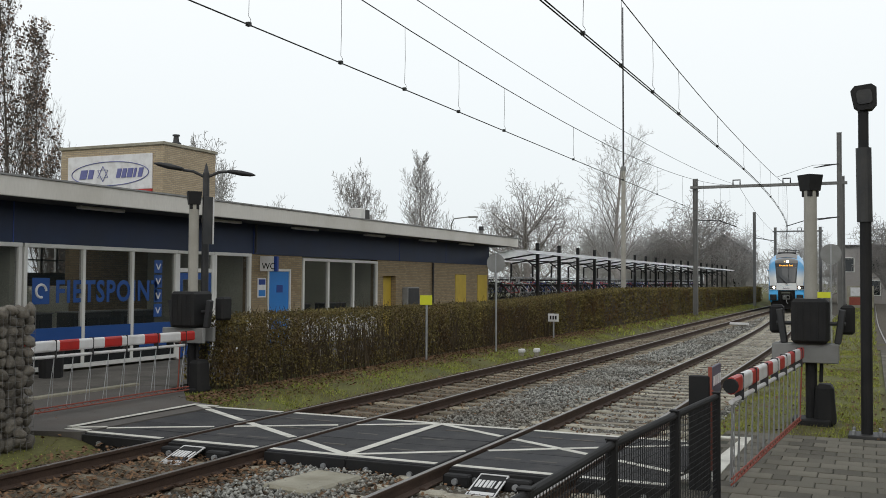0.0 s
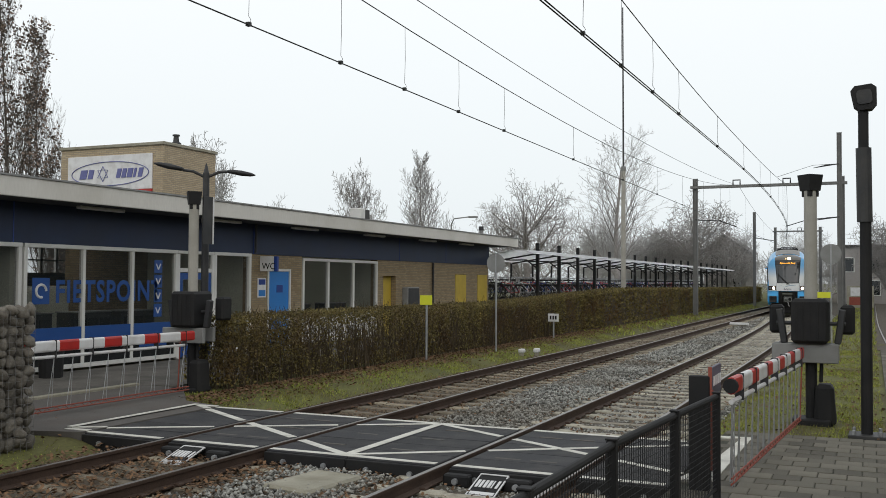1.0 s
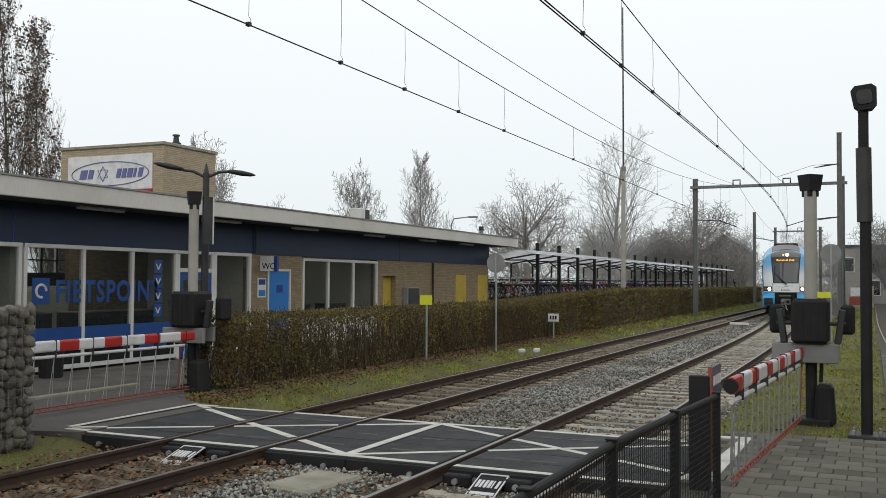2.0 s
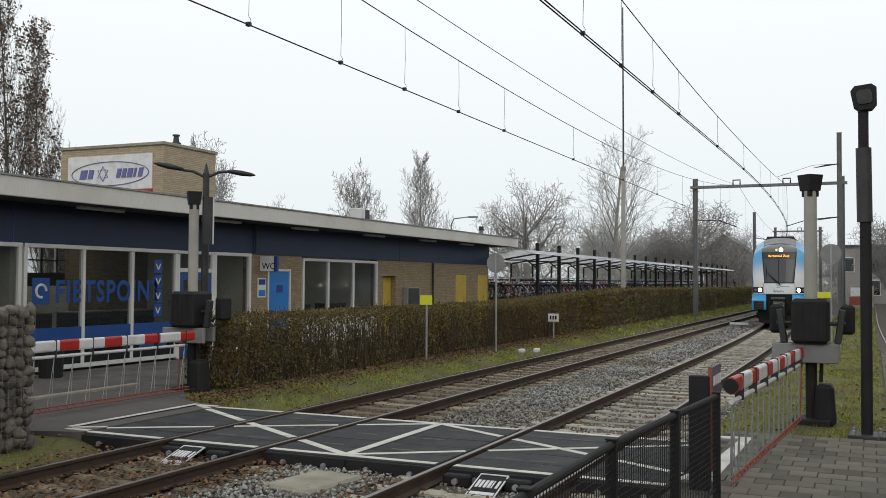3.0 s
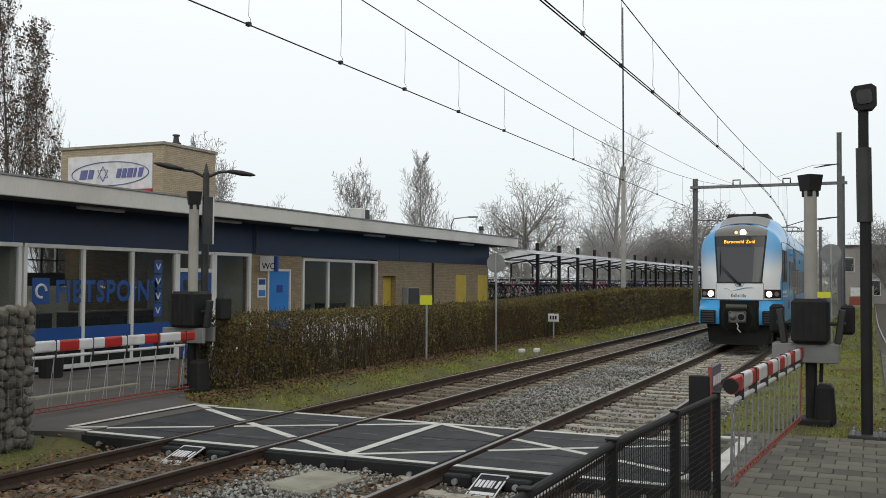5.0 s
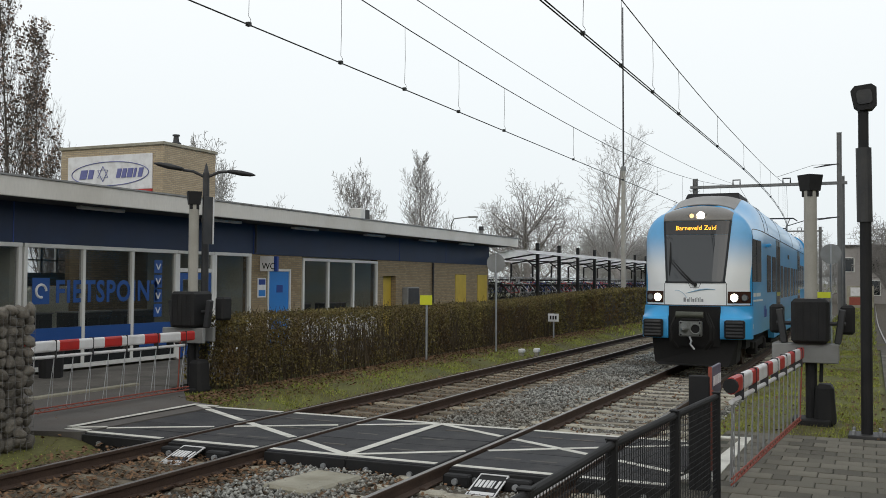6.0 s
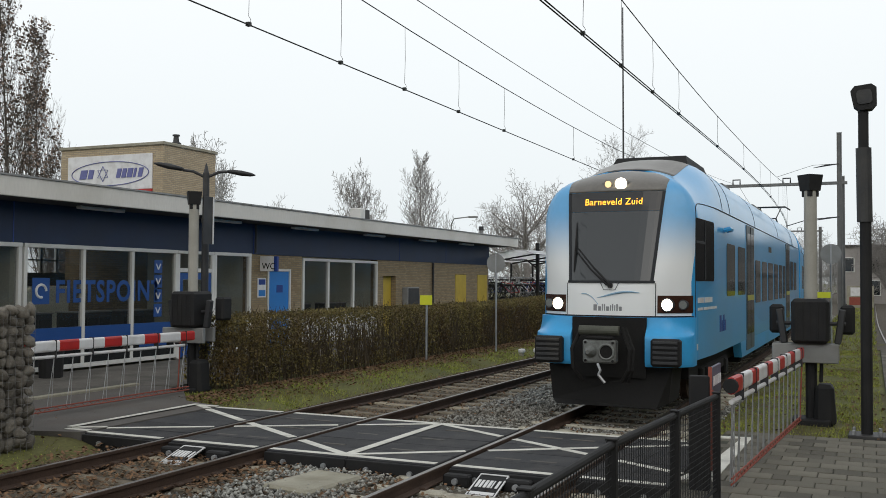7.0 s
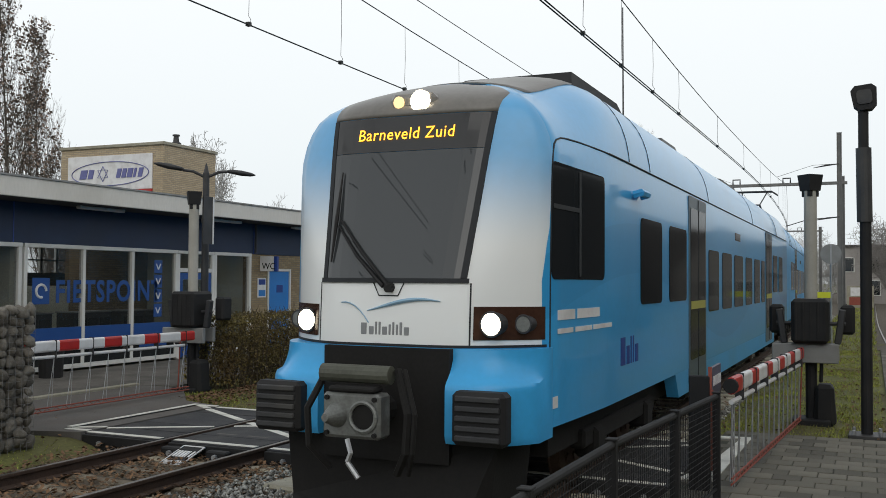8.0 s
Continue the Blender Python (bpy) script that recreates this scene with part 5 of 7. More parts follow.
def tubes(segs, sides):
    k = len(segs)
    p0 = np.array([s[0] for s in segs], float)
    p1 = np.array([s[1] for s in segs], float)
    r0 = np.array([s[2] for s in segs])[:, None]
    r1 = np.array([s[3] for s in segs])[:, None]
    d = p1 - p0
    d /= np.linalg.norm(d, axis=1)[:, None] + 1e-9
    ref = np.where(np.abs(d[:, 2:3]) < 0.9, np.array([[0, 0, 1.0]]), np.array([[1.0, 0, 0]]))
    u = np.cross(d, ref)
    u /= np.linalg.norm(u, axis=1)[:, None]
    w = np.cross(u, d)
    vs = []
    for p, r in ((p0, r0), (p1, r1)):
        for j in range(sides):
            a = j * math.tau / sides
            vs.append(p + (u * math.cos(a) + w * math.sin(a)) * r)
    v = np.stack(vs, 1)
    f = np.array([(j, (j + 1) % sides, sides + (j + 1) % sides, sides + j) for j in range(sides)])
    return v.reshape(-1, 3), (f[None] + (2 * sides * np.arange(k))[:, None, None]).reshape(-1, 4)


STYLES = {
    "round": dict(up=0.035, tip=0.009, deep=4, fork=(4, 2, 2, 1, 0), spread=0.92, ratio=(0.85, 0.50), bare=0, steps=4, cone=0.35, limb=0.5, wobble=0.12, main=0.5),
    "tall": dict(up=0.07, tip=0.009, deep=4, fork=(2, 2, 1, 1, 0), spread=0.62, ratio=(0.50, 0.50), bare=1, steps=9, cone=0.75, limb=0.42, wobble=0.15, main=0.85),
    "twisted": dict(up=0.04, tip=0.010, deep=4, fork=(3, 2, 1, 1, 0), spread=0.85, ratio=(0.55, 0.52), bare=1, steps=7, cone=0.6, limb=0.5, wobble=0.42, main=0.7),
    "poplar": dict(up=0.24, tip=0.008, deep=4, fork=(3, 2, 1, 1, 0), spread=0.50, ratio=(0.34, 0.45), bare=1, steps=14, cone=0.95, limb=0.36, wobble=0.10, main=0.95),
    "bush": dict(up=0.03, tip=0.008, deep=4, fork=(5, 2, 2, 1, 0), spread=0.9, ratio=(0.95, 0.55), bare=0, steps=4, cone=0.2, limb=0.6, wobble=0.16, main=0.38),
}


def tree(label, x, y, height, style, bark, seed, trunk_r, leaves, radius, scale_tip=1.0):
    rs = random.Random(seed)
    st = dict(STYLES[style])
    st["tip"] *= scale_tip
    segs = []
    r = trunk_r
    main = st["main"] * height
    limbs(segs, rs, Vector((0, 0, -0.2)), Vector((0, 0, 1)), main, r, 0, st)
    top = max(s[1].z for s in segs)
    k = height / top
    reach = sorted(math.hypot(s[1].x, s[1].y) for s in segs)
    width = radius / (reach[int(len(reach) * 0.97)] * k)
    segs = [(Vector((a.x * k * width, a.y * k * width, a.z * k)), Vector((b.x * k * width, b.y * k * width, b.z * k)), c, e, dp) for a, b, c, e, dp in segs]
    t = thing("tree", label, "tree", at=(x, y, -0.05))
    big = [s for s in segs if s[4] <= 1]
    small = [s for s in segs if s[4] > 1]
    v, f = tubes(big, 7)
    from_arrays("trunk", v, f, bark, t, smooth=True)
    v, f = tubes(small, 3)
    from_arrays("crown", v, f, bark, t)["kind"] = "stuff"
    if leaves:
        nr = np.random.RandomState(seed)
        tips = np.array([s[1] for s in segs if s[4] >= 2])
        tips = tips[nr.permutation(len(tips))[:max(60, leaves // 9)]]
        c = tips[nr.randint(0, len(tips), leaves)] + nr.normal(0, 0.13, (leaves, 3))
        d1 = nr.normal(size=(leaves, 3))
        d1 /= np.linalg.norm(d1, axis=1)[:, None]
        d2 = np.cross(d1, nr.normal(size=(leaves, 3)))
        d2 /= np.linalg.norm(d2, axis=1)[:, None]
        s = 0.075 * nr.uniform(0.6, 1.4, leaves)[:, None]
        v = np.stack([c - d1 * s, c - d2 * s * 0.7, c + d1 * s, c + d2 * s * 0.7], 1)
        from_arrays("leaves", v.reshape(-1, 3), np.arange(leaves * 4).reshape(-1, 4), M_BROWNLEAF, t)["kind"] = "stuff"
    return len(segs)


tree("tall poplar with withered brown leaves behind the station", -35.9, 31.9, 16.6, "poplar", M_BARKDARK, 3, 0.17, 2300, 1.6, 0.45)
tree("slender poplar with brown leaves beside the taller one", -34.6, 32.6, 14.3, "poplar", M_BARKDARK, 8, 0.13, 2300, 1.5, 0.45)
tree("low tree with brown leaves behind the flat roof", -33.6, 32.4, 8.8, "bush", M_BARKDARK, 5, 0.10, 1300, 1.1, 0.7)
tree("bare tree with a narrow twisting crown behind the station", -34.2, 61.1, 11.2, "twisted", M_BARK_HAZED, 21, 0.16, 0, 2.4, 1.2)
tree("bare upright poplar behind the station", -33.2, 72.1, 13.0, "poplar", M_BARK_HAZED, 22, 0.20, 0, 2.5, 1.2)
tree("large bare tree with a wide round crown", -24.4, 71.0, 11.3, "round", M_BARK_HAZED, 31, 0.38, 0, 4.7, 1.25)
tree("tall bare tree with steep limbs, bark paled for haze", -20.1, 82.6, 16.2, "tall", M_BARK_HAZED, 42, 0.34, 0, 4.3, 1.0)
tree("bare tree beyond the bicycle shelter", -26.0, 98.0, 10.5, "round", M_BARK_MISTY, 33, 0.24, 0, 4.2, 1.4)
tree("dense brown bare tree drooping behind the bicycle shelter", -24.0, 126.0, 10.8, "bush", M_BARK_MISTY, 52, 0.24, 0, 5.2, 2.8)
tree("wide dense bare tree before the distant house", -19.8, 120.5, 13.4, "round", M_BARK_HAZED, 61, 0.36, 0, 6.3, 2.4)
tree("low dense bare tree beside the shelter's end", -26.5, 124.0, 9.4, "bush", M_BARK_MISTY, 63, 0.2, 0, 5.0, 2.8)
tree("bare tree behind the rooftop block", -37.3, 47.1, 11.2, "twisted", M_BARK_MISTY, 71, 0.14, 0, 2.2, 1.4)
tree("small bare tree behind the station roof", -38.7, 58.3, 8.5, "bush", M_BARK_MISTY, 72, 0.10, 0, 2.2, 1.4)
tree("bare tree beside the far brick houses", 1.6, 100.0, 9.0, "round", M_BARK_HAZED, 81, 0.2, 0, 3.6, 1.9)
# no mist is drawn here, the pale bark colour stands for it
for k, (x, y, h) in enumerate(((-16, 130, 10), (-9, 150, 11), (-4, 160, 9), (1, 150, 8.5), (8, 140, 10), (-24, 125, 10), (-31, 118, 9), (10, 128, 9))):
    tree("distant bare tree with mist put into its pale bark colour", x, y, h, "bush", M_BARK_MISTY, 90 + k, 0.2, 0, h * 0.42, 1.9)


# ---- bicycle shelter ----
def bicycle(paint):
    b = thing("bicycle", "parked city bicycle standing in the shelter rack", "bicycle", "parked bicycles")
    for y in (-0.53, 0.53):
        bm = bmesh.new()
        tube(bm, [(0, y + 0.33 * math.cos(a), 0.34 + 0.33 * math.sin(a)) for a in [k * math.tau / 20 for k in range(21)]], 0.02, 5)
        w = part("wheel", bm, M_BLACK, b)
        bm = bmesh.new()
        for k in range(8):
            a = k * math.tau / 8
            tube(bm, [(0, y, 0.34), (0, y + 0.32 * math.cos(a), 0.34 + 0.32 * math.sin(a))], 0.004, 3)
        part("spokes", bm, M_GALV, w)
    bm = bmesh.new()
    for p, q in (((0, -0.05, 0.30), (0, -0.2, 0.85)), ((0, -0.05, 0.30), (0, 0.38, 0.72)), ((0, -0.15, 0.72), (0, 0.36, 0.82)), ((0, -0.05, 0.3), (0, -0.53, 0.34)), ((0, -0.18, 0.75), (0, -0.53, 0.34)), ((0, 0.36, 0.9), (0, 0.53, 0.34))):
        tube(bm, [p, q], 0.02, 6)
    part("frame", bm, paint, b)
    part("saddle", box((-0.09, -0.34, 0.90), (0.09, -0.08, 0.97), 0.03), M_BLACK, b)
    bm = bmesh.new()
    tube(bm, [(-0.29, 0.15, 1.06), (-0.2, 0.30, 1.08), (0, 0.34, 1.02), (0.2, 0.30, 1.08), (0.29, 0.15, 1.06)], 0.016, 6)
    tube(bm, [(0, 0.34, 1.02), (0, 0.36, 0.8)], 0.018, 6)
    part("handlebar", bm, M_GALV, b)
    bm = bmesh.new()
    bx(bm, (-0.08, -0.72, 0.70), (0.08, -0.28, 0.73))
    part("rack", bm, M_DARK, b)
    return b


def shelter():
    s = thing("bicycle_shelter", "long open bicycle shelter with black posts and pale curved roof", "shelter")
    y = 46.5
    post = box((-15.58, -0.085, 0), (-15.42, 0.085, 4.05), 0.01)
    me = bpy.data.meshes.new("post")
    post.to_mesh(me)
    post.free()
    me.materials.append(M_BLACK)
    bm = bmesh.new()
    prof = [(-14.5, 3.42), (-14.9, 3.58), (-15.5, 3.58), (-16.5, 3.42), (-18.2, 3.15)]
    for dz in (0.0,):
        tube(bm, [(x, 0, z - 0.06) for x, z in prof], 0.045, 6)
    tube(bm, [(-15.5, 0, 2.75), (-16.1, 0, 3.2), (-17.2, 0, 3.2)], 0.04, 6)
    arm = bpy.data.meshes.new("roof_arm")
    bm.to_mesh(arm)
    bm.free()
    arm.materials.append(M_BLACK)
    rear = box((-18.3, -0.05, 0), (-18.2, 0.05, 3.1), 0.01)
    rm = bpy.data.meshes.new("rear_post")
    rear.to_mesh(rm)
    rear.free()
    rm.materials.append(M_BLACK)
    while y < 118:
        for nm, data in (("post", me), ("roof_arm", arm), ("rear_post", rm)):
            ob = new(nm, data)
            ob.parent, ob.location = s, (0, y, 0)
        bm = bmesh.new()
        out = prof + [(x, z + 0.025) for x, z in prof[::-1]]
        prism(bm, out, "y", y - 3.6 + 0.02, y + 0.03)
        part("roof_sheet", bm, M_SHEET, s)
        y += 3.66
    for z in (1.2,):
        for x in (-15.85, -16.75, -17.95):
            part("rack_rail", box((x - 0.05, 43, z - 0.06), (x + 0.05, 118, z + 0.012)), M_DARK, s)
        for k in range(21):
            part("rack_stand", box((-15.9, 43.4 + k * 3.66, 0), (-15.8, 43.5 + k * 3.66, z - 0.07)), M_DARK, s)
    protos = [bicycle(m) for m in (M_BLACK, M_DARK, M_RED, M_SIGNBLUE, M_GALV, M_REFWHITE)]
    k = 0
    rr = random.Random(4)
    for x, ya, yb, st, lift in ((-16.3, 43.2, 100, 0.55, 1.22), (-17.5, 43.4, 92, 0.6, 1.22), (-16.6, 43.6, 62, 0.8, 0.0)):
        y = ya
        while y < yb:
            m = pose(x + rr.uniform(-0.15, 0.15), y, lift + 0.02, 0, rr.uniform(-6, 6), 90 + rr.uniform(-14, 14))
            if k < len(protos):
                protos[k].matrix_basis = m
            else:
                copy_thing(rr.choice(protos), m)
            k += 1
            y += st * rr.uniform(0.8, 1.3)
    pv = box((-18.6, 43, -0.2), (-14.6, 118, 0.02))
    tagged(link(pv, "shelter_floor", M_FORECOURT), "grey paved floor under the bicycle shelter", "pavement", kind="structure")


M_SHEET = mat("pale_roof_sheet", (0.93, 0.94, 0.95), 0.4, var=0.06, scale=1, grain=10, bump=0.0)
M_SHEET.node_tree.nodes["Principled BSDF"].inputs["Transmission Weight"].default_value = 0.9
M_SHEET.node_tree.nodes["Principled BSDF"].inputs["Roughness"].default_value = 0.8
shelter()


# ---- far houses ----
def house(label, x0, x1, y0, y1, eave, ridge, wall_m, roof_m, wins, along="x"):
    h = thing("house", label, "house")
    bm = bmesh.new()
    xm = (x0 + x1) / 2
    if ridge > eave:
        prism(bm, [(x0, -0.1), (x1, -0.1), (x1, eave), (xm, ridge), (x0, eave)], "y", y0, y1)
    else:
        bx(bm, (x0, y0, -0.1), (x1, y1, eave))
    part("wall", bm, wall_m, h)
    if ridge > eave:
        for s in (-1, 1):
            e = x0 if s < 0 else x1
            bm = bmesh.new()
            prism(bm, [(xm, ridge + 0.02), (xm, ridge + 0.25), (e + s * 0.35, eave - 0.05), (e + s * 0.35, eave - 0.28)], "y", y0 - 0.3, y1 + 0.3)
            part("roof", bm, roof_m, h)
        part("chimney", box((xm - 0.3, y0 + 3, ridge - 0.3), (xm + 0.3, y0 + 3.6, ridge + 0.6), 0.02), M_BRICK_HAZED, h)
    else:
        part("roof", box((x0 - 0.2, y0 - 0.2, eave + 0.002), (x1 + 0.2, y1 + 0.2, eave + 0.25)), roof_m, h)
    for x, z, w, t in wins:
        win = part("window", box((x - w / 2, y0 - 0.04, z), (x + w / 2, y0 + 0.06, z + t)), M_WHITE, h)
        part("pane", box((x - w / 2 + 0.09, y0 - 0.055, z + 0.09), (x + w / 2 - 0.09, y0 - 0.041, z + t - 0.09)), M_DARKGLASS, win)
    return h


# brown brick and dark tiles greyed and lightened to paint in distance haze
M_BRICK_HAZED = brick_material("hazed_grey_brick", (0.36, 0.335, 0.315), (0.32, 0.30, 0.28), (0.345, 0.325, 0.31))
M_TILES_HAZED = mat("roof_tile", (0.27, 0.26, 0.255), 0.8, var=0.3, scale=1, grain=8, bump=0.4)
house("gabled brick house beyond the bicycle shelter, colours paled for haze", -20.4, -15.0, 131, 142, 6.3, 8.2, M_BRICK_HAZED, M_TILES_HAZED, ((-16.2, 4.2, 1.1, 1.6), (-19.0, 4.2, 1.1, 1.6), (-16.2, 0.9, 1.1, 1.8), (-19.0, 0.9, 1.1, 1.8)))
house("flat-roofed brick block at the end of the line, walls paled for haze", -3.4, 12, 112, 124, 6.0, 0, M_BRICK_HAZED, M_ROOF, ((-2.2, 3.3, 1.1, 1.6), (0.2, 3.3, 1.4, 1.6), (3.0, 3.3, 1.4, 1.6), (6.0, 3.3, 1.4, 1.6), (0.2, 0.8, 1.4, 1.7), (3.0, 0.8, 1.4, 1.7)))
house("gabled house beside the line, walls and tiles paled for haze", 2.6, 9.6, 78, 90, 3.0, 6.4, M_BRICK_HAZED, M_TILES_HAZED, ((4.0, 0.9, 1.2, 1.4), (7.0, 0.9, 1.2, 1.4)))
wall_g = thing("low_wall", "low concrete wall with pale painted scrawls", "wall")
part("panel", box((-2.0, 92, -0.1), (0.2, 92.25, 1.9), 0.02), M_CONCRETE, wall_g)
part("painted_patch", box((-1.7, 91.98, 1.0), (-0.1, 91.995, 1.75)), M_REFWHITE, wall_g)
part("painted_patch", box((-1.8, 91.98, 0.2), (-0.2, 91.995, 0.9)), M_REDBAR, wall_g)
lamp_far = thing("street_lamp", "distant street lamp with a bent arm behind the station", "lamp")
bm = bmesh.new()
tube(bm, [(-27.9, 63.9, 0), (-27.9, 63.9, 6.2), (-27.6, 63.7, 6.6), (-26.6, 64.2, 6.75)], [0.08, 0.06, 0.05, 0.04], 8)
part("pole", bm, M_GREY, lamp_far)
part("lamp_head", box((-26.7, 64.1, 6.68), (-26.0, 64.4, 6.8), 0.03), M_GREY, lamp_far)
# added out of view: blocks low sky so the train's side windows reflect dark
bm = box((13.0, -30, -0.1), (13.4, 190, 8.0))
tagged(link(bm, "wall_east", brick_material("dark_brick", (0.10, 0.075, 0.06), (0.08, 0.06, 0.05), (0.09, 0.08, 0.07))), "unseen dark brick wall added to darken the train's side reflections", "wall", kind="structure")
# horizon woods, their haze carried by the pale bark colour
far_wood = np.random.RandomState(5)
segs = []
for k in range(15000):
    x, y = far_wood.uniform(-160, 160), far_wood.uniform(165, 210)
    h = 7.2 + 2.2 * math.sin(x * 0.09) + 1.6 * math.sin(x * 0.31 + 1)
    z = far_wood.uniform(0, 1) * h
    p = Vector((x, y, z))
    d = Vector((far_wood.uniform(-1, 1), far_wood.uniform(-0.5, 0.5), far_wood.uniform(0.2, 1.2)))
    segs.append((p, p + d * far_wood.uniform(0.8, 2.2), 0.06, 0.02, 3))
v, f = tubes(segs, 3)
tagged(from_arrays("far_woods", v, f, M_BARK_MISTY), "bare woods on the horizon, mist put into their pale colour", "woods", kind="stuff")
# ---- the train: x to its side, y back along it, z up from the rails ----
def livery():
    m = mat("light_blue_train_paint", (0.05, 0.40, 0.80), 0.28, var=0.06, scale=0.6, grain=12, bump=0.0, dirt=(0.07, 0.25, 0.44), dirt_amount=0.14)
    nt = m.node_tree
    n, l = nt.nodes, nt.links
    p = n["Principled BSDF"]
    p.inputs["Coat Weight"].default_value, p.inputs["Coat Roughness"].default_value = 0.35, 0.06
    p.inputs["Specular IOR Level"].default_value = 0.35
    tc, sp = n.new("ShaderNodeTexCoord"), n.new("ShaderNodeSeparateXYZ")
    l.new(tc.outputs["Object"], sp.inputs[0])

    def math_node(op, a, b, c=None, clamp=False):
        k = n.new("ShaderNodeMath")
        k.operation, k.use_clamp = op, clamp
        for i, v in enumerate((a, b, c)):
            if v is None:
                continue
            if isinstance(v, (int, float)):
                k.inputs[i].default_value = v
            else:
                l.new(v, k.inputs[i])
        return k.outputs[0]
    x, y, z = sp.outputs
    over = math_node("MAXIMUM", math_node("SUBTRACT", z, 2.12), 0.0)
    lean = math_node("MULTIPLY_ADD", over, -0.142, y)
    nose = math_node("LESS_THAN", lean, 0.53)
    above = math_node("GREATER_THAN", z, 1.575)
    fade = n.new("ShaderNodeMapRange")
    fade.interpolation_type = "SMOOTHSTEP"
    fade.inputs["From Min"].default_value, fade.inputs["From Max"].default_value = 2.35, 3.35
    fade.inputs["To Min"].default_value, fade.inputs["To Max"].default_value = 1.0, 0.12
    l.new(z, fade.inputs["Value"])
    white = math_node("MULTIPLY", math_node("MULTIPLY", nose, above), fade.outputs[0])
    # darker swoosh along the side
    wave = math_node("MULTIPLY_ADD", math_node("SINE", math_node("MULTIPLY", y, 0.42), None), 0.55, 1.95)
    band = math_node("LESS_THAN", math_node("ABSOLUTE", math_node("SUBTRACT", z, wave), None), 0.28)
    side = math_node("MULTIPLY", band, math_node("GREATER_THAN", lean, 0.53))
    base = p.inputs["Base Color"].links[0].from_socket
    m1 = n.new("ShaderNodeMixRGB")
    l.new(math_node("MULTIPLY", side, 0.55), m1.inputs[0])
    l.new(base, m1.inputs[1])
    m1.inputs[2].default_value = (0.03, 0.30, 0.63, 1)
    m2 = n.new("ShaderNodeMixRGB")
    l.new(white, m2.inputs[0])
    l.new(m1.outputs[0], m2.inputs[1])
    m2.inputs[2].default_value = (0.86, 0.88, 0.88, 1)
    l.new(m2.outputs[0], p.inputs["Base Color"])
    return m


M_LIVERY = livery()
M_TRAINWHITE = mat("white_train_paint", (0.78, 0.80, 0.80), 0.3, var=0.04, scale=1, grain=20, bump=0.0, dirt=(0.55, 0.55, 0.52), dirt_amount=0.12)
M_TRAINBLUE = mat("plain_blue_train_paint", (0.05, 0.40, 0.80), 0.3, var=0.06, scale=1, grain=20, bump=0.0, dirt=(0.07, 0.25, 0.42), dirt_amount=0.15)
M_VISOR = mat("dark_grey_visor", (0.19, 0.18, 0.165), 0.35, var=0.15, scale=2, grain=20, bump=0.0)
M_SCREEN = glass("train_windscreen", (0.045, 0.05, 0.054), 0.015, ior=1.6)
M_TRAINGLASS = glass("train_side_window", (0.016, 0.019, 0.022), 0.08, ior=1.1)
M_DOORGREY = mat("train_door_grey", (0.085, 0.12, 0.145), 0.4, var=0.1, scale=3, grain=20, bump=0.0)
M_SEAM = mat("rubber_seam", (0.015, 0.018, 0.022), 0.7, var=0.1, bump=0.0)
M_UNDER = mat("underframe_near_black", (0.0075, 0.007, 0.0065), 0.9, var=0.4, scale=3, grain=30, bump=0.2)
M_UNDERGREEN = mat("dirty_green_tank", (0.075, 0.078, 0.06), 0.6, var=0.3, scale=5, grain=30, bump=0.1)
M_STEEL = mat("coupler_steel", (0.20, 0.21, 0.20), 0.55, 0.4, var=0.3, scale=6, grain=40, bump=0.1, dirt=(0.06, 0.05, 0.045), dirt_amount=0.35)
M_BEAM = mat("lit_headlamp", (1.0, 0.88, 0.64), 0.3, var=0.0, bump=0.0, emit=8.0)
M_LAMPHOUSE = mat("amber_tinted_housing", (0.05, 0.022, 0.014), 0.25, var=0.3, scale=8, grain=30, bump=0.0)
M_DIMLAMP = mat("warm_lamp", (1.0, 0.72, 0.36), 0.3, var=0.0, bump=0.0, emit=0.9)
M_AMBER = mat("amber_led", (1.0, 0.43, 0.03), 0.4, var=0.0, bump=0.0, emit=2.4)
M_ROOFGREY = mat("train_roof_grey", (0.10, 0.10, 0.098), 0.6, var=0.2, scale=2, grain=20, bump=0.05)
M_SWIRL = mat("pale_blue_emblem", (0.28, 0.45, 0.60), 0.4, var=0.05, bump=0.0)
M_LETTER = mat("grey_lettering", (0.25, 0.26, 0.27), 0.4, var=0.05, bump=0.0)

HALF, ZB, ZE, ZT, FLAT = 1.33, 0.86, 3.10, 4.04, 0.35
ROOF = 4.43


def half_width(z):
    t = max(0.0, (z - ZE) / (ZT - ZE))
    return HALF * max(0.0, 1 - min(1.0, t) ** 2.2) ** (1 / 2.2)


def nose_y(z):
    if z < 2.12:
        return 0.03 * max(0, (z - 1.6)) / 0.52
    if z < 3.6:
        return 0.03 + 0.40 * (z - 2.12) / 1.48
    return 0.43 + 0.80 * ((z - 3.6) / (ZT - 3.6)) ** 2.0


def face_y(x, z):
    n = nose_y(z)
    r = min(1.0, abs(x) / max(0.01, half_width(z))) * HALF
    return n + sweep(z) * (max(0.0, r - FLAT) / (HALF - FLAT)) ** 2.2


def sweep(z):
    """How far the corners are swept back behind the middle of the nose."""
    return max(0.20, 0.58 - 0.9 * nose_y(z))


def roof_rise(y):
    """How far the full roof height is reached, y behind the nose."""
    t = min(1.0, max(0.0, (y - 1.0) / 2.2))
    return t * t * (3 - 2 * t)


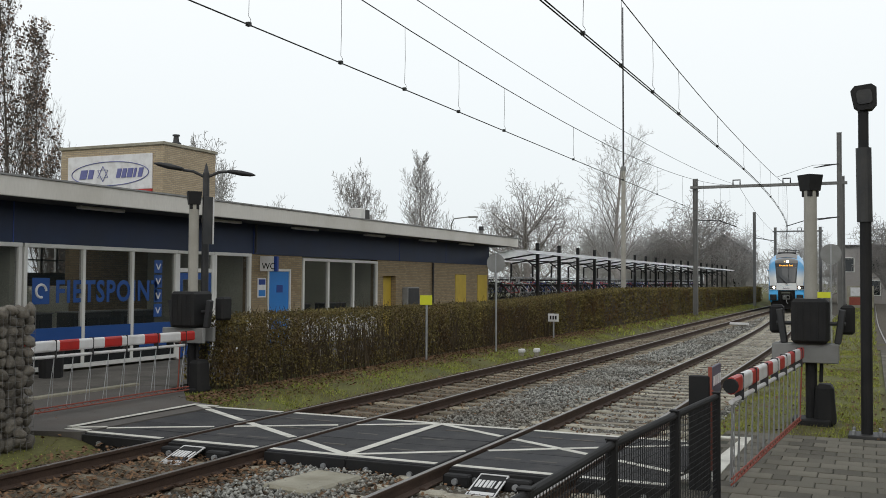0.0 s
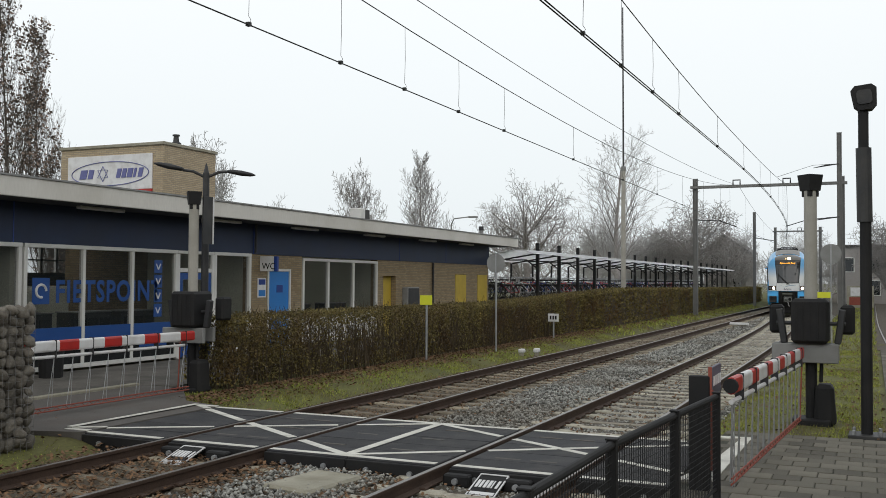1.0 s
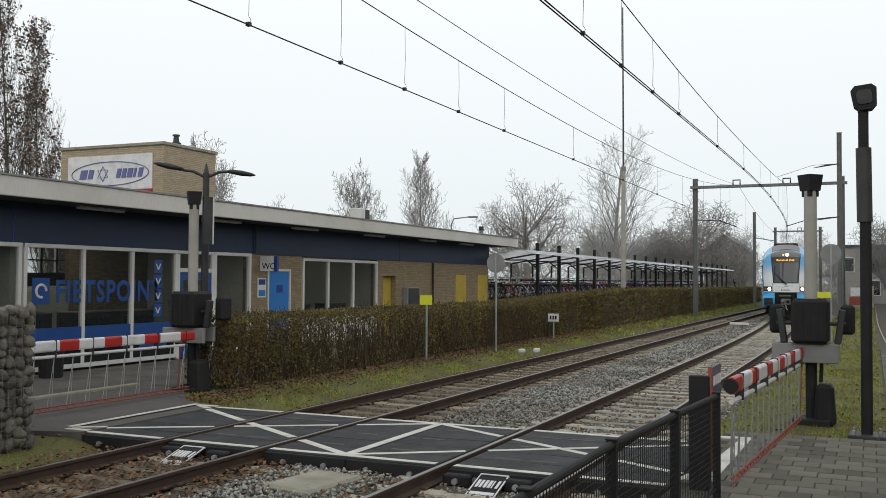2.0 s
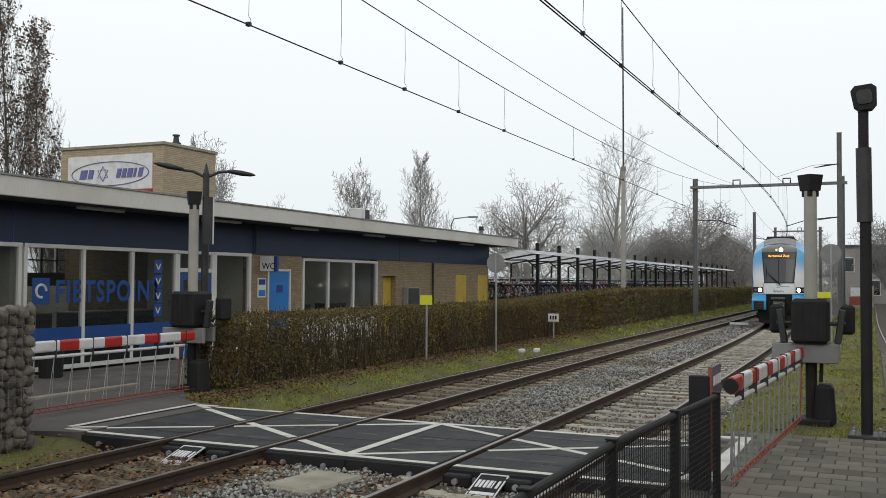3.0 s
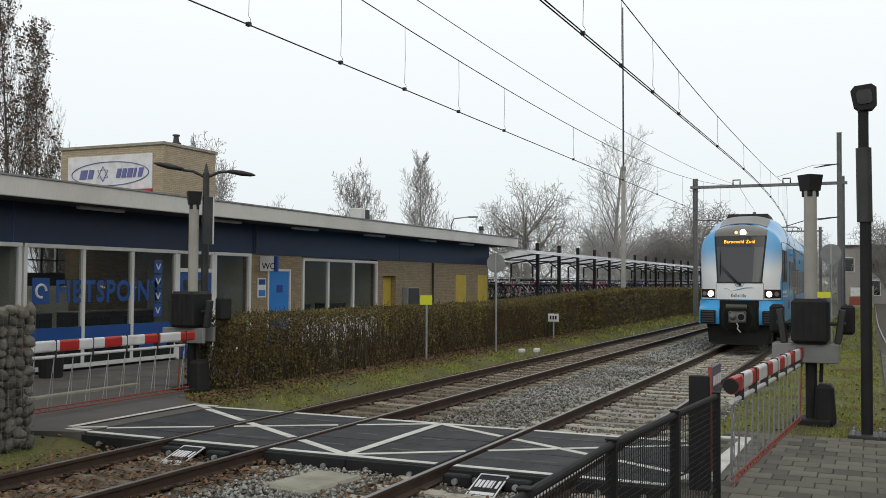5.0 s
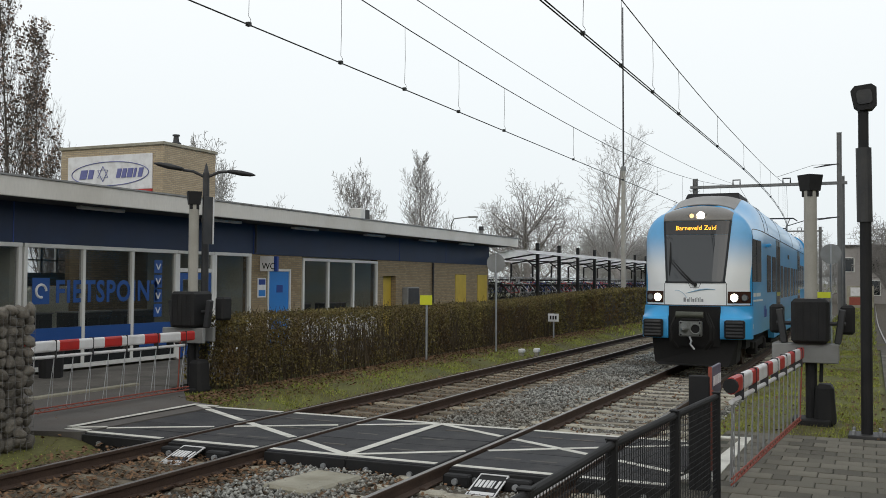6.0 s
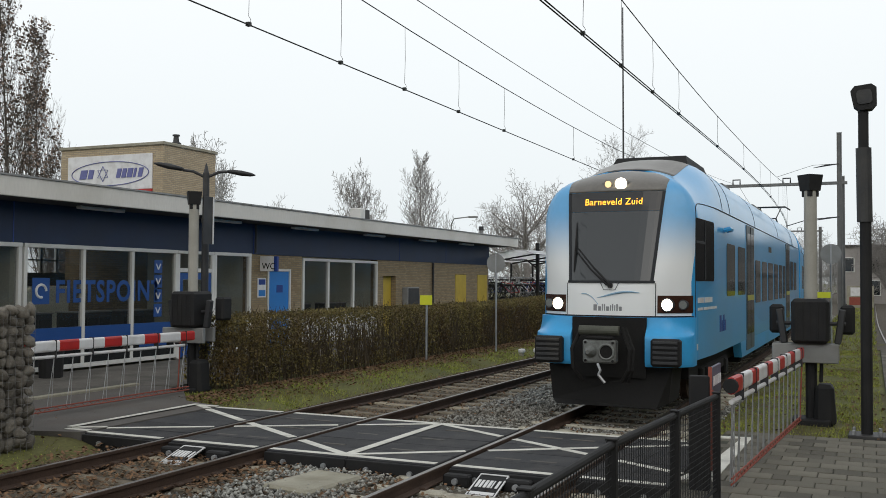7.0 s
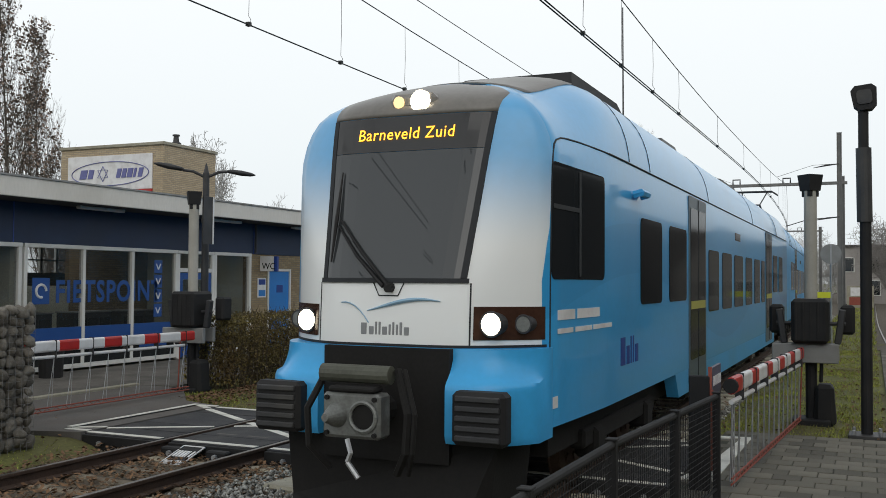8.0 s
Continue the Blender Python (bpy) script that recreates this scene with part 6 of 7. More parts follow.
def section(y, z):
    """Half width and height behind the nose, for a level z of the nose: the roof rises and squares off."""
    k = roof_rise(y)
    t = max(0.0, (z - ZE) / (ZT - ZE))
    e = 2.2 + 0.6 * k
    return HALF * max(0.0, 1 - min(1.0, t) ** e) ** (1 / e), z if z < ZE else ZE + t * (ZT + (ROOF - ZT) * k - ZE)


def flank_at(y, height):
    """Half width of the body at a true height."""
    k = roof_rise(y)
    t, e = max(0.0, (height - ZE) / (ZT + (ROOF - ZT) * k - ZE)), 2.2 + 0.6 * k
    return HALF * max(0.0, 1 - min(1.0, t) ** e) ** (1 / e)


def shell(length, nose):
    zs = [0.86, 1.1, 1.35, 1.575, 1.8, 2.12, 2.4, 2.7, 2.95, 3.1, 3.25, 3.4, 3.52, 3.63, 3.72, 3.80, 3.87, 3.93, 3.975, 4.01, 4.035]
    bm = bmesh.new()
    rows = []
    n = 28
    for z in zs:
        w = half_width(z)
        row = []
        if nose:
            front = []
            for k in range(n + 1):
                x = w * (2 * k / n - 1)
                front.append((x, face_y(x, z)))
            back = [max(y, front[-1][1] + 0.03 * (j + 1)) for j, y in enumerate((0.9, 1.2, 1.5, 1.8, 2.1, 2.4, 2.8, 3.2, 4.0, 7.0, 12.0, 18.0, length))]
            sides = [(*section(y, z), y) for y in back]
            row = [(-a, y, h) for a, h, y in sides[::-1]] + [(x, y, z) for x, y in front] + [(a, y, h) for a, h, y in sides]
        else:
            w, h = section(9.0, z)
            row = [(-w, y, h) for y in (length, 12.0, 0.0)] + [(-w * 0.5, 0.0, h), (0, 0.0, h), (w * 0.5, 0.0, h)] + [(w, y, h) for y in (0.0, 12.0, length)]
        rows.append([bm.verts.new(v) for v in row])
    for a, b in zip(rows, rows[1:]):
        for k in range(len(a) - 1):
            bm.faces.new((a[k], a[k + 1], b[k + 1], b[k]))
        bm.faces.new((a[-1], a[0], b[0], b[-1]))
    top = rows[-1]
    m = len(top)
    for k in range(m // 2):
        if k + 1 < m - 2 - k:
            bm.faces.new((top[k], top[k + 1], top[m - 2 - k], top[m - 1 - k]))
        elif k + 1 == m - 2 - k:
            bm.faces.new((top[k], top[k + 1], top[m - 1 - k]))
    bmesh.ops.recalc_face_normals(bm, faces=bm.faces[:])
    return bm


def patch(z0, z1, left, right, off, nz=8, nx=12, sink=0.03):
    """A plate laid on the nose, standing proud of it by off: left and right give its x at a height."""
    bm = bmesh.new()
    outer, inner = [], []
    for i in range(nz + 1):
        z = z0 + (z1 - z0) * i / nz
        ro, ri = [], []
        for k in range(nx + 1):
            x = left(z) + (right(z) - left(z)) * k / nx
            ro.append(bm.verts.new((x, face_y(x, z) - off, z)))
            ri.append(bm.verts.new((x, face_y(x, z) + sink, z)))
        outer.append(ro)
        inner.append(ri)
    for i in range(nz):
        for k in range(nx):
            bm.faces.new((outer[i][k], outer[i][k + 1], outer[i + 1][k + 1], outer[i + 1][k]))
    ring = lambda g: g[0][:-1] + [r[-1] for r in g[:-1]] + g[-1][:0:-1] + [r[0] for r in g[:0:-1]]
    o, q = ring(outer), ring(inner)
    for k in range(len(o)):
        bm.faces.new((o[k], q[k], q[(k + 1) % len(o)], o[(k + 1) % len(o)]))
    bmesh.ops.recalc_face_normals(bm, faces=bm.faces[:])
    return bm


def side_plate(name, y0, y1, z0, z1, material, car, sides=(-1, 1), r=0.08, proud=0.008, label=""):
    """A flush window or panel with round corners on both flanks."""
    out = []
    for s in sides:
        bm = bmesh.new()
        prism(bm, rounded(y1 - y0, z1 - z0, r, 3, (y0 + y1) / 2, (z0 + z1) / 2), "x", s * (HALF - 0.03), s * (HALF + proud))
        out.append(part(name, bm, material, car, label))
    return out


WHEELS = []


def bogie(car, yc):
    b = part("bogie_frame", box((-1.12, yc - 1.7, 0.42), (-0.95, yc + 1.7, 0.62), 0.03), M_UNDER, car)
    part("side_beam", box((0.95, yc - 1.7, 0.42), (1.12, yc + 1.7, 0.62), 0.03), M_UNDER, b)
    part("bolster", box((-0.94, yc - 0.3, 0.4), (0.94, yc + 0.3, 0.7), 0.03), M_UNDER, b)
    for dy in (-1.2, 1.2):
        for s in (-1, 1):
            part("axle_box", box((s * 1.04 - 0.13, yc + dy - 0.18, 0.28), (s * 1.04 + 0.13, yc + dy + 0.18, 0.60), 0.04), M_UNDER, b)
        bm = bmesh.new()
        for s in (-1, 1):
            tube(bm, [(s * 0.70, 0, 0), (s * 0.715, 0, 0), (s * 0.72, 0, 0), (s * 0.82, 0, 0)], [0.455, 0.455, 0.425, 0.42], 24)
            for k in range(5):
                a = k * math.tau / 5
                bx(bm, (s * 0.825 - 0.01, 0.22 * math.cos(a) - 0.04, 0.22 * math.sin(a) - 0.04), (s * 0.825 + 0.015, 0.22 * math.cos(a) + 0.04, 0.22 * math.sin(a) + 0.04))
        tube(bm, [(-0.7, 0, 0), (0.7, 0, 0)], 0.09, 12)
        wheel = part("wheelset", bm, M_RAIL, car)
        wheel.location = (0, yc + dy, 0.425)
        WHEELS.append((wheel, Vector((0, yc + dy, 0.425))))


WINDOWS = [(3.81, 5.04, 1.86, 2.87), (5.54, 6.82, 1.86, 2.87), (8.9, 10.05, 1.64, 2.66), (10.49, 11.75, 1.64, 2.66), (12.15, 13.5, 1.64, 2.66),
           (14.0, 15.2, 1.64, 2.66), (15.65, 16.8, 1.64, 2.66), (17.2, 17.95, 1.64, 2.66), (20.3, 21.5, 1.86, 2.87), (22.0, 23.2, 1.86, 2.87)]


def flanks(car, length):
    for y0, y1, z0, z1 in WINDOWS:
        for w in side_plate("side_window", y0, y1, z0, z1, M_TRAINGLASS, car):
            pass
    for y0, y1 in ((7.02, 8.58), (18.2, 19.8)):
        for s in (-1, 1):
            door = side_plate("door", y0, y1, 0.62, 3.40, M_DOORGREY, car, (s,), 0.05, 0.012, "grey sliding passenger doors")[0]
            mid = (y0 + y1) / 2
            for a, b in ((y0 + 0.10, mid - 0.05), (mid + 0.05, y1 - 0.10)):
                bm = bmesh.new()
                prism(bm, rounded(b - a, 2.25, 0.06, 3, (a + b) / 2, 2.10), "x", s * HALF, s * (HALF + 0.018))
                part("door_glass", bm, M_TRAINGLASS, door)
            part("yellow_strip", box((min(s * HALF, s * (HALF + 0.021)), y0 + 0.12, 1.72), (max(s * HALF, s * (HALF + 0.021)), y1 - 0.12, 1.84)), M_DIRTYELLOW, door)
            part("door_seam", box((min(s * HALF, s * (HALF + 0.02)), mid - 0.012, 0.66), (max(s * HALF, s * (HALF + 0.02)), mid + 0.012, 3.38)), M_SEAM, door)
    for s in (-1, 1):
        x0, x1 = sorted((s * 1.16, s * (HALF - 0.004)))
        bm = bmesh.new()
        prism(bm, [(6.0, 0.86), (6.25, 0.52), (20.4, 0.52), (20.65, 0.86)], "x", x0, x1)
        part("side_skirt", bm, M_TRAINBLUE, car)
        bm = bmesh.new()
        zc = 3.44
        tube(bm, [(s * (flank_at(y, zc) + 0.002), y, zc) for y in (2.4, 2.8, 3.2, 6, 12, 18, length)], 0.011, 5)
        part("cantrail_seam", bm, M_SEAM, car)
        for y in (3.3, 4.4, 9.0, 15.5, 21.5):
            bm = bmesh.new()
            zs = [3.46 + (4.40 - 3.46) * k / 10 for k in range(11)]
            tube(bm, [(s * (flank_at(y, z) + 0.001), y, z) for z in zs], 0.005, 4)
            part("roof_seam", bm, M_SEAM, car)
        part("side_display", box((min(s * HALF, s * (HALF + 0.006)), 12.3, 2.95), (max(s * HALF, s * (HALF + 0.006)), 13.1, 3.10)), M_TRAINGLASS, car)
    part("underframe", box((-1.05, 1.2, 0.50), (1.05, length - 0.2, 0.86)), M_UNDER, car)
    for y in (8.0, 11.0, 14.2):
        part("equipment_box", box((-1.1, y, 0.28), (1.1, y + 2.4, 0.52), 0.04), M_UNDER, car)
    bogie(car, 3.9)
    bogie(car, length - 4.2)


M_DIRTYELLOW = mat("yellow_door_strip", (0.42, 0.40, 0.08), 0.5, var=0.1, bump=0.0)


def roof_box(car, y0, y1, h, top=0.55, bottom=0.85, lead=0.4, name="roof_fairing", m=None):
    bm = bmesh.new()
    lo = [bm.verts.new(v) for v in ((-bottom, y0, 3.72), (bottom, y0, 3.72), (bottom, y1, 3.72), (-bottom, y1, 3.72))]
    hi = [bm.verts.new(v) for v in ((-top, y0 + lead, h), (top, y0 + lead, h), (top, y1 - lead, h), (-top, y1 - lead, h))]
    bm.faces.new(hi)
    bm.faces.new(lo[::-1])
    for k in range(4):
        bm.faces.new((lo[k], lo[(k + 1) % 4], hi[(k + 1) % 4], hi[k]))
    bmesh.ops.recalc_face_normals(bm, faces=bm.faces[:])
    return part(name, bm, m or M_BLACK, car)


def front_car():
    car = thing("train_front_car", "light blue and white electric train car with lit headlamps", "train")
    L = 24.9
    part("body", shell(L, True), M_LIVERY, car, smooth=True)
    flanks(car, L)
    # windscreen, visor and roof front
    hw = lambda z: 0.75 + 0.115 * (z - 2.12) / 1.48
    screen = part("windscreen", patch(2.135, 3.27, lambda z: -hw(z), hw, 0.014, 8, 14), M_SCREEN, car, smooth=False)
    top_w = lambda z: min(0.865 + 0.02 * (z - 3.6), half_width(z) * 0.93)
    part("sign_glass", patch(3.275, 3.60, lambda z: -hw(z), hw, 0.013, 4, 14), M_BLACKGLASS, car)
    part("visor", patch(3.605, 4.02, lambda z: -top_w(z), top_w, 0.010, 10, 14, 0.05), M_VISOR, car, "dark grey visor over the windscreen", smooth=True)
    for z0, z1, f in ((2.10, 2.14, 1.0), (2.14, 3.6, None)):
        if f:
            part("windscreen_gasket", patch(z0, z1, lambda z: -0.77, lambda z: 0.77, 0.017, 1, 10), M_SEAM, car)
        else:
            for s in (-1, 1):
                part("windscreen_gasket", patch(z0, z1, lambda z: min(s * hw(z), s * (hw(z) - 0.05)), lambda z: max(s * hw(z), s * (hw(z) - 0.05)), 0.018, 10, 1), M_SEAM, car)
    for s in (-1, 1):
        part("panel_seam", patch(1.575, 2.10, lambda z: s * 0.785 - 0.006, lambda z: s * 0.785 + 0.006, 0.003, 4, 1), M_SEAM, car)
    part("panel_seam", patch(1.560, 1.582, lambda z: -1.32, lambda z: 1.32, 0.006, 1, 28), M_SEAM, car)
    # destination in amber letters
    text = text_mesh("destination_lettering", "Barneveld Zuid", 0.155, Matrix.Translation((-0.02, 0, 3.385)) @ Matrix.Rotation(radians(90), 4, "X"), M_AMBER, car, "CENTER", 0.001, 1.08)
    for v in text.data.vertices:
        v.co.y = face_y(v.co.x, v.co.z) - 0.022 + v.co.y * 0.5
    # headlamps
    for s in (-1, 1):
        unit = part("headlamp_unit", patch(1.625, 1.905, lambda z: min(s * 0.815, s * 1.31), lambda z: max(s * 0.815, s * 1.31), 0.010, 3, 8), M_LAMPHOUSE, car, "dark amber-tinted headlamp housing")
        for xo, r, m_, nm in ((0.97, 0.094, M_BEAM, "main_lamp"), (1.19, 0.065, M_STEEL, "side_lamp")):
            y = min(face_y(xo - r, 1.76), face_y(xo, 1.76)) + 0.022
            part(nm, rod((s * xo, y - 0.035, 1.76), (s * xo, y - 0.02, 1.76), r, 20), m_, unit)
            part("lamp_barrel", rod((s * xo, y - 0.02, 1.76), (s * xo, y + 0.14, 1.76), r + 0.006, 20), M_DARK, unit)
            bm = bmesh.new()
            tube(bm, [(s * xo + (r + 0.008) * math.cos(a), y - 0.03, 1.76 + (r + 0.008) * math.sin(a)) for a in [k * math.tau / 20 for k in range(21)]], 0.011, 5)
            part("lamp_ring", bm, M_DARK, unit)
    y = face_y(0, 3.74)
    unit = part("top_lamp_unit", box((-0.26, y - 0.05, 3.655), (0.24, y + 0.3, 3.82), 0.05), M_VISOR, car, "top headlamp housing")
    part("main_lamp", rod((0.09, y - 0.075, 3.735), (0.09, y + 0.06, 3.735), 0.10, 20), M_BEAM, unit)
    part("side_lamp", rod((-0.14, y - 0.07, 3.735), (-0.14, y + 0.06, 3.735), 0.055, 16), M_DIMLAMP, unit)
    # emblem: a wave and plain bars for the line's name
    bm = bmesh.new()
    pts = [(x, face_y(x, 1.9) - 0.006, 1.90 + 0.055 * math.sin(4.2 * (x + 0.05)) + 0.02 * x) for x in [-0.22 + 0.05 * k for k in range(16)]]
    tube(bm, pts, [0.004 + 0.014 * math.sin(math.pi * k / 15) for k in range(16)], 5)
    part("emblem", bm, M_SWIRL, car)
    bm = bmesh.new()
    tube(bm, [(x, face_y(x, 1.85) - 0.005, 1.93 - 2.6 * abs(x + 0.46) ** 2) for x in [-0.50 + 0.05 * k for k in range(7)]], 0.006, 5)
    part("emblem", bm, M_SWIRL, car)
    for k, (w, h) in enumerate(((0.06, 0.10), (0.05, 0.07), (0.02, 0.11), (0.02, 0.11), (0.05, 0.07), (0.02, 0.09), (0.02, 0.11), (0.02, 0.09), (0.025, 0.11), (0.05, 0.07))):
        a = -0.28 + sum((0.085, 0.065, 0.038, 0.038, 0.068, 0.038, 0.038, 0.038, 0.045, 0.06)[:k])
        part("lettering_bar", box((a, face_y(a, 1.7) - 0.006, 1.655), (a + w, face_y(a, 1.7) + 0.01, 1.655 + h), 0.004), M_LETTER, car)
    # wiper
    bm = bmesh.new()
    for o in (0.0, 0.055):
        tube(bm, [(0.02 - o, face_y(0, 2.08) - 0.05, 2.07), (-0.30 - o, face_y(0.32, 2.36) - 0.05, 2.36 - o * 0.5), (-0.60 - o * 0.4, face_y(0.64, 2.66) - 0.05, 2.66 - o)], [0.02, 0.014, 0.010], 6)
    tube(bm, [(-0.66, face_y(0.66, 2.28) - 0.03, 2.28), (-0.65, face_y(0.65, 2.66) - 0.045, 2.66), (-0.66, face_y(0.66, 3.10) - 0.03, 3.10)], [0.008, 0.02, 0.006], 6)
    tube(bm, [(0.02, face_y(0, 2.05) + 0.01, 2.06), (0.02, face_y(0, 2.05) - 0.06, 2.06)], 0.045, 10)
    part("wiper", bm, M_BLACK, car)
    bm = bmesh.new()
    tube(bm, [(-0.16, face_y(0.16, 2.1) - 0.004, 2.10), (-0.10, face_y(0.1, 2.0) - 0.004, 1.99), (0.10, face_y(0.1, 2.0) - 0.004, 1.99), (0.16, face_y(0.16, 2.1) - 0.004, 2.10)], 0.006, 5)
    part("wiper_recess_edge", bm, M_SEAM, car)
    # lower front: blue shoulders, buffer pads, coupler, plough
    for s in (-1, 1):
        bm = bmesh.new()
        # concave flare from the white nose down to the pad, rounding back to the flank
        prof = [(0.05, 1.555), (0.045, 1.50), (0.03, 1.45), (0.005, 1.40), (-0.03, 1.355), (-0.07, 1.315), (-0.105, 1.285), (-0.125, 1.255), (-0.13, 1.22),
                (-0.13, 1.0), (-0.13, 0.86), (-0.12, 0.82), (-0.10, 0.79)]
        rings = []
        for k in range(13):
            x = 0.60 + 0.68 * k / 12
            o = 0.46 * max(0.0, (x - 0.80) / 0.48) ** 2.4
            rings.append([bm.verts.new((s * x, y + o * (1.0 if z > 1.3 else 0.8), z)) for y, z in prof] + [bm.verts.new((s * x, 0.62, 0.79)), bm.verts.new((s * x, 0.62, 1.555))])
        for g, h in zip(rings, rings[1:]):
            for k in range(len(g)):
                bm.faces.new((g[k], g[(k + 1) % len(g)], h[(k + 1) % len(g)], h[k]))
        bm.faces.new(rings[0])
        bm.faces.new(rings[-1][::-1])
        bmesh.ops.recalc_face_normals(bm, faces=bm.faces[:])
        sh = part("shoulder", bm, M_TRAINBLUE, car, "blue fairing round the buffer pad", True)
        sh.data.set_sharp_from_angle(angle=radians(40))
        pad = part("buffer_pad", box((min(s * 0.71, s * 1.17), -0.26, 0.81), (max(s * 0.71, s * 1.17), -0.08, 1.24), 0.035), M_BLACK, car, "black ribbed buffer pad")
        for k in range(5):
            z = 0.87 + k * 0.078
            part("rib", box((min(s * 0.75, s * 1.13), -0.285, z - 0.02), (max(s * 0.75, s * 1.13), -0.255, z + 0.025), 0.008), M_DARK, pad)
    # a solid near-black block fills the bay behind the coupler
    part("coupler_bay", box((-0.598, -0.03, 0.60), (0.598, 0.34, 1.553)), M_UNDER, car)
    cp = part("coupler", box((-0.27, -0.42, 0.84), (0.25, -0.22, 1.20), 0.025), M_STEEL, car, "grey steel automatic coupler")
    part("coupler_shaft", rod((0, -0.3, 1.02), (0, 0.3, 1.02), 0.12, 12), M_UNDER, cp)
    bm = bmesh.new()
    tube(bm, [(0.11 + 0.115 * math.cos(a), -0.435, 1.02 + 0.115 * math.sin(a)) for a in [k * math.tau / 20 for k in range(21)]], 0.018, 6)
    part("funnel_ring", bm, M_STEEL, cp)
    part("funnel", rod((0.11, -0.426, 1.02), (0.11, -0.40, 1.02), 0.10, 20), M_UNDER, cp)
    part("cone", rod((-0.14, -0.42, 1.02), (-0.14, -0.60, 1.02), 0.10, 16, 0.03), M_STEEL, cp)
    for dx in (-0.22, 0.21):
        for z in (0.88, 1.16):
            part("coupler_bolt", rod((dx, -0.42, z), (dx, -0.445, z), 0.02, 8), M_UNDER, cp)
    part("contact_box", box((-0.22, -0.42, 1.205), (0.20, -0.26, 1.25), 0.015), M_UNDER, cp)
    part("air_reservoir", rod((-0.36, -0.26, 1.34), (0.27, -0.26, 1.34), 0.075, 14), M_UNDERGREEN, cp)
    bm = bmesh.new()
    tube(bm, [(-0.02, -0.45, 0.84), (0.03, -0.48, 0.74), (0.0, -0.48, 0.67)], 0.022, 6)
    tube(bm, [(0.0, -0.48, 0.67), (0.10, -0.48, 0.55)], 0.022, 6)
    part("release_handle", bm, M_GALV, cp)
    for xs, w in (((0.30, 0.46, 0.44, 0.30), 0.035), ((0.36, 0.52, 0.50, 0.40), 0.022), ((-0.34, -0.46, -0.44, -0.32), 0.03)):
        bm = bmesh.new()
        tube(bm, [(xs[0], -0.2, 1.38), (xs[1], -0.34, 1.05), (xs[2], -0.34, 0.75), (xs[3], -0.2, 0.55)], w, 6)
        part("air_hose", bm, M_UNDER, cp)
    cp.location = (0, -0.18, 0.02)
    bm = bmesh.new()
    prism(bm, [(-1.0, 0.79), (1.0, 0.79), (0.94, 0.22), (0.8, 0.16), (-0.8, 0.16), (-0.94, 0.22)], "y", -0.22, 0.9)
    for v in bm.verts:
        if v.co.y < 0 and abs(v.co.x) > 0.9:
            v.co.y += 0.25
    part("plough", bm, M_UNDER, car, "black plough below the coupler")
    # cab side
    for s in (-1, 1):
        w = side_plate("cab_window", 0.64, 2.16, 2.14, 3.17, M_TRAINGLASS, car, (s,), 0.07)[0]
        bm = bmesh.new()
        prism(bm, rounded(0.70, 0.04, 0.015, 2, 1.02, 2.78), "x", s * (HALF + 0.002), s * (HALF + 0.012))
        prism(bm, rounded(0.05, 0.98, 0.015, 2, 1.38, 2.655), "x", s * (HALF + 0.002), s * (HALF + 0.012))
        part("window_bar", bm, M_SEAM, w)
        bm = bmesh.new()
        pts = [(0.60, 0.95), (0.61, 2.1), (0.64, 3.0), (0.66, 3.14), (0.70, 3.25), (0.77, 3.33), (0.86, 3.38), (1.0, 3.415), (1.15, 3.43), (1.5, 3.44), (2.0, 3.44), (2.4, 3.44)]
        tube(bm, [(s * (flank_at(y, z) + 0.001), y, z) for y, z in pts], 0.009, 5)
        part("cab_seam", bm, M_SEAM, car)
        bm = bmesh.new()
        tube(bm, [(s * (HALF + 0.02), 3.4, 3.10), (s * (HALF + 0.10), 3.38, 3.12), (s * (HALF + 0.10), 3.72, 3.12), (s * (HALF + 0.02), 3.7, 3.10)], 0.045, 6)
        part("side_camera", bm, M_TRAINBLUE, car)
        # names and numbers on the flank as plain bars
        x0, x1 = sorted((s * HALF, s * (HALF + 0.005)))
        for a, b, z, h in ((0.80, 1.25, 1.78, 0.09), (1.32, 2.0, 1.78, 0.09), (0.80, 1.2, 1.66, 0.045), (1.26, 1.75, 1.66, 0.045), (1.8, 2.45, 1.66, 0.045), (0.55, 0.80, 1.02, 0.10)):
            part("lettering_bar", box((x0, a, z), (x1, b, z + h)), M_REFWHITE, car)
        for k, (a, w_, h) in enumerate(((2.85, 0.20, 0.30), (3.12, 0.13, 0.2), (3.31, 0.05, 0.30), (3.42, 0.05, 0.30), (3.54, 0.14, 0.2))):
            part("lettering_bar", box((x0, a, 1.22), (x1, a + w_, 1.22 + h)), M_SIGNBLUE, car)
    roof_box(car, 2.45, 6.2, 4.52, 0.66, 0.92, 0.8)
    roof_box(car, 8.2, 10.4, 4.52, 0.6, 0.9, 0.5, "roof_unit", M_ROOFGREY)
    roof_box(car, 15.0, 18.5, 4.52, 0.6, 0.9, 0.5, "roof_unit", M_ROOFGREY)
    # grey roof panel between the visor and the fairing
    bm = bmesh.new()
    rows = []
    for i in range(9):
        y = 1.36 + 1.5 * i / 8
        k = roof_rise(y)
        e, row = 2.2 + 0.6 * k, []
        for j in range(13):
            x = 0.78 * (j / 6 - 1)
            t = (1 - (abs(x) / HALF) ** e) ** (1 / e)
            row.append(bm.verts.new((x, y, ZE + t * (ZT + (ROOF - ZT) * k - ZE) + 0.012)))
        rows.append(row)
    for g, h in zip(rows, rows[1:]):
        for j in range(12):
            bm.faces.new((g[j], g[j + 1], h[j + 1], h[j]))
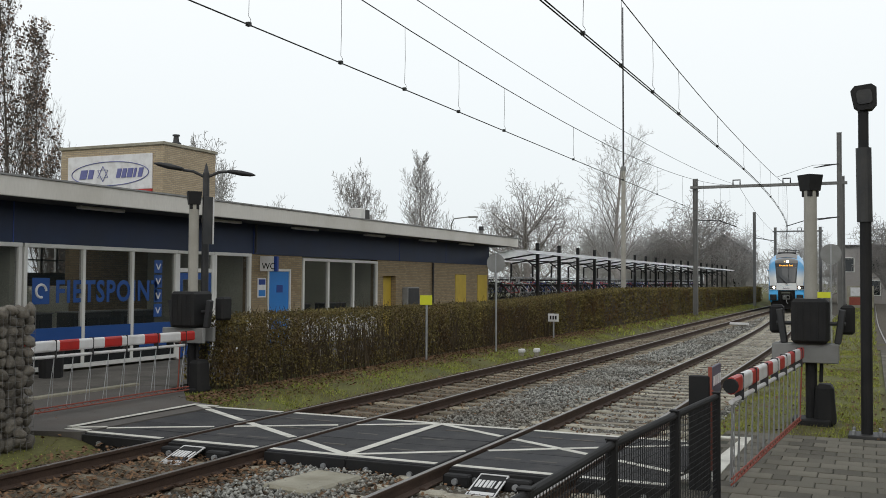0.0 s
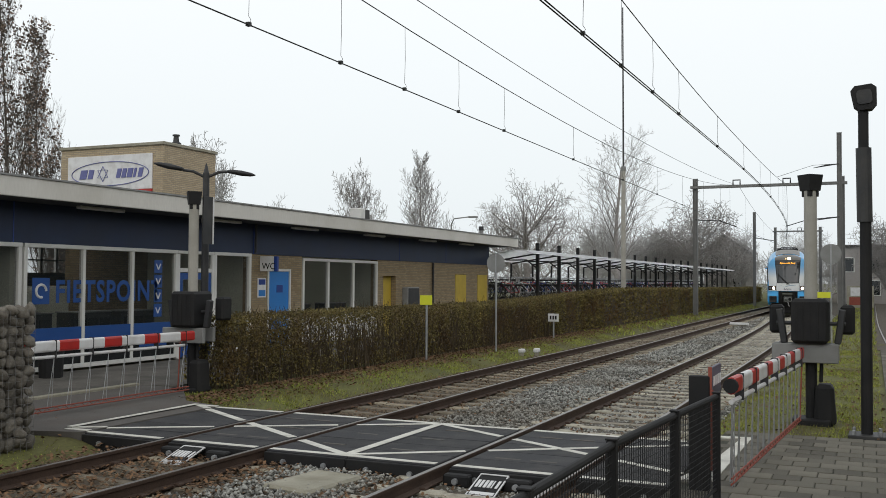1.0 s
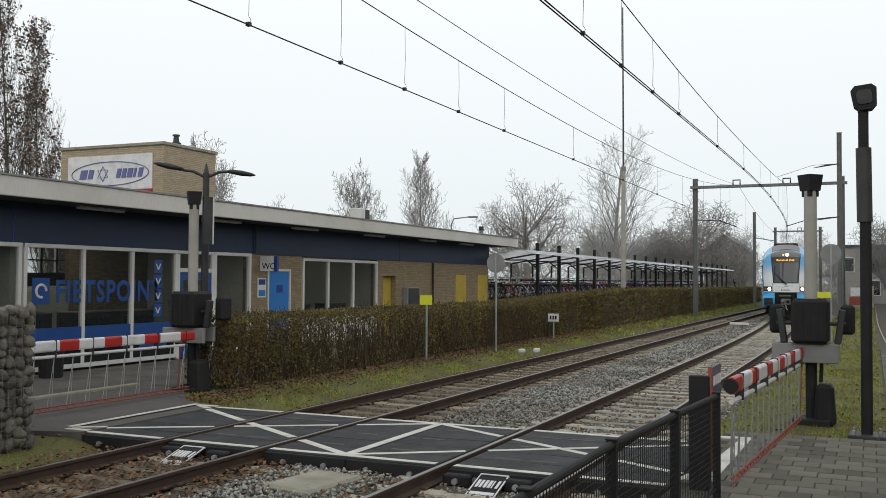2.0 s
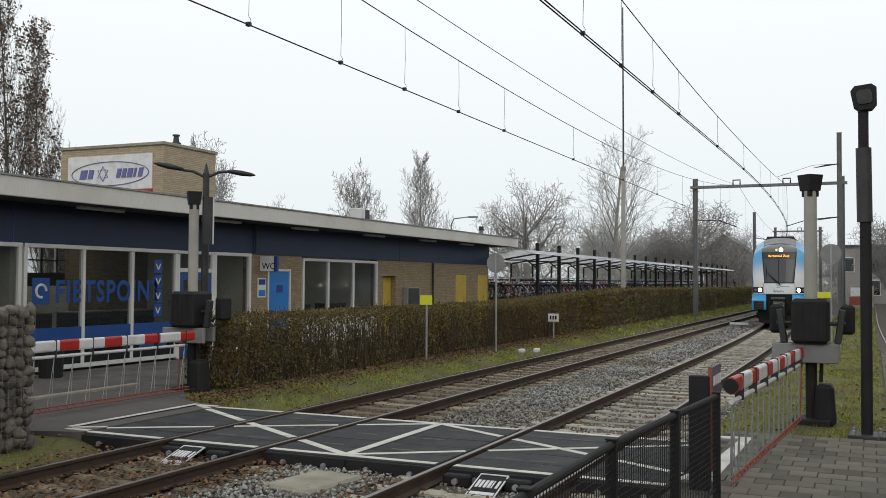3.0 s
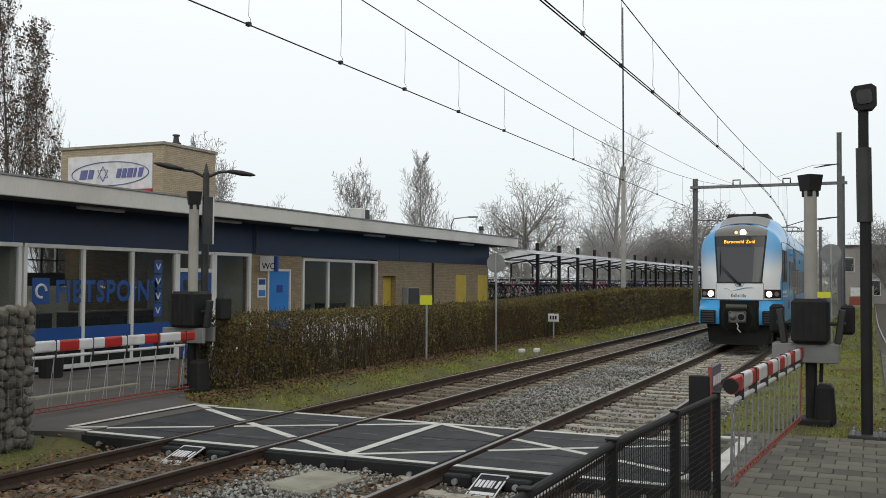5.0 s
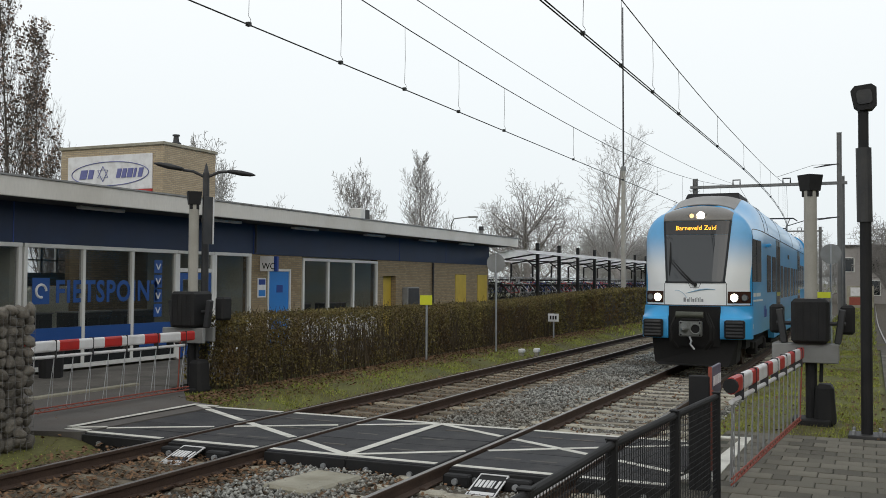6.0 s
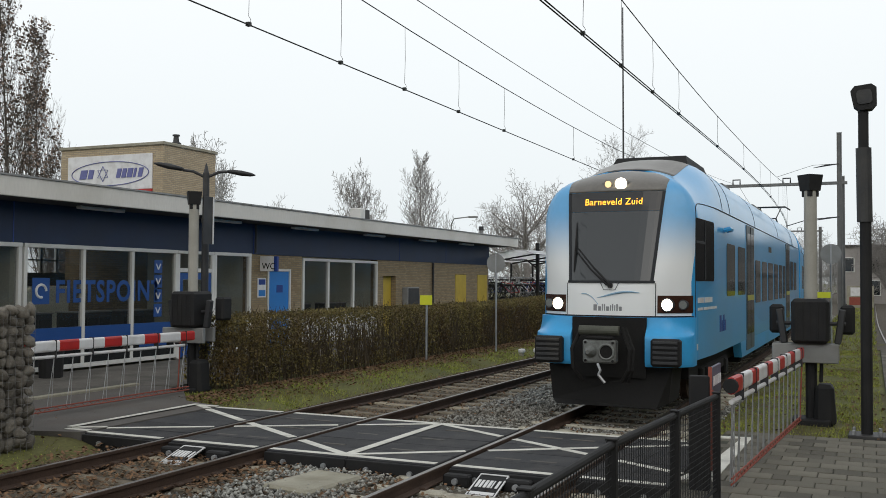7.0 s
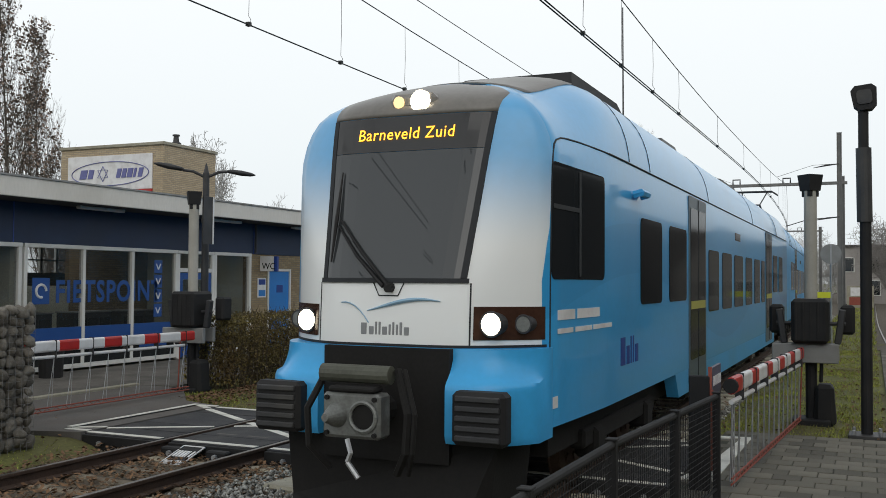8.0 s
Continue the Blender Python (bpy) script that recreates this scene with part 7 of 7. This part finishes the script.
    panel = part("roof_panel", bm, M_VISOR, car, "grey-brown roof panel behind the visor", True)
    panel.modifiers.new("thickness", "SOLIDIFY").thickness = 0.02
    # the cab draws in towards the nose
    plain = ("shoulder", "buffer_pad", "rib", "coupler", "funnel", "cone", "contact", "air_", "release", "plough", "bogie", "side_beam", "bolster", "axle", "wheelset", "underframe")
    for ob in car.children_recursive:
        if not ob.name.startswith(plain):
            for v in ob.data.vertices:
                if v.co.y < 2.4:
                    v.co.x *= 1 - 0.085 * ((2.4 - max(0.0, v.co.y)) / 2.4) ** 1.4
    part("gangway", box((-0.9, L + 0.005, 0.9), (0.9, L + 0.42, 3.6), 0.05), M_UNDER, car)
    return car


M_BLACKGLASS = glass("black_sign_glass", (0.035, 0.035, 0.036), 0.08)


def rear_car():
    car = thing("train_rear_car", "light blue electric train car coupled behind the first", "train")
    L = 24.9
    part("body", shell(L, False), M_TRAINBLUE, car, smooth=False)
    flanks(car, L)
    roof_box(car, 0.8, 3.0, 4.52, 0.6, 0.9, 0.3, "roof_unit", M_ROOFGREY)
    roof_box(car, 8.0, 12.0, 4.52, 0.6, 0.9, 0.4, "roof_unit", M_ROOFGREY)
    p = part("pantograph_base", box((-0.6, 4.0, 4.35), (0.6, 5.9, 4.50), 0.03), M_DARK, car)
    bm = bmesh.new()
    for s in (-1, 1):
        tube(bm, [(s * 0.35, 5.7, 4.50), (s * 0.28, 3.6, 4.92)], 0.035, 6)
        tube(bm, [(s * 0.28, 3.6, 4.92), (s * 0.45, 5.0, 5.50)], 0.025, 6)
    tube(bm, [(-0.28, 3.6, 4.92), (0.28, 3.6, 4.92)], 0.03, 6)
    part("pantograph_arm", bm, M_DARK, p)
    bm = bmesh.new()
    for dy in (-0.16, 0.16):
        tube(bm, [(-0.82, 5.0 + dy, 5.38), (-0.62, 5.0 + dy, 5.52), (0.62, 5.0 + dy, 5.52), (0.82, 5.0 + dy, 5.38)], 0.028, 6)
    for s in (-1, 1):
        tube(bm, [(s * 0.45, 4.84, 5.50), (s * 0.45, 5.16, 5.50)], 0.022, 6)
    part("pantograph_head", bm, M_DARK, p)
    return car


train = front_car()
trailer = rear_car()


def pull(front_y):
    """Poses of both cars with the train's nose at front_y: each car lies along the chord between its bogies."""
    out = []
    for lead in (0.0, 25.3):
        y = front_y + lead
        a, b = Vector((bend(y + 3.9), y + 3.9, 0)), Vector((bend(y + 20.7), y + 20.7, 0))
        d = (b - a).normalized()
        o = a - d * 3.9
        # the body sways outwards as the train leaves the bend
        o.x += float(np.interp(y, (7.3, 13.0, 20.0, 32.0, 41.0, 50.0), (0.0, -0.06, -0.12, -0.12, -0.07, 0.0)))
        out.append(pose(o.x, o.y, 0, 0, 0, math.degrees(math.atan2(-d.x, d.y))))
    return out


NOSE = [(0.0, 76.6), (0.5, 72.0), (1.0, 67.4), (1.5, 62.8), (2.0, 58.25), (2.5, 53.7), (3.0, 49.2), (3.5, 44.75), (4.0, 40.35), (4.5, 36.0), (5.0, 31.7), (5.5, 27.45),
        (6.0, 23.3), (6.5, 19.2), (7.0, 15.15), (7.5, 11.2), (8.0, 7.3)]


def motions():
    walk(train, [(t, pull(y)[0]) for t, y in NOSE])
    walk(trailer, [(t, pull(y)[1]) for t, y in NOSE])
    for wheel, at in WHEELS:
        rows = []
        for k in range(0, 241, 2):
            t = k / 30
            y = float(np.interp(t, [r[0] for r in NOSE], [r[1] for r in NOSE]))
            rows.append((t, pose(at.x, at.y, at.z, math.degrees((y - 76.6) / 0.425))))
        walk(wheel, rows)
# ---- grass, leaves, paving ----
def blades():
    rs = np.random.RandomState(9)
    areas = [(-11.25, -9.55, 13.4, 40, 34000, 0.05), (-11.2, -9.6, 40, 95, 7000, 0.12), (-1.95, 0.15, 14.35, 34, 32000, 0.045), (-2.2, 0.15, 34, 90, 6000, 0.11),
             (-10.6, -9.6, 6.5, 10.0, 1500, 0.03), (-12.4, -11.3, 14.0, 15.3, 1500, 0.05), (-2.35, -1.95, 13.3, 30, 3500, 0.05)]
    vs = []
    for x0, x1, y0, y1, n, h in areas:
        x, y = rs.uniform(x0, x1, n), rs.uniform(y0, y1, n)
        patchy = np.sin(x * 3.1 + 1) * np.sin(y * 1.7) + 0.5 * np.sin(y * 4.3 + x * 2)
        keep = patchy + rs.normal(0, 0.5, n) > -0.35
        x, y = x[keep], y[keep]
        n = len(x)
        z = np.interp(x, [-11, -10.1, -9.75, -9.45, -2.45, -2.15, -1.75, 0.3], [-0.05, -0.08, -0.16, -0.30, -0.30, -0.16, -0.05, -0.04])
        a = rs.uniform(0, math.tau, n)
        hh = h * rs.uniform(0.5, 1.5, n)
        w = hh * 0.16
        base = np.stack([x, y, z - 0.01], 1)
        side = np.stack([np.cos(a) * w, np.sin(a) * w, 0 * a], 1)
        tip = base + np.stack([rs.normal(0, 0.5, n) * hh, rs.normal(0, 0.5, n) * hh, hh], 1)
        vs.append(np.stack([base - side, base + side, tip], 1))
    v = np.concatenate(vs)
    tagged(from_arrays("grass", v.reshape(-1, 3), np.arange(len(v) * 3).reshape(-1, 3), M_GRASS), "short yellow-green winter grass on the verges", "grass", kind="stuff")


def fallen():
    rs = np.random.RandomState(10)
    vs = []
    for x0, x1, y0, y1, n, s in ((-11.4, -9.7, 13.6, 45, 11000, 0.034), (-11.3, -9.7, 45, 90, 2000, 0.06), (-9.6, -2.4, 6, 30, 4200, 0.03), (-9.6, -6.4, 5, 10.1, 3200, 0.032), (-7.1, -4.6, 8.6, 10.1, 500, 0.03), (-2.2, 0.2, 14.3, 40, 1300, 0.03), (-12.6, -10, 8, 15, 250, 0.03)):
        x, y = rs.uniform(x0, x1, n), rs.uniform(y0, y1, n)
        if x0 < -11 and x1 > -10:
            x = x0 + (x - x0) * rs.uniform(0.1, 1.0, n)
        keep = ~((y > 10.1) & (y < 13.2) & (x > -9.9))
        x, y = x[keep], y[keep]
        n = len(x)
        z = np.interp(x, [-11, -10.1, -9.75, -9.45, -2.45, -2.15, -1.75, 0.3], [-0.02, -0.05, -0.12, -0.15, -0.15, -0.12, -0.02, -0.01]) + rs.uniform(0, 0.02, n)
        c = np.stack([x, y, z], 1)
        a = rs.uniform(0, math.tau, n)
        d1 = np.stack([np.cos(a), np.sin(a), rs.normal(0, 0.35, n)], 1) * s
        d2 = np.stack([-np.sin(a), np.cos(a), rs.normal(0, 0.35, n)], 1) * s * 0.7
        vs.append(np.stack([c - d1, c - d2, c + d1, c + d2], 1))
    v = np.concatenate(vs)
    tagged(from_arrays("fallen_leaves", v.reshape(-1, 3), np.arange(len(v) * 4).reshape(-1, 4), M_LEAF), "brown fallen leaves on the verge and ballast", "leaves", kind="stuff")


blades()
fallen()


def footpath():
    p = thing("footpath", "grey concrete paving slabs with mossy joints before the barrier", "pavement", kind="structure")
    part("joint_bed", box((-1.92, 5.5, -0.2), (1.4, 14.28, -0.012)), M_JOINT, p)
    me = bpy.data.meshes.new("paving_slab")
    bm = box((-0.145, -0.145, -0.06), (0.145, 0.145, 0.0), 0.006)
    bm.to_mesh(me)
    bm.free()
    me.materials.append(M_PAVER)
    row, y = 0, 6.95
    while y < 14.2:
        x = -1.76 + (0.15 if row % 2 else 0.0)
        while x < 1.3:
            ob = new("paving_slab", me)
            ob.parent = p
            ob.location = (x, y, R.uniform(-0.004, 0.004))
            ob.rotation_euler = (R.uniform(-0.012, 0.012), R.uniform(-0.012, 0.012), R.uniform(-0.01, 0.01))
            x += 0.30
        y += 0.30
        row += 1
    q = thing("platform_path", "narrow paved path along the grass strip", "pavement", kind="structure")
    k = 0
    y = 14.6
    slab = bpy.data.meshes.new("path_slab")
    bm = box((0.24, -0.29, -0.2), (1.4, 0.29, 0.01), 0.006)
    bm.to_mesh(slab)
    bm.free()
    slab.materials.append(M_PAVER)
    while y < 33.5:
        ob = new("path_slab", slab)
        ob.parent, ob.location = q, (0, y, R.uniform(-0.004, 0.004))
        y += 0.6


footpath()
motions()
